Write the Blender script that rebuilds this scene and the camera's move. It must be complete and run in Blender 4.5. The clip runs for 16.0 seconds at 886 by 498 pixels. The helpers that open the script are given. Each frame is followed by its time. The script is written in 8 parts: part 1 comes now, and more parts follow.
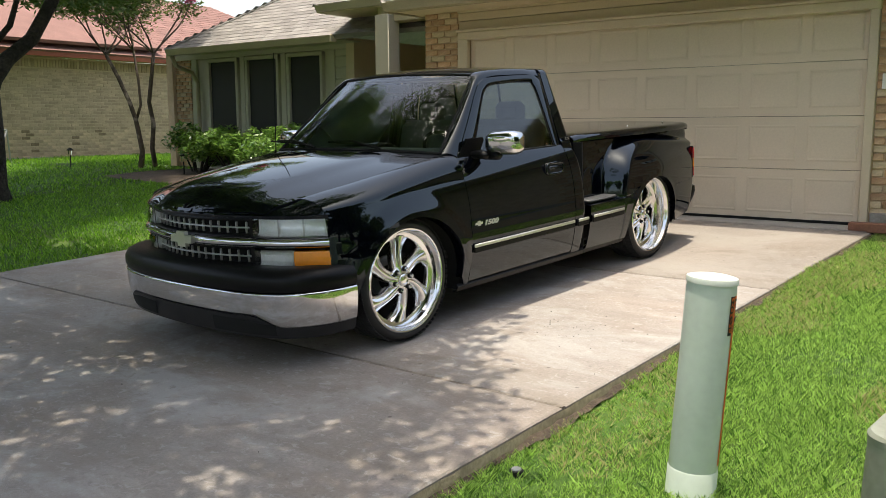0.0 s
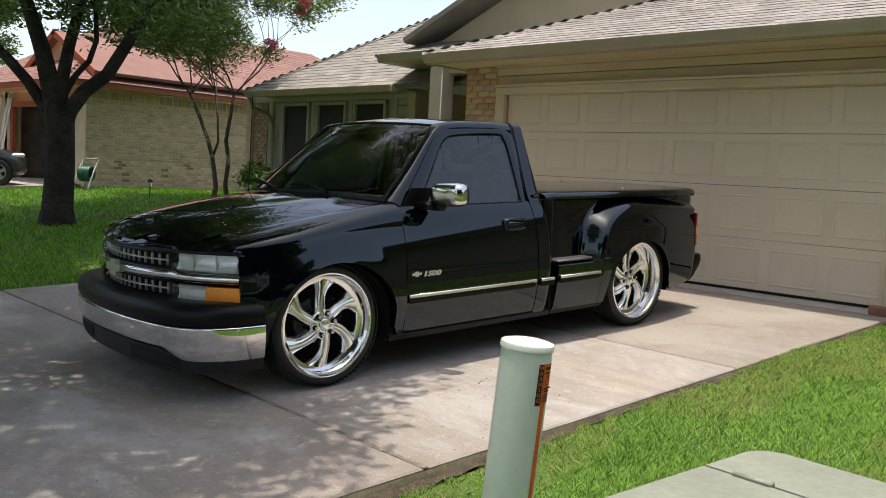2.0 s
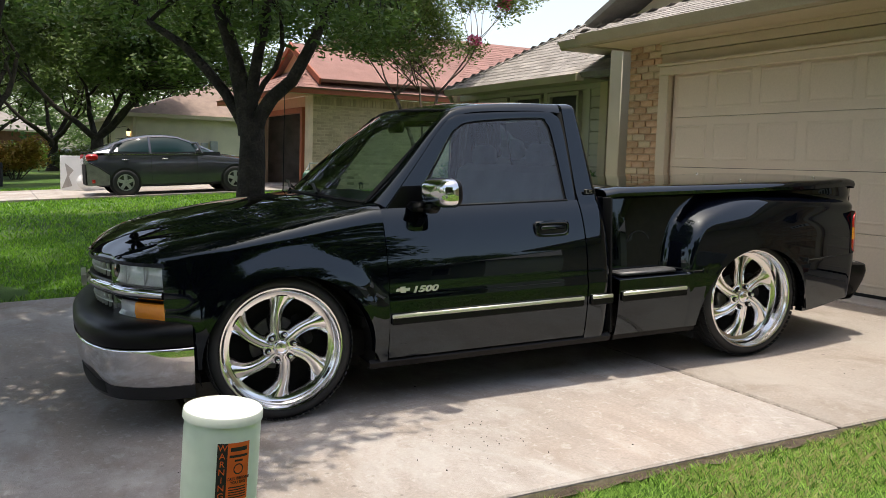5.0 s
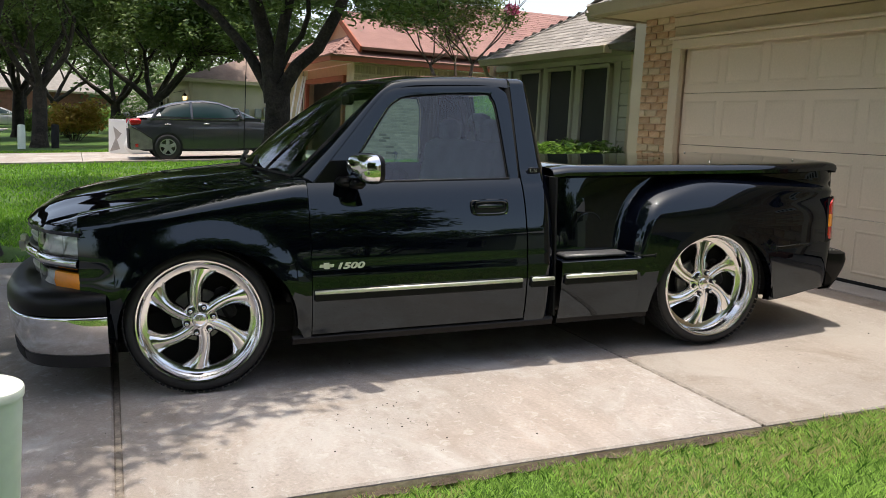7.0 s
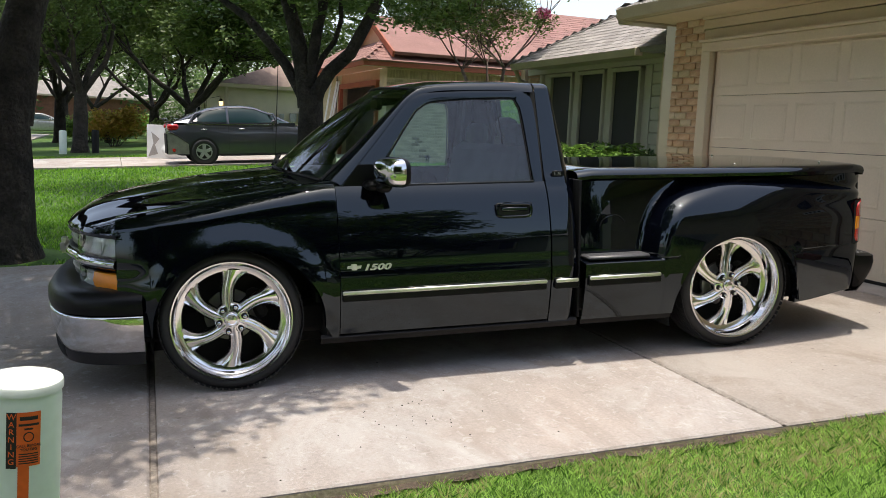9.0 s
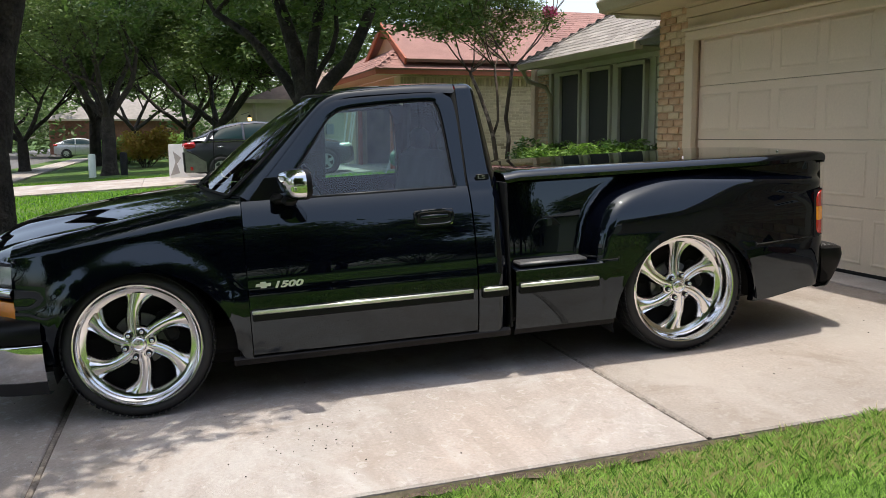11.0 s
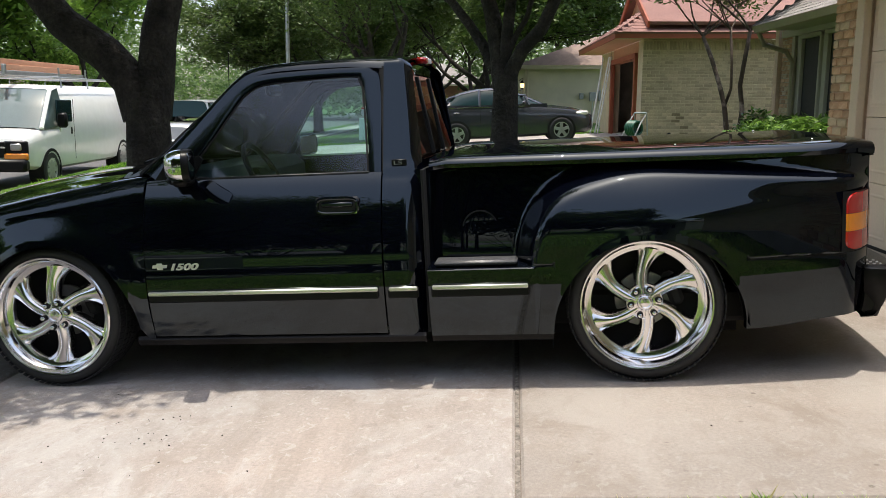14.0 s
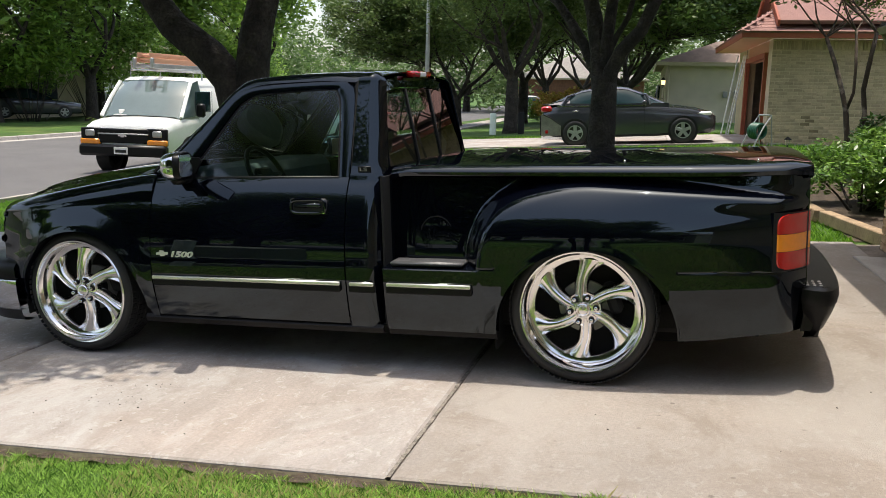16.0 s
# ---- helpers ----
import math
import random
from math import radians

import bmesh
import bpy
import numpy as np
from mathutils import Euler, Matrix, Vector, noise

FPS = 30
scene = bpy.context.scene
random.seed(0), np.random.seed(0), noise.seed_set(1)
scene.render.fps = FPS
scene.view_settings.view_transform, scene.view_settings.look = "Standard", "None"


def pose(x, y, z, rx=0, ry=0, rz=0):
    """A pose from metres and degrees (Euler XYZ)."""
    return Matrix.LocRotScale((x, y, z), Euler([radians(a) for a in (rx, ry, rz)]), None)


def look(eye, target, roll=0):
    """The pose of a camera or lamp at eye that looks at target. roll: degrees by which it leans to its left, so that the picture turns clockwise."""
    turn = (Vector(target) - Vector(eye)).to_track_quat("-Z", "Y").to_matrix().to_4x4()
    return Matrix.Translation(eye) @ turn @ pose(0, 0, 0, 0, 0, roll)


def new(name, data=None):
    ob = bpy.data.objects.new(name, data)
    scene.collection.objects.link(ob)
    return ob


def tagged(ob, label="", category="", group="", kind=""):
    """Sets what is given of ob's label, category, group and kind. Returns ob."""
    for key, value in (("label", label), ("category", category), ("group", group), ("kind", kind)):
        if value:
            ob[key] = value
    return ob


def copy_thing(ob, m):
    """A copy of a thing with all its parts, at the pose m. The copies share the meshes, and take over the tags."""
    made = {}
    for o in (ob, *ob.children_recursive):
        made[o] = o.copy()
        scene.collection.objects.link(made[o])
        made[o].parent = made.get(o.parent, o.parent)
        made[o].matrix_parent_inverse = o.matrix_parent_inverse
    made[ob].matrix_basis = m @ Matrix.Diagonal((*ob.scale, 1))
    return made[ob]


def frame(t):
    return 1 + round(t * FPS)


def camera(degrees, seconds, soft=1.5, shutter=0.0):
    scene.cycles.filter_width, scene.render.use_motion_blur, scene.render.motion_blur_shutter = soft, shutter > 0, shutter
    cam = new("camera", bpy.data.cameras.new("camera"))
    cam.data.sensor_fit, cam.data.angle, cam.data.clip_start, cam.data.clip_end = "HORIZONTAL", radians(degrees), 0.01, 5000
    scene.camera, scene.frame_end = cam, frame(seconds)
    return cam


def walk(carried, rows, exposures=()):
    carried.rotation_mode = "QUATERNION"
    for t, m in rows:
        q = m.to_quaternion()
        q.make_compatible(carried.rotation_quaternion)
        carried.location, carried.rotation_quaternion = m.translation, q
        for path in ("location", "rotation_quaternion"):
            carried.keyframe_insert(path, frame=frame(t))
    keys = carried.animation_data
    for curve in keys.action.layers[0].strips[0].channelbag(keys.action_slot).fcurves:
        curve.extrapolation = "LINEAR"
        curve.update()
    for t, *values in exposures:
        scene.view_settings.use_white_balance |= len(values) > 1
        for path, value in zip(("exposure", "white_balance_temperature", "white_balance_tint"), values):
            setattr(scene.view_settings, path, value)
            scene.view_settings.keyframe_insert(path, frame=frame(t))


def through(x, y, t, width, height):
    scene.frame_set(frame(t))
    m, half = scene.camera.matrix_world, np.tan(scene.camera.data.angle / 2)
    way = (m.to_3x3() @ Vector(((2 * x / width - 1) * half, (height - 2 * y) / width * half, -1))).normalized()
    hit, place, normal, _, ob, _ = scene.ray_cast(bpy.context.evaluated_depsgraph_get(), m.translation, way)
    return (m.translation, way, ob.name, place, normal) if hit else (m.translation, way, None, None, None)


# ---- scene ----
cam = camera(53.9, 16.0, soft=0.6)
PATH = [
    (0, (4.187, -4.054, 1.285), (2.997, -2.471, 1.006), -0.2),
    (0.5, (4.426, -3.977, 1.292), (3.202, -2.418, 1.024), -0.1),
    (1, (4.606, -3.841, 1.284), (3.36, -2.296, 1.035), 0.3),
    (1.5, (4.789, -3.589, 1.277), (3.514, -2.06, 1.09), 3.4),
    (2, (4.957, -3.292, 1.289), (3.569, -1.862, 1.124), 3.3),
    (2.5, (5.051, -2.975, 1.317), (3.538, -1.679, 1.146), 3.3),
    (3, (5.021, -2.637, 1.309), (3.435, -1.43, 1.138), 3.1),
    (3.2, (5.021, -2.516, 1.324), (3.428, -1.319, 1.152), 2.9),
    (5.5, (5.228, -1.112, 1.339), (3.429, -0.267, 1.119), 2.0),
    (6, (5.294, -0.902, 1.359), (3.483, -0.092, 1.11), 2.3),
    (6.5, (5.295, -0.739, 1.37), (3.483, 0.063, 1.103), 2.7),
    (7, (5.356, -0.679, 1.393), (3.535, 0.103, 1.123), 3.0),
    (7.5, (5.453, -0.675, 1.399), (3.618, 0.074, 1.13), 3.0),
    (8, (5.494, -0.675, 1.398), (3.65, 0.051, 1.129), 2.8),
    (8.2, (5.477, -0.687, 1.402), (3.632, 0.038, 1.132), 3.1),
    (10.5, (5.459, -0.295, 1.395), (3.582, 0.344, 1.136), 0.5),
    (11, (5.477, 0.066, 1.413), (3.588, 0.671, 1.157), -0.2),
    (11.5, (5.476, 0.413, 1.44), (3.569, 0.961, 1.187), -0.4),
    (12, (5.418, 0.77, 1.43), (3.503, 1.288, 1.177), 0.2),
    (12.5, (5.428, 1.098, 1.447), (3.477, 1.453, 1.188), 0.3),
    (13, (5.41, 1.444, 1.476), (3.435, 1.556, 1.183), -0.1),
    (13.5, (5.285, 1.757, 1.478), (3.312, 1.803, 1.151), 0.5),
    (14, (5.237, 2.129, 1.49), (3.267, 2.042, 1.155), 0.3),
    (14.5, (5.23, 2.484, 1.519), (3.272, 2.263, 1.179), -0.1),
    (15, (5.176, 2.734, 1.511), (3.235, 2.387, 1.174), 0.6),
    (15.5, (5.236, 2.954, 1.542), (3.309, 2.545, 1.197), 1.1),
    (16, (5.453, 3.166, 1.616), (3.533, 2.735, 1.259), 1.3),
]
walk(cam, [(t, look(eye, target, roll)) for t, eye, target, roll in PATH], [(0, 1.14, 7350, 8), (0.8, 1.10, 7300, 8), (1.6, 0.90, 7200, 9.5), (3.0, 0.87, 7150, 10), (5.5, 1.03, 7100, 11), (12, 1.02, 6780, 10.5), (16, 0.99, 6950, 9.5)])
import collections

# ---- world, sun, exposure ----
SUN_DIR = Vector((-0.01, -0.04, 1.0)).normalized()
world = bpy.data.worlds.new("world")
scene.world = world
world.use_nodes = True
wn = world.node_tree
wn.nodes.clear()
sky = wn.nodes.new("ShaderNodeTexSky")
sky.sky_type = "NISHITA"
sky.sun_disc = False
sky.sun_elevation = math.asin(SUN_DIR.z)
sky.sun_rotation = math.atan2(SUN_DIR.x, SUN_DIR.y)
sky.air_density, sky.dust_density, sky.ozone_density = 1.0, 2.6, 1.0
bg = wn.nodes.new("ShaderNodeBackground")
bg.inputs[1].default_value = 0.15
wo = wn.nodes.new("ShaderNodeOutputWorld")
haze = wn.nodes.new("ShaderNodeHueSaturation")
haze.inputs["Saturation"].default_value = 0.82
wn.links.new(sky.outputs[0], haze.inputs["Color"])
wn.links.new(haze.outputs[0], bg.inputs[0])
wn.links.new(bg.outputs[0], wo.inputs[0])
sun = new("sun", bpy.data.lights.new("sun", "SUN"))
sun.data.energy, sun.data.angle, sun.data.color = 2.3, radians(0.6), (1.0, 0.97, 0.90)
sun.matrix_world = look(SUN_DIR * 60, (0, 0, 0))

# ---- helpers for meshes ----


class Geo:
    """Vertices and faces of one mesh."""

    def __init__(self):
        self.v, self.f = [], []

    def add(self, verts, faces, m=None):
        k = len(self.v)
        self.v += [tuple(m @ Vector(p)) if m else tuple(p) for p in verts]
        self.f += [tuple(i + k for i in q) for q in faces]
        return self

    def grid(self, rows, close=False, flip=False, m=None):
        n, w = len(rows), len(rows[0])
        q = []
        for i in range(n - 1):
            for j in range(w if close else w - 1):
                a, b = i * w + j, i * w + (j + 1) % w
                q.append((a, b, b + w, a + w) if not flip else (a, a + w, b + w, b))
        return self.add([p for r in rows for p in r], q, m)

    def box(self, c, s, b=0.0, m=None):
        """A box of centre c and sizes s with chamfered edges b."""
        hx, hy, hz = s[0] / 2, s[1] / 2, s[2] / 2
        if b <= 0:
            v = [(c[0] + x * hx, c[1] + y * hy, c[2] + z * hz) for x in (-1, 1) for y in (-1, 1) for z in (-1, 1)]
            return self.add(v, [(0, 1, 3, 2), (4, 6, 7, 5), (0, 4, 5, 1), (2, 3, 7, 6), (0, 2, 6, 4), (1, 5, 7, 3)], m)
        b = min(b, hx * 0.95, hy * 0.95, hz * 0.95)
        v, idx = [], {}
        for x in (-1, 1):
            for y in (-1, 1):
                for z in (-1, 1):
                    for a, d in enumerate(((0, b, b), (b, 0, b), (b, b, 0))):
                        idx[x, y, z, a] = len(v)
                        v.append((c[0] + x * (hx - d[0]), c[1] + y * (hy - d[1]), c[2] + z * (hz - d[2])))
        f = []
        ring = ((-1, -1), (1, -1), (1, 1), (-1, 1))
        for sgn in (-1, 1):
            o = ring if sgn > 0 else ring[::-1]
            f.append([idx[sgn, p, q, 0] for p, q in o])
            f.append([idx[q, sgn, p, 1] for p, q in o])
            f.append([idx[p, q, sgn, 2] for p, q in o])
        for p in (-1, 1):
            for q in (-1, 1):
                w = p * q > 0
                e = [idx[p, q, -1, 0], idx[p, q, -1, 1], idx[p, q, 1, 1], idx[p, q, 1, 0]]
                f.append(e if w else e[::-1])
                e = [idx[-1, p, q, 1], idx[-1, p, q, 2], idx[1, p, q, 2], idx[1, p, q, 1]]
                f.append(e if w else e[::-1])
                e = [idx[q, -1, p, 2], idx[q, -1, p, 0], idx[q, 1, p, 0], idx[q, 1, p, 2]]
                f.append(e if w else e[::-1])
                for z in (-1, 1):
                    e = [idx[p, q, z, 0], idx[p, q, z, 1], idx[p, q, z, 2]]
                    f.append(e if p * q * z > 0 else e[::-1])
        return self.add(v, f, m)

    def tube(self, pts, radii, k=10, caps=True, m=None, squash=1.0):
        """A round tube along points."""
        pts = [Vector(p) for p in pts]
        rows, side = [], None
        for i, p in enumerate(pts):
            d = (pts[min(i + 1, len(pts) - 1)] - pts[max(i - 1, 0)]).normalized()
            if side is None:
                side = d.orthogonal().normalized()
            side = (side - d * side.dot(d)).normalized()
            up = d.cross(side)
            r = radii[i] if isinstance(radii, (list, tuple)) else radii
            rows.append([p + (side * math.cos(a) + up * math.sin(a) * squash) * r for a in [2 * math.pi * j / k for j in range(k)]])
        self.grid(rows, close=True, m=m)
        if caps:
            n = len(self.v)
            self.f.append(tuple(range(n - k, n)))
            self.f.append(tuple(range(n - len(pts) * k, n - len(pts) * k + k))[::-1])
        return self

    def lathe(self, prof, k=32, m=None, axis="x"):
        """A turned body: prof is a list of (along, radius)."""
        rows = []
        for a, r in prof:
            ring = []
            for j in range(k):
                u = 2 * math.pi * j / k
                p = (a, r * math.cos(u), r * math.sin(u))
                ring.append(p if axis == "x" else (p[2], p[1], p[0]) if axis == "z" else (p[1], p[0], p[2]))
            rows.append(ring)
        return self.grid(rows, close=True, flip=axis == "x", m=m)

    def prism(self, poly, h0, h1, axis="z", m=None):
        """A flat outline pulled out from h0 to h1 along an axis."""
        n = len(poly)
        put = {"z": lambda a, b, h: (a, b, h), "x": lambda a, b, h: (h, a, b), "y": lambda a, b, h: (a, h, b)}[axis]
        v = [put(a, b, h0) for a, b in poly] + [put(a, b, h1) for a, b in poly]
        f = [tuple(range(n))[::-1], tuple(range(n, 2 * n))] + [(i, (i + 1) % n, n + (i + 1) % n, n + i) for i in range(n)]
        return self.add(v, f, m)

    def mesh(self, name, sharp=38):
        me = bpy.data.meshes.new(name)
        me.from_pydata(self.v, [], self.f)
        me.polygons.foreach_set("use_smooth", [True] * len(me.polygons))
        if len(self.f) < 60000 and sharp:
            bm = bmesh.new()
            bm.from_mesh(me)
            bmesh.ops.remove_doubles(bm, verts=bm.verts, dist=1e-5)
            bmesh.ops.recalc_face_normals(bm, faces=bm.faces)
            bm.to_mesh(me)
            bm.free()
            me.set_sharp_from_angle(angle=radians(sharp))
        me.update()
        return me


def thickened(me, name, thick, sharp):
    """A sheet given an inner face and a rim."""
    n = len(me.vertices)
    out = Geo()
    out.v = [tuple(v.co) for v in me.vertices] + [tuple(v.co - v.normal * thick) for v in me.vertices]
    faces = [tuple(p.vertices) for p in me.polygons]
    count = collections.Counter(tuple(sorted(k)) for p in me.polygons for k in p.edge_keys)
    out.f = faces + [tuple(i + n for i in f[::-1]) for f in faces]
    for f in faces:
        for a, b in zip(f, f[1:] + f[:1]):
            if count[tuple(sorted((a, b)))] == 1:
                out.f.append((b, a, a + n, b + n))
    return out.mesh(name, sharp or 38)


def part(name, geo, material, parent=None, label="", sharp=38, thick=0.0):
    """One mesh object under a thing or a part."""
    me = geo if isinstance(geo, bpy.types.Mesh) else geo.mesh(name, sharp)
    if thick:
        me = thickened(me, name, thick, sharp)
    if not me.materials:
        me.materials.append(material)
    ob = new(name, me)
    if parent:
        ob.parent = parent
    if label:
        ob["label"] = label
    return ob


def thing(name, label, category, m=None, group="", kind=""):
    """An Empty at the base of a thing."""
    ob = tagged(new(name), label, category, group, kind)
    ob.empty_display_size = 0.2
    if m:
        ob.matrix_world = m
    return ob


def mirrored(geo):
    g = Geo()
    g.v = [(-x, y, z) for x, y, z in geo.v]
    g.f = [q[::-1] for q in geo.f]
    return g


def smooth(a, b, x):
    t = min(1.0, max(0.0, (x - a) / (b - a)))
    return t * t * (3 - 2 * t)


def lerp_table(tab, x):
    """Straight lines through the pairs of a table."""
    if x <= tab[0][0]:
        return tab[0][1]
    for (a, p), (b, q) in zip(tab, tab[1:]):
        if x <= b:
            return p + (q - p) * (x - a) / (b - a)
    return tab[-1][1]


def curve_table(tab, x):
    """A smooth line through the pairs of a table."""
    if x <= tab[0][0]:
        return tab[0][1]
    if x >= tab[-1][0]:
        return tab[-1][1]
    for i in range(len(tab) - 1):
        if x <= tab[i + 1][0]:
            break
    p = [tab[max(i - 1, 0)], tab[i], tab[i + 1], tab[min(i + 2, len(tab) - 1)]]
    h = p[2][0] - p[1][0]
    m1 = (p[2][1] - p[0][1]) / (p[2][0] - p[0][0])
    m2 = (p[3][1] - p[1][1]) / (p[3][0] - p[1][0])
    t = (x - p[1][0]) / h
    return (2 * t**3 - 3 * t**2 + 1) * p[1][1] + (t**3 - 2 * t**2 + t) * h * m1 + (3 * t**2 - 2 * t**3) * p[2][1] + (t**3 - t**2) * h * m2


def steps(a, b, n):
    return [a + (b - a) * i / n for i in range(n + 1)]

# ---- materials ----
def mat(name, base, rough=0.6, metal=0.0, vary=0.12, scale=6.0, fine=60.0, bump=0.0, bump_scale=80.0, coat=0.0, second=None, mixlo=0.45, mixhi=0.65,
        rand=0.0, island=0.0, spec=0.5, relief=0.01):
    """A surface with coarse and fine variation of its colour, and a fine relief."""
    m = bpy.data.materials.new(name)
    m.use_nodes = True
    nt = m.node_tree
    nt.nodes.clear()
    N, L = nt.nodes.new, nt.links.new
    out, p = N("ShaderNodeOutputMaterial"), N("ShaderNodeBsdfPrincipled")
    L(p.outputs[0], out.inputs[0])
    tc = N("ShaderNodeTexCoord")
    p.inputs["Roughness"].default_value = rough
    p.inputs["Metallic"].default_value = metal
    p.inputs["Specular IOR Level"].default_value = spec
    if coat:
        p.inputs["Coat Weight"].default_value = coat
        p.inputs["Coat Roughness"].default_value = 0.03
    col = N("ShaderNodeRGB")
    col.outputs[0].default_value = (*base, 1)
    last = col.outputs[0]
    if second:
        nz = N("ShaderNodeTexNoise")
        nz.inputs["Scale"].default_value, nz.inputs["Detail"].default_value = scale * 0.5, 5
        L(tc.outputs["Object"], nz.inputs["Vector"])
        mr = N("ShaderNodeMapRange")
        mr.inputs[1].default_value, mr.inputs[2].default_value = mixlo, mixhi
        L(nz.outputs[0], mr.inputs[0])
        mx = N("ShaderNodeMix")
        mx.data_type = "RGBA"
        L(mr.outputs[0], mx.inputs[0])
        L(last, mx.inputs[6])
        mx.inputs[7].default_value = (*second, 1)
        last = mx.outputs[2]
    if vary:
        for sc, am in ((scale, vary), (fine, vary * 0.7)):
            nz = N("ShaderNodeTexNoise")
            nz.inputs["Scale"].default_value, nz.inputs["Detail"].default_value = sc, 4
            L(tc.outputs["Object"], nz.inputs["Vector"])
            mr = N("ShaderNodeMapRange")
            mr.inputs[1].default_value, mr.inputs[2].default_value = 0.3, 0.7
            mr.inputs[3].default_value, mr.inputs[4].default_value = 1 - am, 1 + am
            L(nz.outputs[0], mr.inputs[0])
            hs = N("ShaderNodeHueSaturation")
            L(mr.outputs[0], hs.inputs["Value"])
            L(last, hs.inputs["Color"])
            last = hs.outputs[0]
    for amount, node, sock in ((rand, "ShaderNodeObjectInfo", "Random"), (island, "ShaderNodeNewGeometry", "Random Per Island")):
        if amount:
            oi = N(node)
            mr = N("ShaderNodeMapRange")
            mr.inputs[3].default_value, mr.inputs[4].default_value = 1 - amount, 1 + amount
            L(oi.outputs[sock], mr.inputs[0])
            hs = N("ShaderNodeHueSaturation")
            L(mr.outputs[0], hs.inputs["Value"])
            L(last, hs.inputs["Color"])
            last = hs.outputs[0]
    L(last, p.inputs["Base Color"])
    if bump:
        nz = N("ShaderNodeTexNoise")
        nz.inputs["Scale"].default_value, nz.inputs["Detail"].default_value = bump_scale, 6
        L(tc.outputs["Object"], nz.inputs["Vector"])
        bp = N("ShaderNodeBump")
        bp.inputs["Strength"].default_value = min(1.0, bump)
        bp.inputs["Distance"].default_value = relief
        L(nz.outputs[0], bp.inputs["Height"])
        L(bp.outputs[0], p.inputs["Normal"])
    return m


def glass(name, tint, rough=0.0, ior=1.5):
    """A thin pane: tinted to look through, and glossy by its Fresnel."""
    m = bpy.data.materials.new(name)
    m.use_nodes = True
    nt = m.node_tree
    nt.nodes.clear()
    N, L = nt.nodes.new, nt.links.new
    out, mx, tr, gl, fr = N("ShaderNodeOutputMaterial"), N("ShaderNodeMixShader"), N("ShaderNodeBsdfTransparent"), N("ShaderNodeBsdfGlossy"), N("ShaderNodeFresnel")
    tr.inputs[0].default_value = (*tint, 1)
    gl.inputs[0].default_value = (1, 1, 1, 1)
    gl.inputs["Roughness"].default_value = rough
    fr.inputs[0].default_value = ior
    L(fr.outputs[0], mx.inputs[0])
    L(tr.outputs[0], mx.inputs[1])
    L(gl.outputs[0], mx.inputs[2])
    L(mx.outputs[0], out.inputs[0])
    return m


def leafy(name, a, b, shine=0.4, through=0.35):
    """Leaves: two greens, with some light coming through."""
    m = bpy.data.materials.new(name)
    m.use_nodes = True
    nt = m.node_tree
    nt.nodes.clear()
    N, L = nt.nodes.new, nt.links.new
    out, p, tl, mx = N("ShaderNodeOutputMaterial"), N("ShaderNodeBsdfPrincipled"), N("ShaderNodeBsdfTranslucent"), N("ShaderNodeMixShader")
    ge, rp = N("ShaderNodeNewGeometry"), N("ShaderNodeMix")
    rp.data_type = "RGBA"
    L(ge.outputs["Random Per Island"], rp.inputs[0])
    rp.inputs[6].default_value, rp.inputs[7].default_value = (*a, 1), (*b, 1)
    L(rp.outputs[2], p.inputs["Base Color"])
    p.inputs["Roughness"].default_value = shine
    br = N("ShaderNodeHueSaturation")
    br.inputs["Value"].default_value = 1.5
    L(rp.outputs[2], br.inputs["Color"])
    L(br.outputs[0], tl.inputs[0])
    mx.inputs[0].default_value = through
    L(p.outputs[0], mx.inputs[1])
    L(tl.outputs[0], mx.inputs[2])
    L(mx.outputs[0], out.inputs[0])
    return m


def glow(name, base, strength):
    m = mat(name, base, 0.4, vary=0)
    p = m.node_tree.nodes["Principled BSDF"]
    p.inputs["Emission Color"].default_value, p.inputs["Emission Strength"].default_value = (*base, 1), strength
    return m


M_PAINT = mat("black_paint", (0.0012, 0.0017, 0.0038), 0.02, vary=0.0, spec=0.66)
# blue of the mirrored sky put into the gloss tint
M_PAINT.node_tree.nodes["Principled BSDF"].inputs["Specular Tint"].default_value = (0.80, 0.92, 1.0, 1)
M_CHROME = mat("chrome", (0.74, 0.74, 0.75), 0.05, 1.0, vary=0.0)
M_ALU = mat("polished_aluminium", (0.86, 0.85, 0.84), 0.14, 1.0, vary=0.03, bump=0.02, bump_scale=300)
M_TRIM = mat("brushed_trim", (0.78, 0.76, 0.68), 0.28, 0.75, vary=0.03)
M_BADGE = mat("badge_metal", (0.78, 0.76, 0.70), 0.32, 0.55, vary=0.03)
M_TYRE = mat("tyre_rubber", (0.014, 0.014, 0.015), 0.62, vary=0.2, bump=0.1, bump_scale=250)
M_PLASTIC = mat("black_plastic", (0.005, 0.005, 0.0055), 0.34, spec=0.2, vary=0.1, bump=0.08, bump_scale=400)
M_GREYPL = mat("grey_plastic", (0.018, 0.018, 0.02), 0.42, spec=0.3, vary=0.1, bump=0.05, bump_scale=300)
M_PAD = mat("ribbed_step_pad", (0.07, 0.07, 0.073), 0.4, vary=0.15, bump=0.2, bump_scale=120)
M_UNDER = mat("underbody", (0.006, 0.006, 0.006), 0.9, vary=0.2)
M_RED = mat("red_lens", (0.50, 0.012, 0.01), 0.12, vary=0.05, coat=1.0)
M_AMBER = mat("amber_lens", (0.95, 0.30, 0.02), 0.15, vary=0.05, coat=1.0)
M_LENS = glass("clear_lens", (0.95, 0.97, 0.97), ior=1.7)
M_REFLECT = mat("lamp_reflector", (0.93, 0.94, 0.94), 0.25, 0.25, vary=0.06, scale=40)
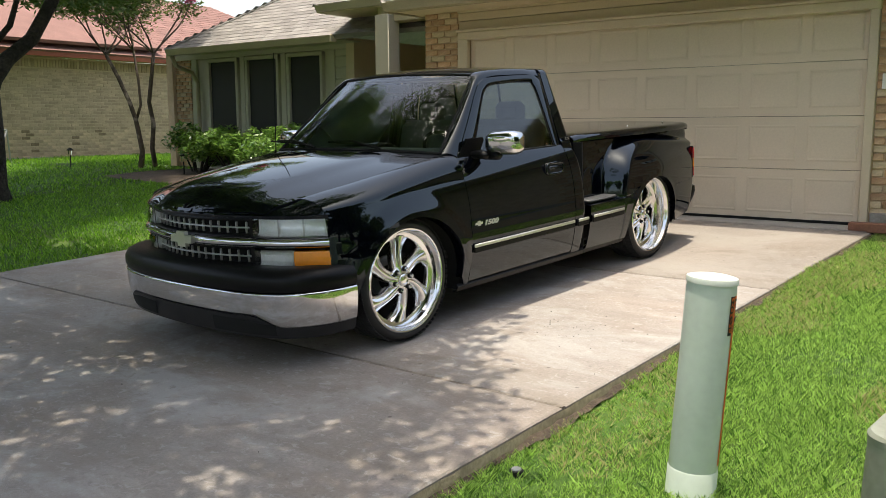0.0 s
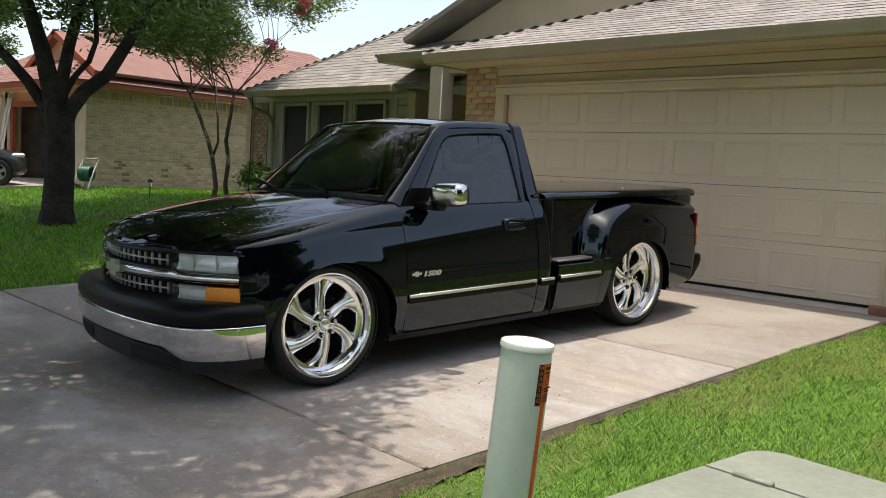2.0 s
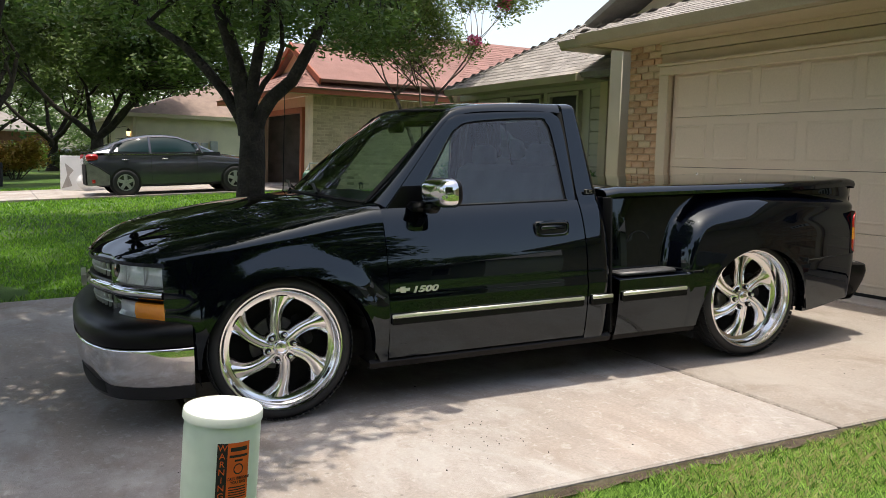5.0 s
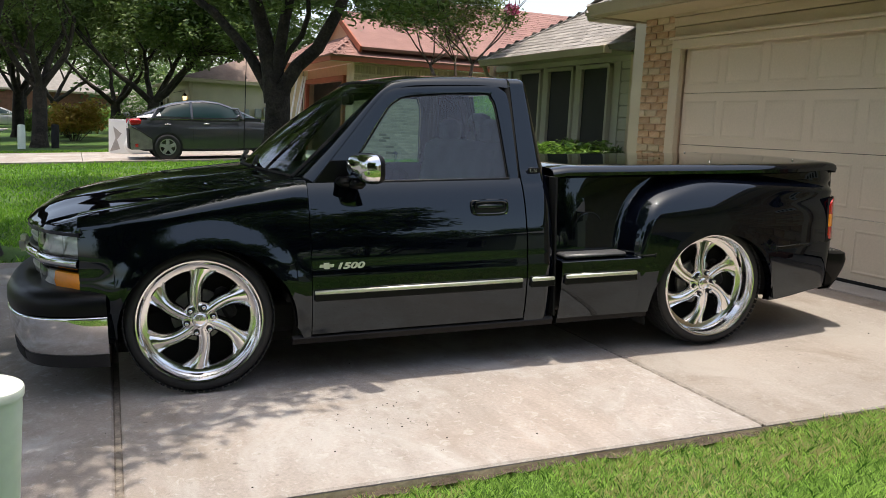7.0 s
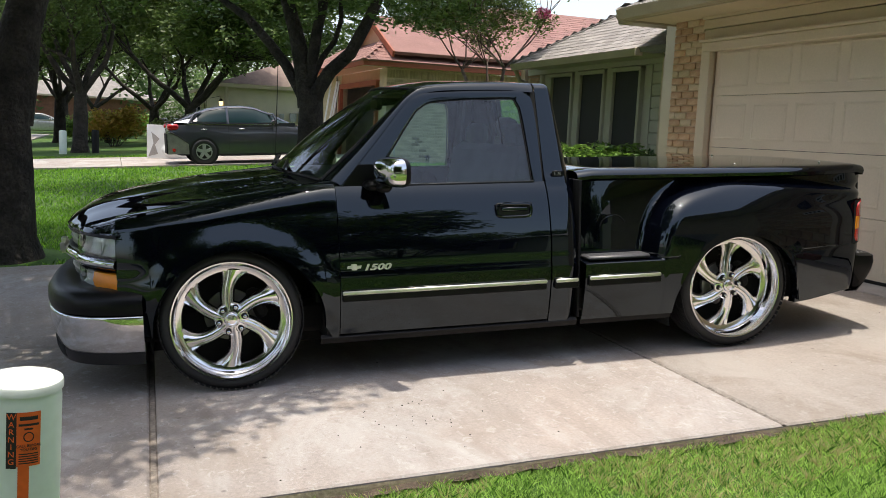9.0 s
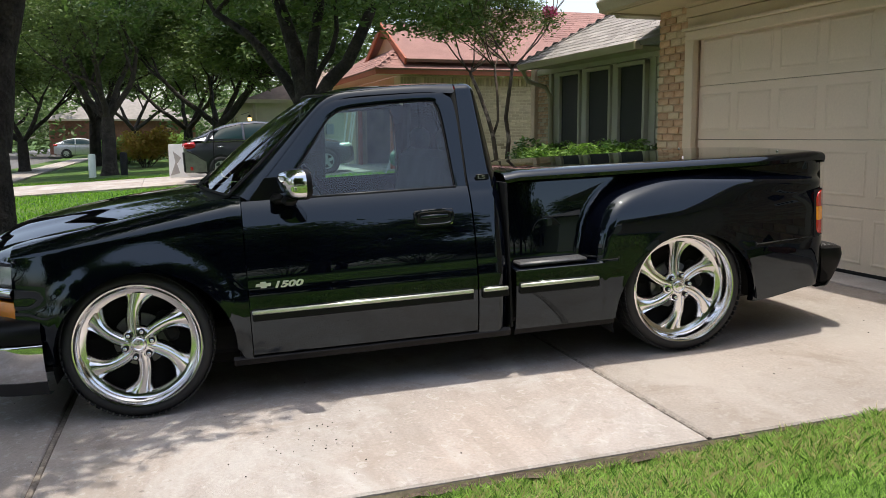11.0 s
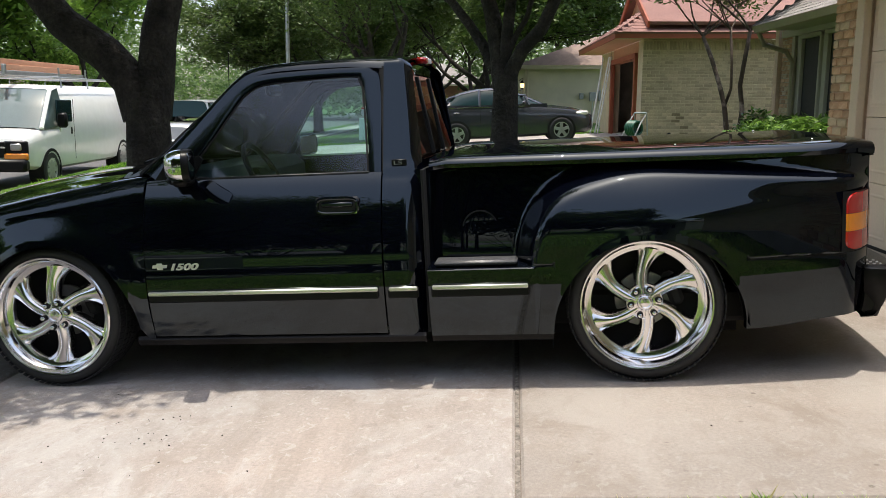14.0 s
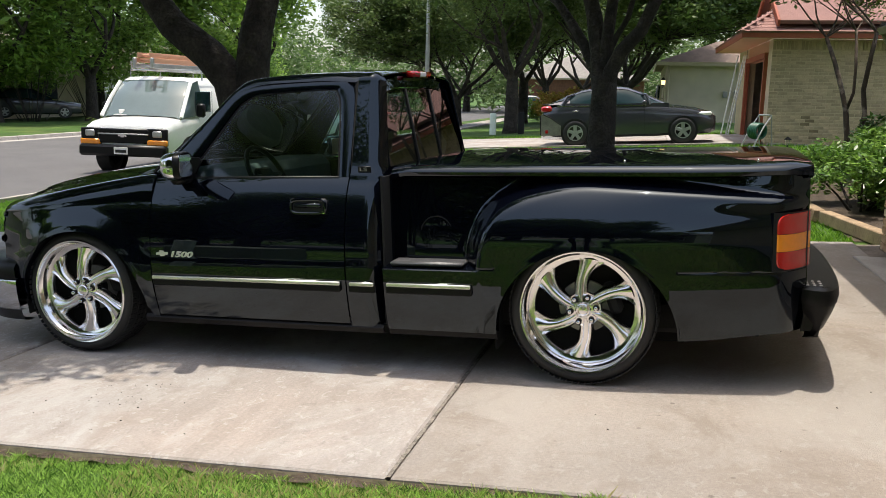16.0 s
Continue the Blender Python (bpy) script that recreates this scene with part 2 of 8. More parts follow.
M_GRILLE = mat("grille_silver", (0.66, 0.66, 0.64), 0.3, 0.6, vary=0.05)
M_CASE = mat("lamp_housing", (0.42, 0.42, 0.42), 0.28, 0.6, vary=0.1)
M_GLASS = glass("side_glass", (0.66, 0.87, 0.83), 0.05, 1.74)
M_WIND = glass("windshield_glass", (0.76, 0.88, 0.81), ior=1.74)
M_REARG = glass("rear_glass", (0.30, 0.33, 0.31))
M_CABIN = mat("cabin_grey", (0.14, 0.15, 0.155), 0.8, vary=0.15, bump=0.1, bump_scale=300)
M_DISC = mat("brake_disc", (0.32, 0.31, 0.3), 0.4, 0.8, vary=0.15)
M_CONC = mat("concrete", (0.332, 0.300, 0.278), 0.85, vary=0.15, scale=1.1, fine=70, bump=0.35, bump_scale=200, second=(0.292, 0.246, 0.216), mixlo=0.40, mixhi=0.64, rand=0.09)
M_CONCTAN = mat("tan_concrete", (0.300, 0.264, 0.234), 0.85, vary=0.15, scale=1.1, fine=70, bump=0.35, bump_scale=200, second=(0.255, 0.214, 0.182), mixlo=0.40, mixhi=0.64, rand=0.06)
M_CONCSIDE = mat("soil_stained_concrete", (0.46, 0.37, 0.26), 0.95, vary=0.25, scale=4, fine=40, bump=0.5, bump_scale=60, second=(0.26, 0.20, 0.13), mixlo=0.45, mixhi=0.65)
M_FIBRE = mat("fibre_strip", (0.22, 0.185, 0.15), 0.95, vary=0.35, scale=10, fine=60, bump=0.5, bump_scale=60)
M_CRUMB = mat("crumbled_filler", (0.20, 0.175, 0.15), 0.95, vary=0.45, scale=25, fine=90, bump=0.6, bump_scale=90)
M_JOINT = mat("joint_filler", (0.17, 0.14, 0.115), 0.95, vary=0.3, bump=0.5, bump_scale=60)
M_KERB = mat("kerb_concrete", (0.36, 0.33, 0.30), 0.9, vary=0.15, scale=3, bump=0.3)
M_ROAD = mat("asphalt", (0.105, 0.10, 0.10), 0.85, vary=0.12, scale=0.8, fine=90, bump=0.4, bump_scale=220)
M_LAWN = mat("lawn_soil", (0.045, 0.105, 0.010), 0.95, vary=0.4, scale=0.7, fine=45, bump=0.6, bump_scale=60, second=(0.085, 0.10, 0.022), mixlo=0.5, mixhi=0.75)
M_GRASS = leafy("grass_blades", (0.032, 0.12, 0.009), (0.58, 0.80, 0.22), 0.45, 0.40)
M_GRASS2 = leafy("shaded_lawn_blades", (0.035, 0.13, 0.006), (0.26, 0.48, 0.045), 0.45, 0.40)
M_DRY = leafy("dry_blades", (0.46, 0.41, 0.18), (0.62, 0.55, 0.29), 0.6, 0.25)
M_BEIGE = mat("beige_siding", (0.58, 0.48, 0.33), 0.6, vary=0.06, scale=2, bump=0.05)
M_DOOR = mat("garage_door_paint", (0.71, 0.60, 0.47), 0.5, vary=0.05, scale=1.5, bump=0.04, bump_scale=200)
M_TRIMW = mat("door_trim_paint", (0.64, 0.54, 0.40), 0.55, vary=0.05, scale=2)
M_FRAMEW = mat("window_trim_paint", (0.45, 0.43, 0.33), 0.55, vary=0.05, scale=2)
M_POST = mat("porch_post_paint", (0.47, 0.42, 0.31), 0.6, vary=0.05, scale=3)
M_GUTTER = mat("gutter_paint", (0.40, 0.34, 0.23), 0.45, vary=0.08, scale=3)
M_BRICK = mat("tan_brick", (0.50, 0.295, 0.17), 0.85, vary=0.16, scale=9, fine=60, bump=0.4, bump_scale=90, second=(0.54, 0.37, 0.235), mixlo=0.42, mixhi=0.6, rand=0.22)
M_BRICKL = mat("pale_brick_piece", (0.57, 0.45, 0.30), 0.85, vary=0.15, scale=9, fine=60, bump=0.4, bump_scale=90, rand=0.1)
M_MORTAR = mat("mortar", (0.58, 0.43, 0.30), 0.95, vary=0.12, bump=0.4)
M_CREAM = mat("cream_brick", (0.57, 0.445, 0.305), 0.85, vary=0.12, scale=3, fine=30, bump=0.3, rand=0.2, island=0.2)
M_CREAMM = mat("cream_mortar", (0.55, 0.44, 0.30), 0.95, vary=0.1, bump=0.3)
M_DARKBR = mat("dark_brick_piece", (0.25, 0.19, 0.12), 0.85, vary=0.15)
M_SHINGLE = mat("grey_shingles", (0.26, 0.24, 0.225), 0.95, vary=0.14, scale=4, fine=60, bump=0.5, bump_scale=200, rand=0.18, island=0.18)
M_REDROOF = mat("red_shingles", (0.25, 0.135, 0.115), 0.95, vary=0.12, scale=2, fine=40, bump=0.4, bump_scale=150, island=0.12)
M_REDTRIM = mat("red_painted_trim", (0.33, 0.085, 0.04), 0.6, vary=0.08)
M_SALMON = mat("salmon_paint", (0.60, 0.31, 0.19), 0.65, vary=0.06)
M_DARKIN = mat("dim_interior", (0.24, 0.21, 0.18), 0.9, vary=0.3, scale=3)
M_SCREEN = mat("dark_solar_screen", (0.014, 0.014, 0.013), 0.55, vary=0.1, scale=4, bump=0.1, bump_scale=500)
M_BARK = mat("oak_bark", (0.042, 0.034, 0.027), 0.95, vary=0.5, scale=9, fine=30, bump=1.0, bump_scale=13, relief=0.06, second=(0.02, 0.016, 0.013), mixlo=0.45, mixhi=0.6)
M_MYRT = mat("myrtle_bark", (0.10, 0.068, 0.048), 0.8, vary=0.3, scale=7, second=(0.32, 0.24, 0.19), mixlo=0.55, mixhi=0.65, bump=0.4, bump_scale=30)
M_OAK = leafy("oak_leaves", (0.045, 0.095, 0.02), (0.12, 0.19, 0.042), 0.4, 0.42)
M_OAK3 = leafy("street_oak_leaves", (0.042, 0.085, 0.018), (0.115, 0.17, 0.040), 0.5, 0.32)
# oak greens lifted: sunlight on the far crowns put into the leaf colour
M_OAKSUN = leafy("sunlit_far_leaves", (0.07, 0.15, 0.025), (0.26, 0.40, 0.075), 0.45, 0.48)
M_WOODS = leafy("far_wood_leaves", (0.055, 0.10, 0.030), (0.13, 0.20, 0.062), 0.6, 0.40)
M_MLEAF = leafy("myrtle_leaves", (0.06, 0.115, 0.02), (0.17, 0.23, 0.05), 0.4, 0.4)
M_PINK = leafy("pink_blossom", (0.55, 0.05, 0.16), (0.72, 0.16, 0.30), 0.6, 0.3)
M_HEDGE = leafy("hedge_leaves", (0.035, 0.10, 0.018), (0.20, 0.34, 0.06), 0.3, 0.25)
M_YELLOW = leafy("yellow_leaves", (0.28, 0.25, 0.03), (0.36, 0.20, 0.05), 0.5, 0.3)
M_PEDES = mat("pale_green_plastic", (0.64, 0.71, 0.62), 0.45, vary=0.05, scale=4, fine=30, bump=0.03)
M_PEDWH = mat("white_cap_plastic", (0.66, 0.70, 0.64), 0.45, vary=0.05, scale=8)
M_ORANGE = mat("orange_sticker", (0.72, 0.12, 0.02), 0.5, vary=0.08, scale=20)
M_BLACKINK = mat("black_print", (0.015, 0.015, 0.015), 0.6, vary=0.1)
M_WHITE = mat("white_paint", (0.78, 0.77, 0.74), 0.4, vary=0.05, scale=3)
M_VANW = mat("white_van_paint", (0.80, 0.80, 0.78), 0.25, vary=0.03, coat=0.6)
M_SEDAN = mat("grey_metallic_paint", (0.055, 0.057, 0.070), 0.25, 0.35, vary=0.05, coat=1.0)
M_SUV = mat("brown_metallic_paint", (0.17, 0.15, 0.14), 0.3, 0.6, vary=0.05, coat=0.8)
M_SILVER = mat("silver_paint", (0.52, 0.53, 0.55), 0.3, 0.3, vary=0.04, coat=0.8)
M_PALEBUMP = mat("scuffed_grey_plastic", (0.20, 0.19, 0.165), 0.4, vary=0.25, scale=6)
M_DGLASS = mat("dark_car_glass", (0.012, 0.030, 0.034), 0.05, vary=0.0, spec=0.22)
M_VANGLASS = mat("pale_car_glass", (0.10, 0.14, 0.135), 0.05, vary=0.1, scale=2, coat=1.0)
M_STEEL = mat("galvanised_steel", (0.45, 0.46, 0.46), 0.4, 0.8, vary=0.12)
M_WOOD = mat("weathered_timber", (0.34, 0.24, 0.15), 0.85, vary=0.25, scale=5, fine=50, bump=0.5, bump_scale=60)
M_SOIL = mat("dry_soil", (0.075, 0.055, 0.038), 0.95, vary=0.35, scale=12, bump=1.0, bump_scale=50)
M_MULCH = mat("mulch_soil", (0.07, 0.05, 0.035), 0.95, vary=0.35, bump=1.0, bump_scale=40)
M_GREEN = mat("green_hose", (0.012, 0.085, 0.055), 0.45, vary=0.1)
M_ROOFTAN = mat("brown_shingles", (0.27, 0.20, 0.17), 0.95, vary=0.14, scale=3, bump=0.4, island=0.15)
M_TAN = mat("tan_wall", (0.70, 0.62, 0.47), 0.8, vary=0.08, scale=1.5, bump=0.1)
M_REDBRICK = mat("red_brick_wall", (0.26, 0.12, 0.08), 0.9, vary=0.2, scale=5, bump=0.2)
M_LAMPGLOW = glow("lamp_flame", (1.0, 0.72, 0.35), 1.2)


def stained(m, amount=0.6, size=11.0, cut=0.15):
    """Adds scattered dark spots and drips to a concrete."""
    nt = m.node_tree
    p = nt.nodes["Principled BSDF"]
    old = p.inputs["Base Color"].links[0].from_socket
    tc = nt.nodes.new("ShaderNodeTexCoord")
    vo = nt.nodes.new("ShaderNodeTexVoronoi")
    vo.inputs["Scale"].default_value = size
    nt.links.new(tc.outputs["Object"], vo.inputs["Vector"])
    gate = nt.nodes.new("ShaderNodeTexNoise")
    gate.inputs["Scale"].default_value = 0.8
    nt.links.new(tc.outputs["Object"], gate.inputs["Vector"])
    r1, r2, mu, mx = nt.nodes.new("ShaderNodeMapRange"), nt.nodes.new("ShaderNodeMapRange"), nt.nodes.new("ShaderNodeMath"), nt.nodes.new("ShaderNodeMix")
    r1.inputs[1].default_value, r1.inputs[2].default_value, r1.inputs[3].default_value, r1.inputs[4].default_value = cut * 0.6, cut, 1.0, 0.0
    r2.inputs[1].default_value, r2.inputs[2].default_value = 0.42, 0.60
    nt.links.new(vo.outputs["Distance"], r1.inputs[0])
    nt.links.new(gate.outputs[0], r2.inputs[0])
    mu.operation = "MULTIPLY"
    nt.links.new(r1.outputs[0], mu.inputs[0])
    nt.links.new(r2.outputs[0], mu.inputs[1])
    pick, some = nt.nodes.new("ShaderNodeSeparateColor"), nt.nodes.new("ShaderNodeMath")
    nt.links.new(vo.outputs["Color"], pick.inputs[0])
    some.operation, some.inputs[1].default_value = "GREATER_THAN", 0.72
    nt.links.new(pick.outputs[0], some.inputs[0])
    m3 = nt.nodes.new("ShaderNodeMath")
    m3.operation = "MULTIPLY"
    nt.links.new(mu.outputs[0], m3.inputs[0])
    nt.links.new(some.outputs[0], m3.inputs[1])
    mu = m3
    m2 = nt.nodes.new("ShaderNodeMath")
    m2.operation, m2.inputs[1].default_value = "MULTIPLY", amount
    nt.links.new(mu.outputs[0], m2.inputs[0])
    mx.data_type = "RGBA"
    nt.links.new(m2.outputs[0], mx.inputs[0])
    nt.links.new(old, mx.inputs[6])
    mx.inputs[7].default_value = (0.07, 0.055, 0.045, 1)
    nt.links.new(mx.outputs[2], p.inputs["Base Color"])


stained(M_CONC)
stained(M_CONCTAN)


def streaked(m, colour, amount, size=1.1, turn=0.5, squeeze=3.2, lo=0.47, hi=0.70):
    """Long faint streaks of dirt or wear, as water and tyres leave them."""
    nt = m.node_tree
    p = nt.nodes["Principled BSDF"]
    old = p.inputs["Base Color"].links[0].from_socket
    tc, mp, nz, mr, mx = [nt.nodes.new(k) for k in ("ShaderNodeTexCoord", "ShaderNodeMapping", "ShaderNodeTexNoise", "ShaderNodeMapRange", "ShaderNodeMix")]
    mp.inputs["Scale"].default_value = (0.8, squeeze, 1)
    mp.inputs["Rotation"].default_value = (0, 0, turn)
    nz.inputs["Scale"].default_value, nz.inputs["Detail"].default_value, nz.inputs["Roughness"].default_value, nz.inputs["Distortion"].default_value = size, 9, 0.66, 0.6
    mr.inputs[1].default_value, mr.inputs[2].default_value, mr.inputs[4].default_value = lo, hi, amount
    nt.links.new(tc.outputs["Object"], mp.inputs[0])
    nt.links.new(mp.outputs[0], nz.inputs["Vector"])
    nt.links.new(nz.outputs[0], mr.inputs[0])
    mx.data_type = "RGBA"
    nt.links.new(mr.outputs[0], mx.inputs[0])
    nt.links.new(old, mx.inputs[6])
    mx.inputs[7].default_value = (*colour, 1)
    nt.links.new(mx.outputs[2], p.inputs["Base Color"])


streaked(M_CONC, (0.20, 0.165, 0.13), 0.55)
streaked(M_CONC, (0.435, 0.42, 0.405), 0.8, 0.9, 1.3, 1.2, 0.48, 0.62)
streaked(M_CONC, (0.27, 0.225, 0.19), 0.65, 2.6, 2.2, 0.9, 0.52, 0.66)
streaked(M_CONCTAN, (0.34, 0.31, 0.28), 0.65, 0.9, 1.3, 1.2, 0.48, 0.62)
streaked(M_CONCTAN, (0.20, 0.165, 0.135), 0.6, 2.6, 2.2, 0.9, 0.52, 0.66)
streaked(M_CONCTAN, (0.36, 0.34, 0.31), 0.4, 22.0, 0.2, 1.0, 0.56, 0.64)
streaked(M_CONC, (0.23, 0.20, 0.175), 0.5, 14.0, 0.9, 1.0, 0.58, 0.66)
streaked(M_CONC, (0.46, 0.44, 0.42), 0.45, 22.0, 0.2, 1.0, 0.56, 0.64)

# ---- the ground ----
SLOPE = 0.053
KERB_N, KERB_F = -7.0, -18.0


def drive_z(y):
    return SLOPE * min(max(y, -5.2), 6.5)


def ground_z(x, y):
    z = drive_z(y) - 0.075 + 0.27 * smooth(-4.0, -17.0, x)
    if y < KERB_N + 0.1:
        z = drive_z(KERB_N) - 0.6 if KERB_F - 0.1 < y else drive_z(KERB_N) - 0.02 + 0.004 * (KERB_F - y)
    if x > 2.0 and y > KERB_N + 0.1:
        z += 0.03 * noise.noise((x * 0.7, y * 0.7, 0.0)) + 0.034 * smooth(-0.6, 1.2, y)
    return min(z, 1.2)


def ground():
    xs = [-600, -300, -150, -90, -60] + steps(-45, -20, 12) + steps(-19, 12, 40) + [14, 18, 25, 40, 70, 150, 300, 600]
    ys = [-600, -300, -120, -60, -30] + [-24, -21, KERB_F - 0.5, KERB_F - 0.12, KERB_F - 0.08, -12, KERB_N + 0.08, KERB_N + 0.12] + steps(-6.5, 9, 30) + [11, 15, 22, 35, 60, 120, 300, 600]
    g = Geo().grid([[(x, y, ground_z(x, y)) for x in xs] for y in ys])
    return tagged(part("ground", g, M_LAWN), "green mown lawn ground with worn soil patches", "ground", kind="structure")


ground()

# street with its kerbs
ROAD_Z = drive_z(KERB_N) - 0.13
g = Geo().grid([[(x, y, ROAD_Z + 0.06 * (1 - ((y - (KERB_N + KERB_F) / 2) / 5.5) ** 2)) for x in (-400, -120, -60, -30, -15, 0, 15, 40, 120, 400)] for y in steps(KERB_F, KERB_N, 6)])
tagged(part("road", g, M_ROAD), "grey asphalt residential street with a slight crown", "road", kind="structure")
for y0, sgn in ((KERB_N, 1), (KERB_F, -1)):
    kerb = thing("kerb", "pale concrete street kerb with gutter", "kerb", kind="structure")
    for i in range(-20, 10):
        a, b = i * 3.0, i * 3.0 + 2.985
        if sgn > 0 and a < 2.6 and b > -3.9:
            continue
        z0 = ROAD_Z
        prof = [(0, z0 - 0.2), (0.0, z0 + 0.01), (-0.3 * sgn, z0 + 0.0), (-0.32 * sgn, z0 + 0.005), (0.0, z0 + 0.02), (0.03 * sgn, z0 + 0.135), (0.06 * sgn, z0 + 0.15), (0.16 * sgn, z0 + 0.15), (0.16 * sgn, z0 - 0.2)]
        part("kerb_stone", Geo().grid([[(x, y0 + p, q) for p, q in prof] for x in (a, b)]), M_KERB, kerb)

# driveway: slabs with open joints
DX0, DX1, DXM = -3.7, 2.275, -0.36


def skew(x, y):
    """The driveway lies a little askew to the house."""
    return x + 0.042 * max(y, -3.4), y - 0.035 * (x - 2.3)


driveway = thing("driveway", "pale pinkish concrete driveway with open joints, stained", "driveway", kind="structure")
JOINTS = [-7.0, -5.6, -3.35, -0.53, 2.27, 5.0]
for x0, x1 in ((DX0, DXM - 0.005), (DXM + 0.005, DX1)):
    for i, (y0, y1) in enumerate(zip(JOINTS, JOINTS[1:])):
        a, b = y0 + (0.017 if y0 == -0.53 else 0.012), y1 - (0.017 if y1 == -0.53 else 0.012)
        nx, ny = 6, 6
        g = Geo()
        flare = 0.9 if i == 0 else 0.0
        def top(u, v):
            x, y = x0 + (x1 - x0) * u, a + (b - a) * v
            if flare:
                x += flare * (1 - v) ** 2 * (1 if x1 == DX1 else -1) * (u if x1 == DX1 else 1 - u)
            x, y = skew(x, y)
            return x, y, drive_z(y) - (0.12 * (1 - v) ** 2 if i == 0 else 0)
        rows = []
        us, vs = [0, 0.004, 0.3, 0.6, 0.9, 0.996, 1], [0, 0.004, 0.3, 0.6, 0.9, 0.996, 1]
        for v in vs:
            r = []
            for u in us:
                x, y, z = top(u, v)
                if u in (0, 1) or v in (0, 1):
                    z -= 0.009
                r.append((x + 0.006 * noise.noise((x * 3, y * 3, 3.0)) * (u in (0, 1)), y, z))
            rows.append(r)
        g.grid(rows)
        for side in (rows[0], rows[-1], [r[0] for r in rows], [r[-1] for r in rows]):
            g.grid([side, [(x, y, z - 0.13) for x, y, z in side]])
        part("slab", g, M_CONCTAN if y0 > 2 else M_CONC, driveway)
part("joint_bed", Geo().grid([[(*skew(x, y), drive_z(y) - 0.011) for x in (DX0 + 0.03, DX1 - 0.03)] for y in (-6.5, -5.2, -3.4, -1, 2, 5.3)]), M_JOINT, driveway, "dark dirty joint filler")
rows = []
for y in steps(-3.3, 4.98, 220):
    x, yy = skew(DX1, y)
    k = 0.004 * noise.noise((1.0, y * 9, 0))
    rows.append([(x + 0.007 + k, yy, drive_z(yy) - 0.011 - abs(k)), (x + 0.009 + 2 * k, yy, drive_z(yy) - 0.04), (x + 0.008 - k, yy, drive_z(yy) - 0.13)])
part("slab_face", Geo().grid(rows), M_CONCSIDE, driveway, "soil-stained broken slab edge")
part("joint_strip", Geo().grid([[(*skew(x, y), drive_z(y) - 0.006 + 0.003 * noise.noise((x * 4, y * 30, 0))) for y in (-0.541, -0.537, -0.53, -0.523, -0.519)] for x in steps(DX0 + 0.02, DX1 - 0.01, 90)]), M_FIBRE, driveway, "weathered fibre expansion strip")
part("joint_strip", Geo().grid([[(*skew(x, y + 0.003 * noise.noise((x * 7, 0, 2.0))), drive_z(y) - 0.004 + 0.006 * noise.noise((x * 38, y * 60, 0))) for y in (2.260, 2.263, 2.268, 2.274, 2.278)] for x in steps(DX0 + 0.02, DX1 - 0.01, 260)]), M_CRUMB, driveway, "crumbled joint filler")
# bare soil between the slabs and the lawn
rows = []
for y in steps(-4.5, 5.1, 160):
    r = []
    for u in (-0.01, 0.008, 0.02, 0.032, 0.045):
        x, yy = skew(DX1 + u + (0.03 * noise.noise((y * 2.3, 3.0, 0)) if u > 0.02 else 0), y)
        r.append((x, yy, drive_z(yy) - 0.05 + 0.03 * smooth(-0.6, 1.2, yy) - 0.012 * smooth(0.0, 0.03, u) + 0.022 * noise.noise((x * 14, yy * 9, 1.0))))
    rows.append(r)
tagged(part("soil_edge", Geo().grid(rows), M_SOIL), "dark bare soil along the driveway edge", "soil", kind="structure")
# shaded strip of old concrete before the garage door
part("sill_slab", Geo().box((-0.1, 5.24, drive_z(5.2) - 0.055), (5.1, 0.44, 0.12), 0.008), M_KERB, driveway)

# ---- the house with its garage ----
FY = 5.36
GZ = drive_z(FY)


def brick_wall(owner, x0, x1, z0, z1, y, out, material, singles, axis="x", depth=0.02, bw=0.203, bh=0.067, joint=0.011, odd=None, odd_mat=None, seed=1):
    """Bricks in running bond on a wall face; the first ones as pieces, the rest as one mesh."""
    rng = random.Random(seed)
    rest, n, shared = Geo(), 0, {}
    rows = int((z1 - z0) / (bh + joint))
    for r in range(rows):
        zc = z0 + (r + 0.5) * (bh + joint)
        x = x0 - (bw / 2 if r % 2 else 0)
        while x < x1 - 0.02:
            a, b = max(x, x0), min(x + bw, x1)
            x += bw + joint
            if b - a < 0.03:
                continue
            w = round(b - a, 2)
            c = (a + b) / 2
            off = out * (depth / 2 - 0.004 + rng.uniform(-0.002, 0.002))
            if n < singles:
                if (w, axis) not in shared:
                    s = (w, depth, bh) if axis == "x" else (depth, w, bh)
                    shared[w, axis] = Geo().box((0, 0, 0), s, 0.005).mesh("brick")
                use = shared[w, axis]
                mm = material
                if odd and rng.random() < odd:
                    mm = odd_mat
                key = (w, axis, mm.name)
                if key not in shared:
                    me = use.copy()
                    me.materials.clear()
                    me.materials.append(mm)
                    shared[key] = me
                ob = part("brick", shared[key], mm, owner)
                ob.location = (c, y + off, zc) if axis == "x" else (y + off, c, zc)
                n += 1
            else:
                s = (w, depth, bh) if axis == "x" else (depth, w, bh)
                rest.box((c, y + off, zc) if axis == "x" else (y + off, c, zc), s, 0.005)
    if rest.v:
        tagged(part("brickwork", rest, material, owner), kind="stuff")


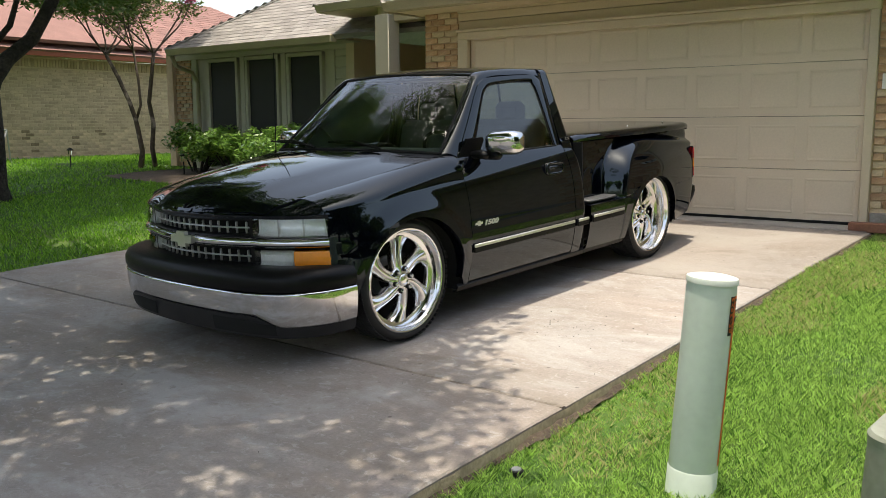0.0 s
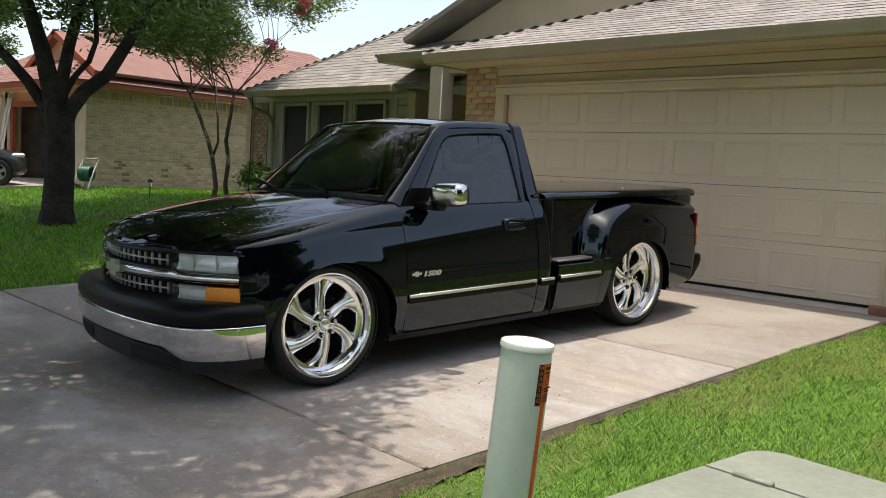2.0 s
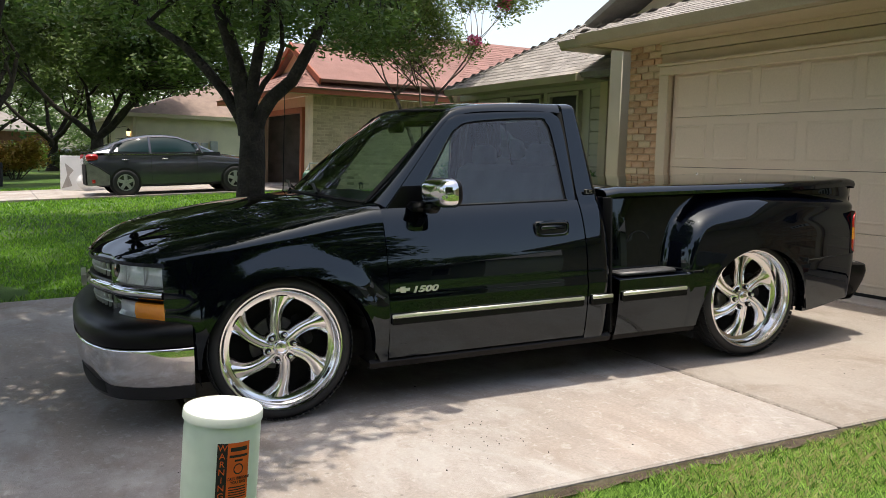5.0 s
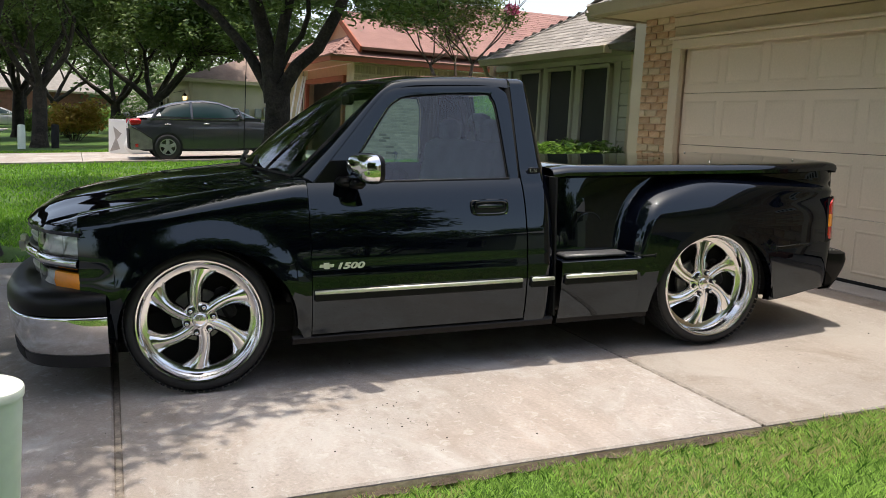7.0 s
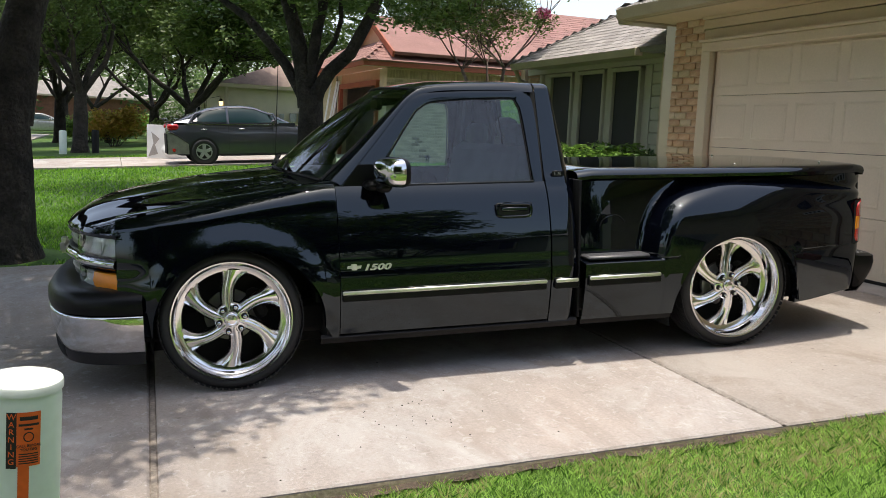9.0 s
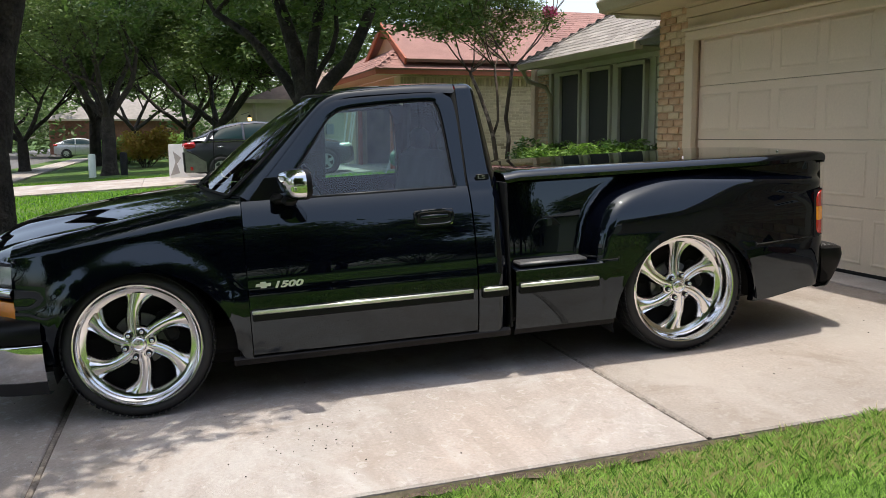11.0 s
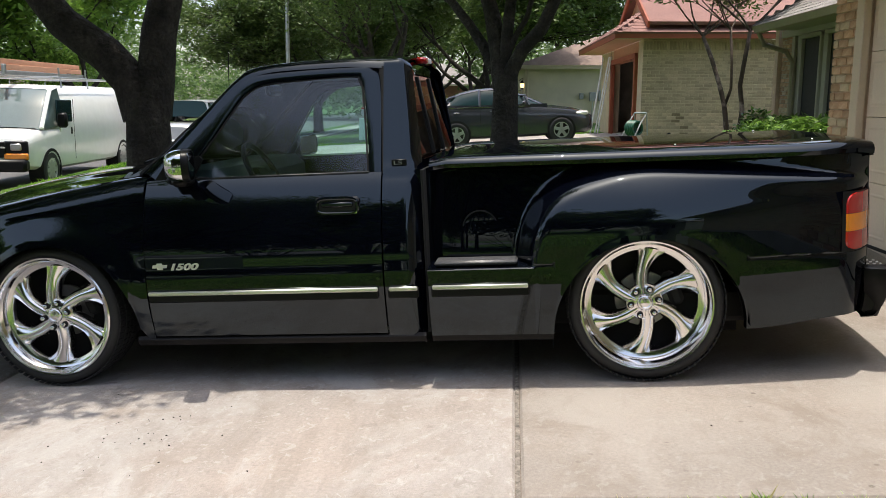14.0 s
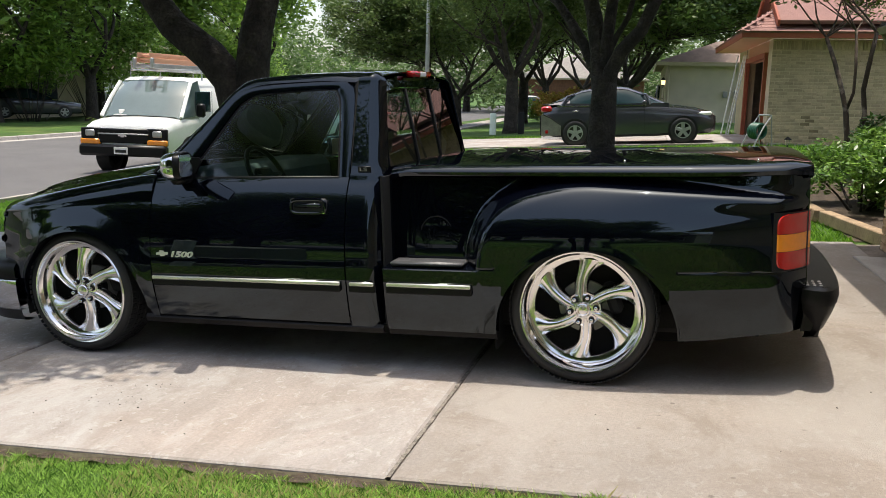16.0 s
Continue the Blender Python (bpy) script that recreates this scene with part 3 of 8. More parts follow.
def shingle_roof(owner, corners, material, singles=0, tab=0.30, course=0.145, seed=3):
    """Courses of shingles on a sloping face given by eave left, eave right, top right, top left."""
    a, b, c, d = [Vector(p) for p in corners]
    nrm = (b - a).cross(d - a).normalized()
    if nrm.z < 0:
        nrm = -nrm
    up = (((d + c) / 2) - ((a + b) / 2))
    along = (b - a).normalized()
    up = (up - along * up.dot(along))
    length = up.length
    up.normalize()
    rng = random.Random(seed)
    deck = Geo().add([a, b, c, d, a - nrm * 0.08, b - nrm * 0.08, c - nrm * 0.08, d - nrm * 0.08], [(0, 1, 2, 3), (7, 6, 5, 4), (0, 4, 5, 1), (1, 5, 6, 2), (2, 6, 7, 3), (3, 7, 4, 0)])
    part("roof_deck", deck, material, owner)
    rest, n = Geo(), 0
    rows = int(length / course)
    for r in range(rows + 1):
        s = r * course / length
        l, q = a.lerp(d, min(s, 1)), b.lerp(c, min(s, 1))
        w = (q - l).length
        x = -rng.random() * tab
        while x < w:
            p0, p1 = max(x, 0), min(x + tab * 0.985, w)
            x += tab
            if p1 - p0 < 0.04:
                continue
            h = 0.005 + rng.uniform(0, 0.005)
            lo = rng.uniform(-0.005, 0.005)
            o = l + along * p0
            m = Matrix.Translation(o)
            m = m @ Matrix((along, up, nrm)).transposed().to_4x4()
            wd, ln = p1 - p0, course * 1.12
            v = [(0, lo - 0.02, 0.004), (wd, lo - 0.02, 0.004), (wd, ln, 0.001), (0, ln, 0.001), (0, lo - 0.02, 0.004 + h), (wd, lo - 0.02, 0.004 + h), (wd, ln, 0.005), (0, ln, 0.005)]
            f = [(4, 5, 6, 7), (0, 1, 5, 4), (0, 4, 7, 3), (1, 2, 6, 5)]
            if n < singles:
                part("shingle", Geo().add(v, f, m), material, owner)
                n += 1
            else:
                rest.add(v, f, m)
    if rest.v:
        tagged(part("shingles", rest, material, owner), kind="stuff")


def hip_cap(owner, a, b, material, across, half=0.13, n=40):
    """Overlapping cap shingles folded over a hip between two roof faces."""
    a, b = Vector(a), Vector(b)
    d = (b - a).normalized()
    side = (Vector(across) - d * Vector(across).dot(d)).normalized()
    up = side.cross(d)
    up = up if up.z > 0 else -up
    for p, q in zip(steps(0, 1, n), steps(0, 1, n)[1:]):
        lo, hi = a.lerp(b, p) + up * 0.028, a.lerp(b, min(1.0, q + 0.006)) + up * 0.022
        g = Geo().grid([[o + side * half * k - up * (0.05 * abs(k)) - up * e for k in (-1, 0, 1)] for o, e in ((lo, 0.006), (lo, 0), (hi, 0))])
        part("cap_shingle", g, material, owner)


house = thing("house", "beige single-storey house with tan brick, double garage and grey shingle roof", "house")
# walls (0.2 m thick) round the garage opening
DL, DR = -2.46, 2.30
for x0, x1, z0, z1 in ((-3.18, DL - 0.02, -0.2, 2.8), (DR + 0.02, 9.0, -0.2, 2.8), (DL - 0.02, DR + 0.02, 2.48, 2.8)):
    part("wall", Geo().box(((x0 + x1) / 2, FY + 0.12, (z0 + z1) / 2), (x1 - x0, 0.2, z1 - z0)), M_MORTAR, house)
part("wall", Geo().box((-3.07, 7.6, 1.3), (0.2, 4.4, 3.0)), M_MORTAR, house)
part("wall", Geo().box((3.0, 12.6, 1.3), (12.0, 0.2, 3.0)), M_BEIGE, house)
part("wall", Geo().box((8.9, 9.0, 1.3), (0.2, 7.0, 3.0)), M_BEIGE, house)
# door trim and frieze
for x in (DL - 0.0775, DR + 0.045):
    w = 0.155 if x < 0 else 0.09
    part("door_trim", Geo().box((x, FY - 0.005, (GZ + 2.47) / 2 + 0.02), (w, 0.07, 2.47 - GZ + 0.02), 0.008), M_TRIMW, house)
part("door_header", Geo().box(((DL + DR) / 2 - 0.015, FY - 0.012, 2.435), (DR - DL + 0.23, 0.085, 0.10), 0.012), M_TRIMW, house)
part("header_lip", Geo().box(((DL + DR) / 2 - 0.015, FY - 0.035, 2.497), (DR - DL + 0.26, 0.12, 0.028), 0.006), M_TRIMW, house)
for k, (z0, z1) in enumerate(((2.512, 2.62), (2.626, 2.72), (2.724, 2.80))):
    part("frieze_board", Geo().box(((DL + DR) / 2 - 0.015, FY + 0.0 - 0.012 * k, (z0 + z1) / 2), (DR - DL + 0.24, 0.05 + 0.02 * k, z1 - z0), 0.004), M_BEIGE, house)
# soffit, fascia and gutter
EY, EZ = 4.74, 2.86
part("soffit", Geo().box((2.8, 5.055, 2.765), (12.2, 0.63, 0.02)), M_BEIGE, house)
part("fascia", Geo().box((2.8, EY + 0.05, 2.80), (12.2, 0.025, 0.13), 0.004), M_GUTTER, house)
gp = [(0.055, 2.745), (0.0, 2.742), (-0.045, 2.752), (-0.05, 2.79), (-0.075, 2.82), (-0.082, 2.865), (-0.07, 2.868), (-0.068, 2.86), (0.05, 2.85)]
part("gutter", Geo().grid([[(x, EY + p, q) for p, q in gp] for x in (-3.34, 0, 4, 8.9)]), M_GUTTER, house)
shingle_roof(house, [(-3.38, EY - 0.04, EZ), (9.0, EY - 0.04, EZ), (9.0, 9.9, EZ + 2.1), (1.82, 9.9, EZ + 2.1)], M_SHINGLE, singles=290)
shingle_roof(house, [(-3.38, 10.5, EZ), (-3.38, EY - 0.04, EZ), (1.82, 9.9, EZ + 2.1), (1.82, 10.0, EZ + 2.1)], M_SHINGLE, seed=5)
part("fascia", Geo().box((-3.33, 7.6, 2.80), (0.025, 5.7, 0.13), 0.004), M_GUTTER, house)
part("soffit", Geo().box((-3.245, 7.89, 2.765), (0.15, 5.02, 0.02)), M_BEIGE, house)
# brick facing either side of the door
brick_wall(house, -3.18, -2.63, GZ - 0.1, 2.76, FY + 0.02, -1, M_BRICK, 300, odd=0.22, odd_mat=M_BRICKL, seed=2)
brick_wall(house, DR + 0.095, 4.2, GZ + 0.1, 2.76, FY + 0.02, -1, M_BRICK, 300, odd=0.22, odd_mat=M_BRICKL, seed=4)
part("foundation", Geo().box((5.7, FY + 0.06, GZ), (6.6, 0.16, 0.28), 0.01), M_KERB, house)
brick_wall(house, 5.4, 9.4, GZ - 0.1, 2.76, -3.1, -1, M_BRICK, 0, axis="y", seed=6)

# the garage door: four sections of eight raised panels
gdoor = tagged(thing("garage_door", "closed beige panelled sectional garage door", "garage door", pose((DL + DR) / 2, FY + 0.05, GZ)), kind="structure")
DW, DH = DR - DL, 2.464 - GZ
sec = DH / 4
for i in range(4):
    g = Geo().box((0, 0.02, sec * (i + 0.5)), (DW, 0.04, sec - 0.004), 0.003)
    s = part("section", g, M_DOOR, gdoor)
    if i == 0:
        pm = Geo()
        w, h = DW / 8 - 0.10, sec - 0.17
        for (iw, y0), (iw2, y1) in zip(((0, -0.001), (0.016, -0.0062), (0.032, -0.002), (0.056, -0.0055)), ((0.016, -0.0062), (0.032, -0.002), (0.056, -0.0055), (0.057, -0.0055))):
            r0 = [(-w / 2 + iw, y0, -h / 2 + iw), (w / 2 - iw, y0, -h / 2 + iw), (w / 2 - iw, y0, h / 2 - iw), (-w / 2 + iw, y0, h / 2 - iw)]
            r1 = [(-w / 2 + iw2, y1, -h / 2 + iw2), (w / 2 - iw2, y1, -h / 2 + iw2), (w / 2 - iw2, y1, h / 2 - iw2), (-w / 2 + iw2, y1, h / 2 - iw2)]
            pm.grid([r0, r1], close=True)
        k = len(pm.v)
        pm.f.append((k - 4, k - 3, k - 2, k - 1))
        pm = pm.mesh("panel", 20)
    for j in range(8):
        ob = part("panel", pm, M_DOOR, s)
        ob.location = (-DW / 2 + DW / 8 * (j + 0.5), 0, sec * (i + 0.5))
part("backing", Geo().box((0, 0.07, DH / 2), (DW + 0.06, 0.03, DH + 0.04)), M_UNDER, gdoor)
part("weather_seal", Geo().box((0, 0.01, 0.012), (DW, 0.03, 0.03), 0.005), M_UNDER, gdoor)

# window wing
WY = 7.75
part("wall", Geo().box((-9.4, WY + 0.14, 1.3), (5.55, 0.2, 3.1)), M_FRAMEW, house)
part("wall", Geo().box((-12.1 + 0.36, WY + 0.14, 1.3), (0.75, 0.2, 3.1)), M_MORTAR, house)
part("wall", Geo().box((-12.0, 12.0, 1.3), (0.2, 8.6, 3.1)), M_MORTAR, house)
part("wall", Geo().box((-6.72, 9.0, 1.3), (0.2, 2.6, 3.1)), M_BEIGE, house)
part("wall", Geo().box((-4.9, 10.2, 1.6), (3.8, 0.2, 3.6)), M_MORTAR, house)
brick_wall(house, -12.1, -11.38, 0.3, 2.72, WY + 0.04, -1, M_BRICK, 120, odd=0.3, odd_mat=M_BRICKL, seed=8)
WINS = ((-10.70, -9.86), (-9.52, -8.66), (-8.33, -7.48))
for x0, x1 in WINS:
    w = thing("window_1", "tall window with a dark solar screen", "window", kind="structure")
    w.name = "window_1"
    part("screen", Geo().box(((x0 + x1) / 2, WY + 0.02, 1.68), (x1 - x0 - 0.04, 0.02, 1.84)), M_SCREEN, w)
    for x in (x0 - 0.02, x1 + 0.02):
        part("window_frame", Geo().box((x, WY - 0.005, 1.68), (0.07, 0.09, 1.96), 0.008), M_FRAMEW, w)
    for z in (0.73, 2.63):
        part("window_frame", Geo().box(((x0 + x1) / 2, WY - 0.008, z), (x1 - x0 + 0.11, 0.1, 0.07), 0.008), M_FRAMEW, w)
for x in (-11.2, -9.69, -8.5, -7.2):
    part("corner_board", Geo().box((x, WY + 0.01, 1.5), (0.13, 0.06, 2.4), 0.006), M_FRAMEW, house)
part("corner_board", Geo().box((-9.3, WY - 0.005, 2.74), (5.0, 0.07, 0.12), 0.006), M_FRAMEW, house)
for k in range(12):
    part("siding_board", Geo().box((-6.95, WY + 0.02, 0.45 + 0.2 * k), (0.36, 0.05, 0.185), 0.006), M_FRAMEW, house)
# wing eave, gutter, downspout and hip roof
WE = 7.05
part("soffit", Geo().box((-8.8, 7.4, 2.78), (4.6, 0.72, 0.02)), M_FRAMEW, house)
part("gutter", Geo().grid([[(x, WE - 0.02 + p, q - 0.03) for p, q in gp] for x in (-11.1, -9, -6.5)]), M_GUTTER, house)
part("gutter_end", Geo().box((-6.47, WE - 0.04, 2.78), (0.05, 0.14, 0.13), 0.01), M_TRIMW, house)
part("downspout", Geo().tube([(-11.02, WE - 0.0, 2.72), (-11.02, WE + 0.1, 2.52), (-11.03, WE + 0.5, 2.40), (-11.05, WY - 0.06, 2.2), (-11.03, WY - 0.06, 0.35)], 0.045, 8), M_GUTTER, house)
shingle_roof(house, [(-11.15, WE - 0.06, 2.84), (-3.4, WE - 0.06, 2.84), (-3.4, 13.2, 6.75), (-5.1, 13.2, 6.75)], M_SHINGLE, seed=9)
shingle_roof(house, [(-11.15, 19.5, 2.84), (-11.15, WE - 0.06, 2.84), (-5.1, 13.2, 6.75), (-5.1, 13.4, 6.75)], M_SHINGLE, seed=10)
hip_cap(house, (-11.15, WE - 0.06, 2.84), (-5.1, 13.2, 6.75), M_SHINGLE, (1, -1, 0))
hip_cap(house, (-3.38, EY - 0.04, EZ), (1.82, 9.9, EZ + 2.1), M_SHINGLE, (1, -1, 0))
hip_cap(house, (-6.45, 6.56, 3.28), (-4.6, 10.5, 4.85), M_SHINGLE, (1, -0.5, 0), n=20)
part("vent_pipe", Geo().tube([(-7.3, 10.6, 4.8), (-7.3, 10.6, 5.55)], 0.045, 10), M_STEEL, house)
# entry porch: square post, beam, higher eave
part("porch_post", Geo().box((-5.0, 6.72, 1.65), (0.28, 0.28, 2.75), 0.012), M_POST, house)
part("porch_beam", Geo().box((-4.2, 6.85, 3.04), (2.0, 0.26, 0.24), 0.01), M_BEIGE, house)
part("porch_soffit", Geo().box((-4.75, 8.36, 3.165), (3.3, 3.48, 0.02)), M_BEIGE, house)
part("porch_gutter", Geo().grid([[(x, 6.62 + p, q + 0.42) for p, q in gp] for x in (-6.42, -5, -3.3)]), M_GUTTER, house)
part("porch_gutter", Geo().box((-6.42, 7.6, 3.22), (0.05, 2.0, 0.13), 0.01), M_GUTTER, house)
shingle_roof(house, [(-6.45, 6.56, 3.28), (-1.0, 6.56, 3.28), (-1.0, 10.5, 4.85), (-4.6, 10.5, 4.85)], M_SHINGLE, seed=11)
# small gable over the entry
part("gable", Geo().prism([(-5.5, 3.5), (1.7, 3.5), (-1.9, 5.02)], 7.1, 7.3, axis="y"), M_BEIGE, house)
for sgn in (-1, 1):
    part("gable_rake", Geo().box((0, 0, 0), (4.4, 1.0, 0.10), 0.01, pose(-1.9 + sgn * 2.02, 7.2, 4.36, 0, sgn * 22.8, 0)), M_SHINGLE, house)

# lantern and number plate on the brick
lantern = thing("wall_lantern", "black wall lantern with clear glass, unlit", "lamp", pose(2.58, FY - 0.0, 2.10))
part("back_plate", Geo().box((0, -0.012, 0.02), (0.10, 0.025, 0.2), 0.008), M_BLACKINK, lantern)
part("arm", Geo().tube([(0, -0.02, 0.06), (0, -0.07, 0.13), (0, -0.12, 0.14), (0, -0.14, 0.1)], 0.012, 8), M_BLACKINK, lantern)
part("roof_cap", Geo().lathe([(0.17, 0.002), (0.15, 0.02), (0.10, 0.09), (0.085, 0.095), (0.08, 0.02)], 6, pose(0, -0.14, -0.02), axis="z"), M_BLACKINK, lantern)
cage = Geo()
for j in range(6):
    a = j * math.pi / 3
    cage.tube([(0.075 * math.cos(a), -0.14 + 0.075 * math.sin(a), 0.06), (0.05 * math.cos(a), -0.14 + 0.05 * math.sin(a), -0.14)], 0.006, 6)
part("cage", cage, M_BLACKINK, lantern)
part("glass", Geo().lathe([(0.06, 0.07), (-0.14, 0.047)], 6, pose(0, -0.14, 0), axis="z"), M_LENS, lantern)
part("base_cup", Geo().lathe([(-0.13, 0.055), (-0.15, 0.058), (-0.17, 0.03), (-0.19, 0.004)], 6, pose(0, -0.14, 0), axis="z"), M_BLACKINK, lantern)
plate = thing("number_plaque", "white tile plaque with dark bars on tan brick", "plaque", pose(2.64, FY - 0.012, 1.70))
part("tile", Geo().box((0, 0, 0), (0.40, 0.02, 0.15), 0.006), M_WHITE, plate)
for j in range(4):
    part("bar", Geo().box((-0.12 + 0.08 * j, -0.012, 0), (0.045, 0.006, 0.09), 0.002), M_BLACKINK, plate)
tap = thing("hose_tap", "weathered brass hose tap on the house wall", "tap", pose(2.62, FY - 0.03, 0.42))
part("pipe", Geo().tube([(0, 0.03, 0), (0, -0.06, 0)], 0.014, 8), M_STEEL, tap)
part("spout", Geo().tube([(0, -0.05, 0), (0, -0.09, -0.02), (0, -0.10, -0.08)], 0.016, 8), M_STEEL, tap)
part("wheel", Geo().lathe([(0.035, 0.03), (0.045, 0.03)], 10, pose(0, -0.06, 0), axis="z"), M_UNDER, tap)
tagged(part("loose_brick", Geo().box((2.46, 5.08, GZ + 0.02), (0.36, 0.12, 0.09), 0.008), M_REDBRICK), "reddish brick edging at the end of the garage sill", "brick")

# ---- the neighbour's house ----
NX, NY = -16.6, 6.0
nh = thing("house", "neighbour's cream brick house with red shingle roof and open garage", "house")
GNZ = ground_z(-18, 6)
part("wall", Geo().box((NX - 0.1, NY + 6.1, 1.6), (0.2, 11.8, 2.77)), M_CREAMM, nh)
brick_wall(nh, NY, NY + 6.2, 0.45, 2.72, NX, 1, M_CREAM, 300, axis="y", depth=0.012, odd=0.06, odd_mat=M_DARKBR, seed=12)
part("foundation", Geo().box((NX + 0.02, NY + 6.0, 0.40), (0.06, 11.9, 0.34), 0.008), M_KERB, nh)
# soldier course under the eave
sc = Geo()
for k in range(79):
    sc.box((NX + 0.012, NY + 0.04 + 0.078 * k, 2.84), (0.03, 0.067, 0.2), 0.005)
tagged(part("soldier_course", sc, M_CREAM, nh), kind="stuff")
for x0, x1, z0, z1 in ((-17.25, NX - 0.006, 0.2, 2.985), (-24.0, -21.4, 0.2, 2.985), (-21.4, -17.25, 2.58, 2.985)):
    part("wall", Geo().box(((x0 + x1) / 2, NY + 0.1, (z0 + z1) / 2), (x1 - x0, 0.2, z1 - z0)), M_SALMON if z0 > 1 else M_CREAM, nh)
part("garage_floor", Geo().box((-19.3, NY + 3, GNZ + 0.03), (5, 6, 0.06)), M_KERB, nh)
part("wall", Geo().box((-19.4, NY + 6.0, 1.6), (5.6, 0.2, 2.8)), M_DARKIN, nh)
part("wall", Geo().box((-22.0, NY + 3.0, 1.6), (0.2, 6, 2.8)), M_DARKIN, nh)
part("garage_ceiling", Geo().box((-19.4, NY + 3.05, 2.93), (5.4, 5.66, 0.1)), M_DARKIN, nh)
for x in (-17.33, -21.35):
    part("garage_jamb", Geo().box((x, NY - 0.03, 1.45), (0.16, 0.12, 2.3), 0.01), M_REDTRIM, nh)
part("garage_head", Geo().box((-19.35, NY - 0.03, 2.63), (4.2, 0.12, 0.14), 0.01), M_REDTRIM, nh)
part("soffit", Geo().box((-20.4, NY - 0.35, 3.0), (7.58, 0.7, 0.02)), M_SALMON, nh)
part("fascia", Geo().box((-20.2, NY - 0.72, 3.06), (8.0, 0.04, 0.16), 0.005), M_REDTRIM, nh)
part("fascia", Geo().box((NX + 0.42, NY + 5.6, 3.06), (0.04, 12.7, 0.16), 0.005), M_REDTRIM, nh)
part("soffit", Geo().box((NX + 0.2, NY + 5.6, 3.0), (0.42, 12.6, 0.02)), M_CREAM, nh)
shingle_roof(nh, [(NX + 0.46, NY - 0.76, 3.13), (NX + 0.46, 19, 3.13), (NX - 4.4, 16, 5.4), (NX - 4.4, NY + 2.6, 5.4)], M_REDROOF, tab=0.5, course=0.2, seed=13)
shingle_roof(nh, [(-24.2, NY - 0.76, 3.13), (NX + 0.46, NY - 0.76, 3.13), (NX - 4.2, NY + 2.6, 5.3), (NX - 4.4, NY + 2.6, 5.3)], M_REDROOF, tab=0.5, course=0.2, seed=14)
part("gable", Geo().prism([(-21.2, 3.32), (-16.3, 3.32), (-18.75, 4.42)], NY + 0.25, NY + 0.4, axis="y"), M_SALMON, nh)
for sgn in (-1, 1):
    part("gable_roof", Geo().box((0, 0, 0), (2.85, 4.5, 0.09), 0.01, pose(-18.75 + sgn * 1.25, NY + 2.3, 3.92, 0, sgn * 24.2, 0)), M_REDROOF, nh)
    part("gable_rake", Geo().box((0, 0, 0), (2.9, 0.06, 0.17), 0.01, pose(-18.75 + sgn * 1.25, NY + 0.03, 3.9, 0, sgn * 24.2, 0)), M_REDTRIM, nh)
hip_cap(nh, (NX + 0.46, NY - 0.76, 3.13), (NX - 4.4, NY + 2.6, 5.4), M_REDROOF, (1, 1.4, 0), 0.16, 30)
# neighbour's driveway and walks
def paved(owner, x0, x1, y0, y1, lift=0.03, n=6):
    for a, b in zip(steps(y0, y1, n), steps(y0, y1, n)[1:]):
        k = max(2, int((x1 - x0) / 2.5))
        for c, d in zip(steps(x0, x1, k), steps(x0, x1, k)[1:]):
            e = 0.006
            g = Geo()
            top = [[(x, y, ground_z(x, y) + lift) for x in (c + e, d - e)] for y in (a + e, b - e)]
            g.grid(top)
            for side in (top[0], top[1], [r[0] for r in top], [r[1] for r in top]):
                g.grid([side, [(x, y, z - 0.1) for x, y, z in side]])
            part("slab", g, M_CONC, owner)


paved(thing("driveway", "pale concrete driveway of the next house", "driveway", kind="structure"), -21.9, -16.9, KERB_N + 0.15, 5.95, 0.05)
paved(thing("pavement", "pale concrete footpath along the street", "pavement", kind="structure"), -60, -22.0, -5.8, -4.6, 0.055, 1)

# ---- the pickup truck ----
TRUCK = pose(0, 0, 0, 0, 0, -4.2) @ pose(0, 0, 0, math.degrees(math.atan(SLOPE)), 0, 0)
truck = thing("pickup_truck", "lowered black single-cab pickup truck with polished twisted-spoke wheels", "pickup truck", TRUCK)

SIDE = [(0.18, 0.915), (0.24, 0.938), (0.32, 0.962), (0.42, 0.982), (0.50, 0.992), (0.56, 0.997), (0.592, 0.998), (0.605, 0.992), (0.66, 0.991), (0.74, 0.984), (0.82, 0.970), (0.90, 0.950), (0.97, 0.925), (1.02, 0.900), (1.06, 0.872)]


def side_x(z):
    return curve_table(SIDE, z)


def glass_x(z):
    return 0.868 - (z - 1.05) * 0.335


def arch(y, yc, zc, r, low):
    d = abs(y - yc)
    return zc + math.sqrt(r * r - d * d) if d < r - 1e-6 else low


def both(name, g, material, label="", thick=0.0, sharp=38, parent=None):
    part(name, mirrored(g), material, parent or truck, label, sharp, thick)
    return part(name, g, material, parent or truck, label, sharp, thick)


def arch_columns(y0, y1, yc, r, n):
    """Stations along a side that crowd at the edges of a wheel arch."""
    ys = [y for y in steps(y0, y1, n) if abs(y - yc) > r]
    ys += [yc - r * math.cos(a) for a in steps(0, math.pi, 40)]
    ys += [yc - r - 0.001, yc + r + 0.001]
    return sorted(y for y in ys if y0 <= y <= y1)


# front plan line of the nose and the lamps
def nose_y(x):
    x = abs(x)
    return -0.86 + 0.10 * (x / 0.5) ** 2 if x < 0.5 else -0.76 + 0.215 * ((x - 0.5) / 0.395) ** 1.7


HOODZ = [(-0.86, 0.855), (-0.80, 0.895), (-0.70, 0.935), (-0.5, 0.985), (-0.2, 1.035), (0.1, 1.08), (0.36, 1.115), (0.5, 1.13)]


def hood_edge(y):
    return curve_table([(-0.75, 0.60), (-0.6, 0.66), (-0.3, 0.735), (0.1, 0.785), (0.5, 0.82)], y)


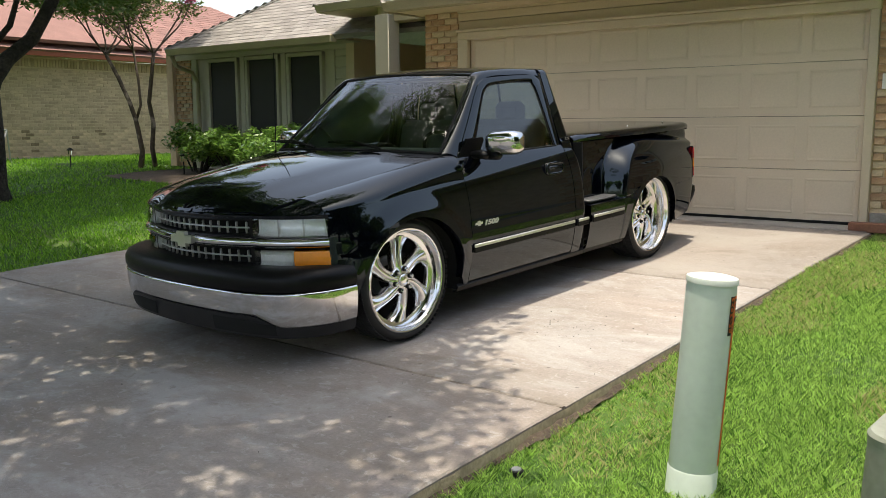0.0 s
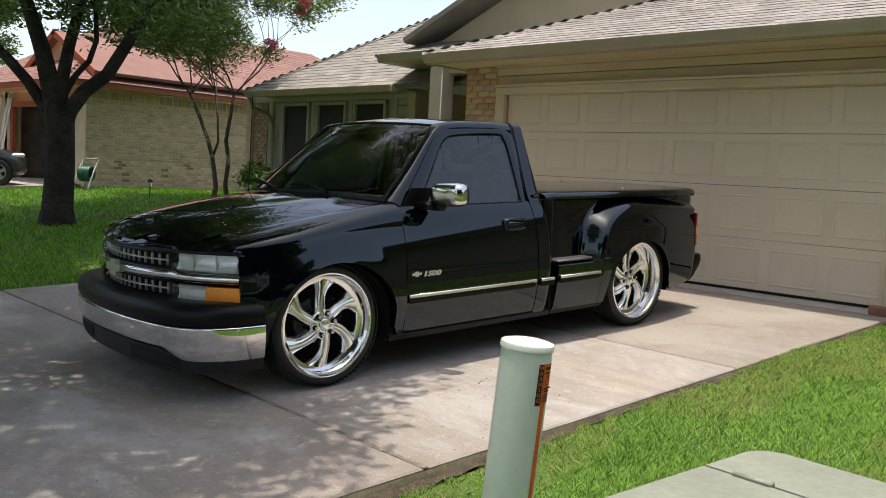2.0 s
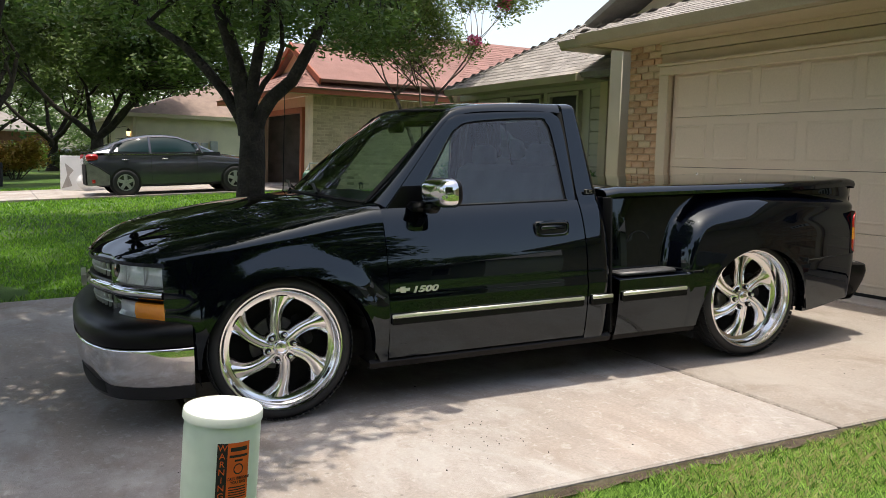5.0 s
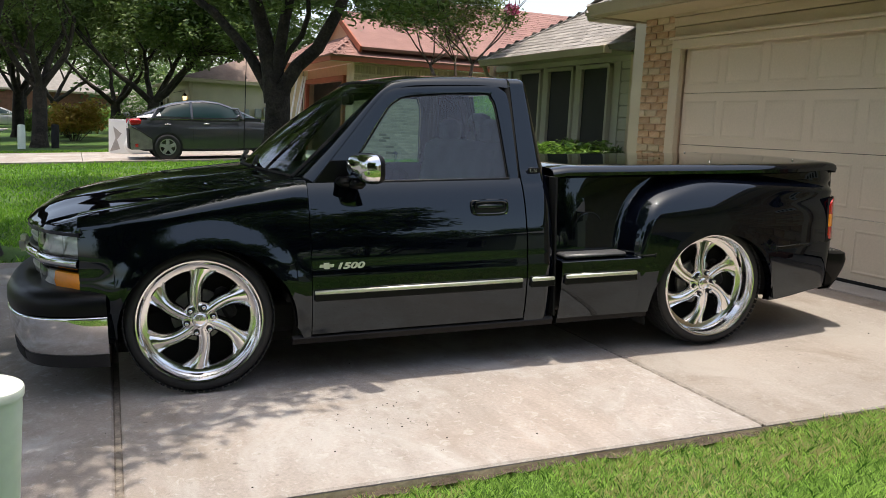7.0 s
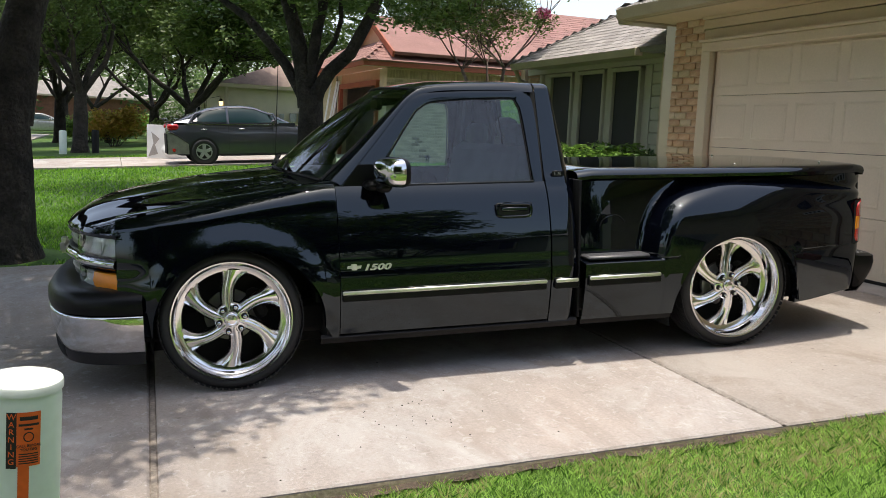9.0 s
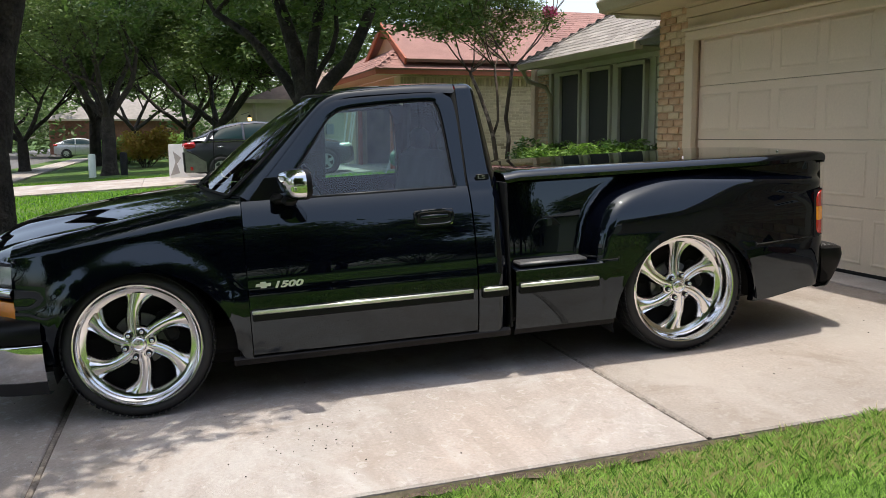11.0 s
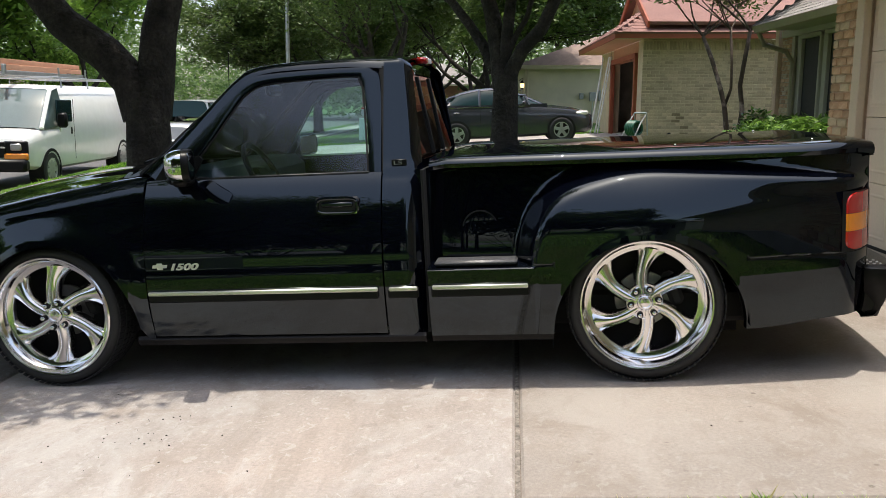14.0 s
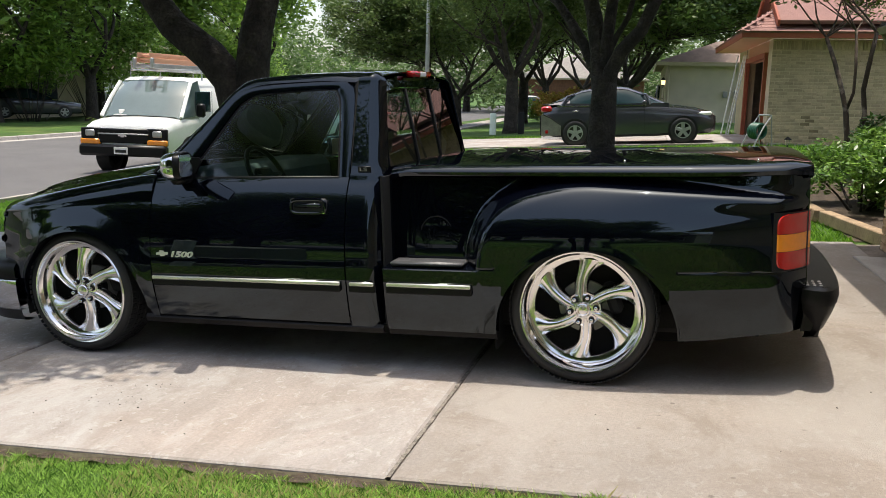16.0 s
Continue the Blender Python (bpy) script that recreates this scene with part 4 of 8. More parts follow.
def hood_z(x, y):
    e = hood_edge(y)
    u = abs(x) / e
    crown = 0.027 * smooth(-0.85, -0.62, y) * smooth(0.45, -0.25, y)
    return curve_table(HOODZ, y) + crown - (0.045 + crown) * u**2.4 - 0.010 * smooth(0.55, 0.75, u)


# front fenders
FA = (0.045, 0.31, 0.44)


def shoulder(y):
    return 0.838 + 0.10 * smooth(-0.78, 0.55, y)


def nose_pull(y):
    return 0.088 * max(0.0, (-0.05 - y) / 0.5) ** 2.4


def fender_top(x, y):
    """Height of the rounded top of the fender."""
    zs, xe = shoulder(y), hood_edge(y) + 0.006
    x0 = side_x(zs) - nose_pull(y)
    c = min(1.0, max(0.0, (x - xe) / (x0 - xe)))
    return zs + (hood_z(xe - 0.006, y) - zs) * math.sqrt(1 - c * c)


def brow(y, z):
    """Soft swelling of the fender round the wheel arch."""
    d = math.hypot(y - FA[0], max(z, FA[1]) - FA[1]) - FA[2]
    return 0.019 * smooth(0.15, 0.03, d) * smooth(0.30, 0.5, z)


ys = arch_columns(-0.555, 0.558, FA[0], FA[2], 36)
rows = []
for y in ys:
    zb = arch(y, *FA, 0.31 - 0.075 * smooth(0.485, 0.53, y))
    pull = nose_pull(y)
    zsh = shoulder(y)
    xe, ze = hood_edge(y) + 0.006, hood_z(hood_edge(y), y)
    col = []
    lip = 0.004 * smooth(0.31, 0.45, zb)
    col.append((side_x(zb) - pull - 0.05, y, zb - 0.002))
    col.append((side_x(zb) - pull + lip, y, zb))
    for z in steps(zb, 0.785, 18)[1:] + steps(0.785, zsh, 8)[1:]:
        fl = lip * max(0.0, 1 - (z - zb) / 0.05)
        col.append((side_x(z) - pull + fl + brow(y, z), y, z))
    x0 = side_x(zsh) - pull
    for a in steps(0, 1, 12)[1:]:
        b = a * math.pi / 2
        col.append((xe + (x0 - xe) * math.cos(b), y, zsh + (ze - zsh) * math.sin(b)))
    rows.append(col)
both("front_fender", Geo().grid(rows), M_PAINT, thick=0.01)
# hood
rows = []
for v in steps(0, 1, 26):
    r = []
    for u in steps(-1, 1, 36):
        y0 = nose_y(u * 0.60) - 0.005
        y1 = 0.42 - 0.09 * (1 - u * u)
        y = y0 + (y1 - y0) * v
        x = u * hood_edge(y)
        z = hood_z(x, y)
        if v == 0:
            z -= 0.014
        r.append((x, y, z))
    rows.append(r)
part("hood", Geo().grid(rows), M_PAINT, truck, "black hood reflecting trees", thick=0.012)
# header over grille and lamps
rows = []
for x in steps(-0.895, 0.895, 48):
    y = nose_y(x)
    ztop = 0.862 if abs(x) < 0.6 else 0.862 - 0.022 * smooth(0.6, 0.895, abs(x))
    back = []
    for t in (0.3, 0.65, 1.0):
        zt = max(fender_top(abs(x), -0.54), ztop) if abs(x) > hood_edge(-0.54) else hood_z(abs(x), -0.54) - 0.012
        back.append((x, y + 0.012 + (-0.54 - y - 0.012) * t if abs(x) > 0.6 else y + 0.012 + 0.09 * t, ztop + ((zt - ztop) * t ** 0.8 if abs(x) > 0.6 else 0.0)))
    rows.append([(x, y + 0.03, 0.816), (x, y + 0.0, 0.820), (x, y - 0.005, 0.838), (x, y + 0.012, ztop)] + back)
part("nose_panel", Geo().grid(rows), M_PAINT, truck, thick=0.006)


def nose_strip(x0, x1, prof, n=24):
    """A strip along the nose: prof is (outward, height)."""
    rows = []
    for x in steps(x0, x1, n):
        e = 0.004
        t = Vector((2 * e, nose_y(x + e) - nose_y(x - e)))
        nx, ny = t.y / t.length, -t.x / t.length
        rows.append([(x + nx * o, nose_y(x) + ny * o, z) for o, z in prof])
    return Geo().grid(rows)


grille = part("grille", nose_strip(-0.50, 0.50, [(-0.07, 0.815), (-0.07, 0.548)]), M_UNDER, truck, "black grille with fine silver lattice")
for z0, z1 in ((0.715, 0.725), (0.808, 0.823), (0.648, 0.658), (0.545, 0.561)):
    part("grille_frame", nose_strip(-0.50, 0.50, [(-0.06, z0), (0.002, z0), (0.006, (z0 + z1) / 2), (0.002, z1), (-0.06, z1)]), M_PLASTIC, grille)
for x in (-0.495, 0.495):
    part("grille_frame", nose_strip(x - 0.012, x + 0.012, [(-0.06, 0.548), (0.004, 0.548), (0.004, 0.823), (-0.06, 0.823)], 2), M_PLASTIC, grille)
for z0, z1 in ((0.725, 0.808), (0.561, 0.648)):
    for k in (1,):
        z = z0 + (z1 - z0) * k / 2
        part("grille_bar", nose_strip(-0.48, 0.48, [(-0.025, z - 0.004), (-0.010, z - 0.003), (-0.008, z), (-0.010, z + 0.003), (-0.025, z + 0.004)]), M_GRILLE, grille)
    for k in range(-7, 8):
        x = k * 0.063
        part("grille_bar", Geo().box((x, nose_y(x) + 0.024, (z0 + z1) / 2), (0.0045, 0.016, (z1 - z0) * 0.80), 0.002), M_GRILLE, grille)
part("chrome_bar", nose_strip(-0.895, 0.895, [(-0.03, 0.657), (0.012, 0.661), (0.026, 0.673), (0.03, 0.688), (0.024, 0.703), (0.010, 0.714), (-0.03, 0.716)], 60), M_CHROME, truck, "chrome bar across the grille")
bow = [(-0.105, -0.022), (-0.032, -0.022), (-0.032, -0.045), (0.05, -0.045), (0.05, -0.022), (0.105, -0.022), (0.118, 0.022), (0.045, 0.022), (0.045, 0.045), (-0.036, 0.045), (-0.036, 0.022), (-0.09, 0.022)]
part("emblem", Geo().prism([(a, 0.690 + b) for a, b in bow], -0.912, -0.885, axis="y"), M_TRIM, truck, "pale metal cross-shaped emblem")
for sgn in (-1, 1):
    lamp = part("headlamp", nose_strip(*sorted((sgn * 0.515, sgn * 0.885)), [(-0.035, 0.718), (-0.035, 0.822)]), M_REFLECT, truck, "clear headlamp")
    part("housing", nose_strip(*sorted((sgn * 0.505, sgn * 0.895)), [(0.0, 0.824), (-0.07, 0.826), (-0.07, 0.715), (0.0, 0.717)]), M_CASE, lamp)
    for a, b in ((0.53, 0.655), (0.665, 0.78), (0.79, 0.875)):
        part("reflector", nose_strip(*sorted((sgn * a, sgn * b)), [(-0.006, 0.728), (-0.018, 0.742), (-0.028, 0.770), (-0.032, 0.798), (-0.026, 0.814)]), M_REFLECT, lamp)
    for x in (0.66, 0.785):
        part("divider", nose_strip(*sorted((sgn * (x - 0.004), sgn * (x + 0.004))), [(-0.034, 0.720), (-0.010, 0.722), (-0.010, 0.820), (-0.034, 0.822)], 2), M_CASE, lamp)
    part("lens", nose_strip(*sorted((sgn * 0.512, sgn * 0.89)), [(-0.01, 0.715), (0.010, 0.720), (0.010, 0.773), (-0.004, 0.818), (-0.018, 0.826)]), M_LENS, lamp).visible_shadow = False
    sig = part("turn_signal", nose_strip(*sorted((sgn * 0.515, sgn * 0.895)), [(-0.032, 0.555), (-0.032, 0.645)]), M_REFLECT, truck, "clear and amber turn signal")
    part("housing", nose_strip(*sorted((sgn * 0.505, sgn * 0.897)), [(0.0, 0.647), (-0.06, 0.651), (-0.06, 0.549), (0.0, 0.551)]), M_PLASTIC, sig)
    part("reflector", nose_strip(*sorted((sgn * 0.53, sgn * 0.72)), [(-0.010, 0.560), (-0.026, 0.580), (-0.026, 0.615), (-0.010, 0.634)]), M_REFLECT, sig)
    part("lens", nose_strip(*sorted((sgn * 0.512, sgn * 0.735)), [(-0.01, 0.550), (0.006, 0.556), (0.012, 0.597), (0.006, 0.640), (-0.01, 0.646)]), M_LENS, sig).visible_shadow = False
    part("amber_lens", nose_strip(*sorted((sgn * 0.737, sgn * 0.897)), [(-0.02, 0.550), (0.006, 0.556), (0.014, 0.597), (0.006, 0.640), (-0.02, 0.646)]), M_AMBER, sig)

# front bumper
BUMP = [(0.0, -0.955), (0.2, -0.95), (0.4, -0.935), (0.58, -0.905), (0.72, -0.86), (0.82, -0.80), (0.89, -0.72), (0.935, -0.63), (0.958, -0.54), (0.965, -0.435)]
line = [(-x, y) for x, y in BUMP[:0:-1]] + BUMP


def dense(pts, n):
    out = []
    for i in range(len(pts) - 1):
        p = [Vector(pts[max(i - 1, 0)]), Vector(pts[i]), Vector(pts[i + 1]), Vector(pts[min(i + 2, len(pts) - 1)])]
        for k in range(n):
            t = k / n
            out.append(0.5 * (2 * p[1] + (p[2] - p[0]) * t + (2 * p[0] - 5 * p[1] + 4 * p[2] - p[3]) * t * t + (3 * p[1] - p[0] - 3 * p[2] + p[3]) * t**3))
    return out + [Vector(pts[-1])]


def sweep(pts, prof):
    """A profile of (outward, height) pulled along a plan line; prof is a function of x."""
    rows = []
    for i, p in enumerate(pts):
        t = (pts[min(i + 1, len(pts) - 1)] - pts[max(i - 1, 0)]).normalized()
        rows.append([(p.x + t.y * o, p.y - t.x * o, z) for o, z in prof(p.x)])
    return Geo().grid(rows)


BL = dense(line, 4)


def low_z(x):
    return 0.055 * smooth(0.80, 0.60, abs(x))


part("bumper", sweep(BL, lambda x: [(-0.05, 0.442), (-0.002, 0.4415), (0.006, 0.439), (0.0105, 0.435), (0.0125, 0.430), (0.0125, 0.424), (0.012, 0.37), (0.006, 0.32), (-0.004, 0.262 + low_z(x)), (-0.014, 0.248 + low_z(x)), (-0.05, 0.243 + low_z(x))]), M_CHROME, truck, "chrome front bumper")
part("bumper_pad", sweep(BL, lambda x: [(-0.16, 0.562), (-0.10, 0.566), (-0.04, 0.562), (-0.008, 0.545), (0.012, 0.515), (0.014, 0.47), (0.006, 0.445), (-0.05, 0.442)]), M_PLASTIC, truck, "matt black bumper top pad")
part("valance", sweep(BL, lambda x: [(-0.05, 0.248 + low_z(x)), (-0.012, 0.246 + low_z(x)), (-0.018, 0.215), (-0.03, 0.182), (-0.06, 0.172), (-0.12, 0.172)]), M_GREYPL, truck, "dark grey plastic valance")
part("filler", sweep(BL, lambda x: [(-0.10, 0.56), (-0.14, 0.53), (-0.16, 0.30)]), M_UNDER, truck)
for sgn in (-1, 1):
    slot = [p for p in BL if 0.30 < sgn * p.x < 0.76]
    part("air_slot", sweep(slot, lambda x: [(-0.010, 0.262 + 0.02 * smooth(0.7, 0.5, abs(x))), (-0.011, 0.25), (-0.014, 0.222), (-0.021, 0.200)]), M_UNDER, truck)

# doors with their windows
ys = steps(0.563, 1.766, 30)
for sgn in (1, -1):
    def flip(g):
        return g if sgn > 0 else mirrored(g)
    rows = []
    for y in ys:
        col = [(side_x(0.265) - 0.03, y, 0.262)]
        for z in steps(0.265, 1.055, 40):
            col.append((side_x(z), y, z))
        col.append((0.84, y, 1.06))
        rows.append(col)
    door = part("door", flip(Geo().grid(rows)), M_PAINT, truck, "glossy black cab door", thick=0.008)
    outer = [(0.585, 1.05), (0.80, 1.285), (0.965, 1.47), (1.05, 1.535), (1.18, 1.562), (1.62, 1.572), (1.72, 1.555), (1.762, 1.47), (1.766, 1.05)]
    inner = [(0.735, 1.05), (0.872, 1.22), (1.012, 1.410), (1.075, 1.474), (1.19, 1.512), (1.595, 1.528), (1.655, 1.500), (1.678, 1.40), (1.702, 1.05)]
    a, b = dense(outer, 6), dense(inner, 6)
    rows = []
    for k, o in ((0.0, -0.012), (0.06, 0.0), (0.5, 0.006), (0.94, 0.0), (1.0, -0.018)):
        rows.append([(glass_x(p.y + (q.y - p.y) * k) + o, p.x + (q.x - p.x) * k, p.y + (q.y - p.y) * k) for p, q in zip(a, b)])
    part("window_frame", flip(Geo().grid(rows)), M_PAINT, door)
    rows = [[(glass_x(q.y) - 0.008 + o, q.x + (1.35 - q.x) * k, q.y + (1.27 - q.y) * k) for q in b] for k, o in ((0.0, 0), (0.014, 0.006), (0.028, 0))]
    part("window_seal", flip(Geo().grid(rows)), M_UNDER, door)
    rows = [[(glass_x(1.04 + (q.y - 1.04) * k) - 0.010, q.x, 1.04 + (q.y - 1.04) * k) for q in b] for k in steps(0, 1, 6)]
    pane = part("window_pane", flip(Geo().grid(rows)), M_GLASS, door, "tinted side window", sharp=0)
    part("belt_seal", flip(Geo().box((0.872, 1.23, 1.056), (0.018, 0.95, 0.010), 0.003)), M_GREYPL, door)
    # side moulding with its bright strip
    part("moulding", flip(Geo().box((0.998, 1.155, 0.478), (0.018, 1.17, 0.055), 0.006)), M_PLASTIC, door)
    part("bright_strip", flip(Geo().box((1.006, 1.155, 0.497), (0.014, 1.17, 0.022), 0.005)), M_TRIM, door, "pale bright side strip")
    # handle
    hd = part("handle_recess", flip(Geo().box((0.952, 1.555, 0.905), (0.016, 0.215, 0.085), 0.012)), M_GREYPL, door)
    part("handle", flip(Geo().box((0.966, 1.555, 0.912), (0.02, 0.16, 0.026), 0.008)), M_PAINT, hd)
    part("handle_rim", flip(Geo().tube([(0.961, 1.555 + 0.1 * math.copysign(abs(math.cos(t)) ** 0.4, math.cos(t)), 0.905 + 0.037 * math.copysign(abs(math.sin(t)) ** 0.5, math.sin(t))) for t in steps(0, 2 * math.pi, 32)], 0.009, 8, False)), M_PAINT, hd)
    part("lock", flip(Geo().lathe([(0.958, 0.010), (0.968, 0.009), (0.969, 0.001)], 12, pose(0, 1.645, 0.875))), M_CHROME, hd)
    # mirror with chrome shell, its outer end swept back
    mm = pose(1.06, 0.845, 1.132, 0, 0, 16)
    mir = part("mirror_arm", flip(Geo().box((0.915, 0.765, 1.062), (0.16, 0.11, 0.05), 0.02)), M_PLASTIC, door)
    rows = []
    for t in steps(0, 1, 12):
        th = t * math.pi / 2
        k = 0.35 + 0.65 * math.sin(th) ** 0.7 if t > 0 else 0.02
        rows.append([(0.130 * math.copysign(abs(math.cos(p)) ** 0.6, math.cos(p)) * k, -0.085 * math.cos(th), 0.078 * math.copysign(abs(math.sin(p)) ** 0.6, math.sin(p)) * k + 0.006) for p in steps(0, 2 * math.pi, 28)])
    part("mirror_shell", flip(Geo().grid(rows, m=mm)), M_CHROME, mir, "chrome door mirror shell")
    rows = []
    for t, k in ((0.0, 1.0), (0.018, 1.0), (0.03, 0.97), (0.034, 0.9)):
        rows.append([(0.128 * math.copysign(abs(math.cos(p)) ** 0.6, math.cos(p)) * k, t, 0.078 * math.copysign(abs(math.sin(p)) ** 0.6, math.sin(p)) * k + 0.004) for p in steps(0, 2 * math.pi, 28)])
    part("mirror_back", flip(Geo().grid(rows, m=mm)), M_PLASTIC, mir)
    part("mirror_glass", flip(Geo().box((0, 0.030, 0.005), (0.215, 0.006, 0.122), 0.002, mm)), M_CHROME, mir)
    part("mirror_foot", flip(Geo().box((0.985, 0.80, 1.055), (0.14, 0.08, 0.05), 0.02)), M_PLASTIC, mir)
    part("mirror_sail", flip(Geo().prism([(0.60, 1.052), (0.80, 1.052), (0.86, 1.15), (0.845, 1.17), (0.69, 1.17)], 0.855, 0.873, axis="x")), M_PLASTIC, mir)
    # badge: cross-shaped mark and numerals
    part("badge_mark", flip(Geo().prism([(0.635 + 0.36 * p, 0.634 + 0.36 * q) for p, q in bow], 0.985, 0.994, axis="x")), M_BADGE, door)
    cu = bpy.data.curves.new("numerals", "FONT")
    cu.body, cu.size, cu.extrude, cu.shear = "1500", 0.055, 0.002, 0.25
    cu.offset = 0.0022
    tmp = new("numerals", cu)
    dg = bpy.context.evaluated_depsgraph_get()
    tm = bpy.data.meshes.new_from_object(tmp.evaluated_get(dg))
    bpy.data.objects.remove(tmp)
    tm.transform(Matrix.Diagonal((1.35, 0.80, 1, 1)))
    nb = part("numerals", tm, M_BADGE, door, "raised metal numerals")
    if sgn > 0:
        nb.matrix_local = Matrix.Translation((0.994, 0.684, 0.616)) @ Matrix(((0, 0, 1), (1, 0, 0), (0, 1, 0))).to_4x4()
    else:
        nb.matrix_local = Matrix.Translation((-0.994, 0.80, 0.614)) @ Matrix(((0, 0, -1), (-1, 0, 0), (0, 1, 0))).to_4x4()

both("door_jamb", Geo().tube([(0.83, 1.768, 1.04), (0.755, 1.768, 1.30), (0.665, 1.768, 1.56)], 0.028, 8), M_UNDER)
# cab rear corners, running up into the roof
rows = []
for t in steps(0, 1, 14):
    y = 1.774 + 0.185 * t
    bend = max(0.0, (t - 0.55) / 0.45) ** 2.2
    r = []
    for z in steps(0.25, 1.045, 30):
        r.append((side_x(z) - 0.07 * bend, y, z))
    for z in steps(1.058, 1.565, 18):
        lean = 0.055 * (z - 1.06) / 0.5
        r.append((glass_x(z) + 0.004 - 0.085 * bend + 0.012 * smooth(1.10, 1.06, z), y - lean * t, z))
    x0, y0 = r[-1][0], r[-1][1]
    for a in steps(0, 1, 6)[1:]:
        b = a * math.pi / 2
        r.append((x0 + (0.60 - x0) * (1 - math.cos(b)) * (0.6 + 0.4 * a), y0 - 0.02 * t * a, 1.565 + (0.052 - 0.03 * bend) * math.sin(b)))
    rows.append(r)
both("cab_corner", Geo().grid(rows), M_PAINT, thick=0.008)
both("bright_strip", Geo().box((1.006, 1.864, 0.497), (0.014, 0.14, 0.022), 0.005), M_TRIM)
both("moulding", Geo().box((0.998, 1.864, 0.478), (0.018, 0.15, 0.055), 0.006), M_PLASTIC)
lsb = part("model_badge", Geo().box((0.871, 1.855, 1.098), (0.006, 0.075, 0.030), 0.003), M_PLASTIC, truck, "small trim badge")
cu = bpy.data.curves.new("letters", "FONT")
cu.body, cu.size, cu.extrude = "LS", 0.030, 0.0015
tmp = new("letters", cu)
tm = bpy.data.meshes.new_from_object(tmp.evaluated_get(bpy.context.evaluated_depsgraph_get()))
bpy.data.objects.remove(tmp)
tm.transform(Matrix.Diagonal((1.6, 0.9, 1, 1)))
lso = part("letters", tm, M_CASE, lsb)
lso.matrix_local = Matrix.Translation((0.8755, 1.826, 1.088)) @ Matrix(((0, 0, 1), (1, 0, 0), (0, 1, 0))).to_4x4()

# roof, rails and pillars
front = [(0.80, 0.50, 1.085), (0.755, 0.68, 1.24), (0.70, 0.87, 1.42), (0.66, 0.99, 1.535), (0.63, 1.06, 1.588), (0.615, 1.25, 1.612), (0.612, 1.55, 1.618), (0.606, 1.70, 1.6175), (0.602, 1.772, 1.617)]
outer3 = [(glass_x(z) - 0.004, y, z) for y, z in [(0.61, 1.05), (0.82, 1.28), (0.98, 1.462), (1.06, 1.530), (1.18, 1.566), (1.40, 1.574), (1.60, 1.574), (1.70, 1.566), (1.772, 1.560)]]
A, B = dense([Vector(p) for p in front], 5), dense([Vector(p) for p in outer3], 5)
rows = []
for k in steps(0, 1, 8):
    rows.append([p.lerp(q, k) + Vector((0.35, -0.1, 0.8)).normalized() * 0.018 * math.sin(k * math.pi) for p, q in zip(A, B)])
both("roof_rail", Geo().grid(rows), M_PAINT, thick=0.008)
rows = []
for v in steps(0, 1, 18):
    r = []
    for u in steps(-1, 1, 30):
        yf = 1.055 - 0.06 * (1 - u * u)
        yb = 1.875
        y = yf + (yb - yf) * v
        edge = lerp_table([(1.0, 1.578), (1.1, 1.594), (1.25, 1.612), (1.62, 1.618), (1.80, 1.612), (1.87, 1.596)], y)
        r.append((u * (0.628 - 0.022 * smooth(1.15, 1.7, y)), y, edge + (1 - u * u) * 0.032))
    rows.append(r)
part("roof", Geo().grid(rows), M_PAINT, truck, thick=0.008)
# windshield
rows = []
for v in steps(0, 1, 14):
    r = []
    for u in steps(-1, 1, 28):
        base = Vector((0.80 * u, 0.50 - 0.165 * (1 - u * u), 1.085 + 0.03 * (1 - u * u)))
        top = Vector((0.635 * u, 1.06 - 0.07 * (1 - u * u), 1.578 + 0.022 * (1 - u * u)))
        p = base.lerp(top, v)
        p += Vector((0, -0.5, 0.86)) * 0.025 * math.sin(v * math.pi) * (1 - u**4)
        r.append(tuple(p))
    rows.append(r)
part("windshield", Geo().grid(rows), M_WIND, truck, "clear windshield mirroring tree leaves", sharp=0)
ws_rows = rows
part("windshield_seal", Geo().tube(rows[0], 0.012, 6), M_UNDER, truck)
part("windshield_seal", Geo().tube(rows[-1], 0.009, 6), M_UNDER, truck)
for u in (0, -1):
    part("windshield_seal", Geo().tube([r[u] for r in rows], 0.011, 6), M_UNDER, truck)
# cowl and wipers
rows = []
for v, (dy, dz) in enumerate(((0.0, -0.012), (0.05, -0.01), (0.10, 0.002))):
    rows.append([(x, y - 0.10 + dy, z + dz - 0.004) for x, y, z in ws_rows[0]])
part("cowl", Geo().grid(rows), M_PLASTIC, truck, thick=0.004)
for x0 in (0.42, -0.22):
    wp = part("wiper", Geo().tube([(x0, 0.34, 1.125), (x0 - 0.30, 0.40, 1.165), (x0 - 0.52, 0.44, 1.16)], 0.009, 6), M_PLASTIC, truck, "black wiper")
    part("blade", Geo().tube([(x0 - 0.05, 0.37, 1.135), (x0 - 0.3, 0.405, 1.15), (x0 - 0.62, 0.455, 1.155)], 0.007, 6), M_UNDER, wp)
part("antenna", Geo().tube([(-0.74, 0.40, 1.06), (-0.74, 0.41, 1.10), (-0.74, 0.45, 1.80)], [0.012, 0.004, 0.0025], 6), M_UNDER, truck)

# back of the cab
def back_y(z):
    return 1.955 - 0.09 * max(0.0, (z - 1.06) / 0.5)


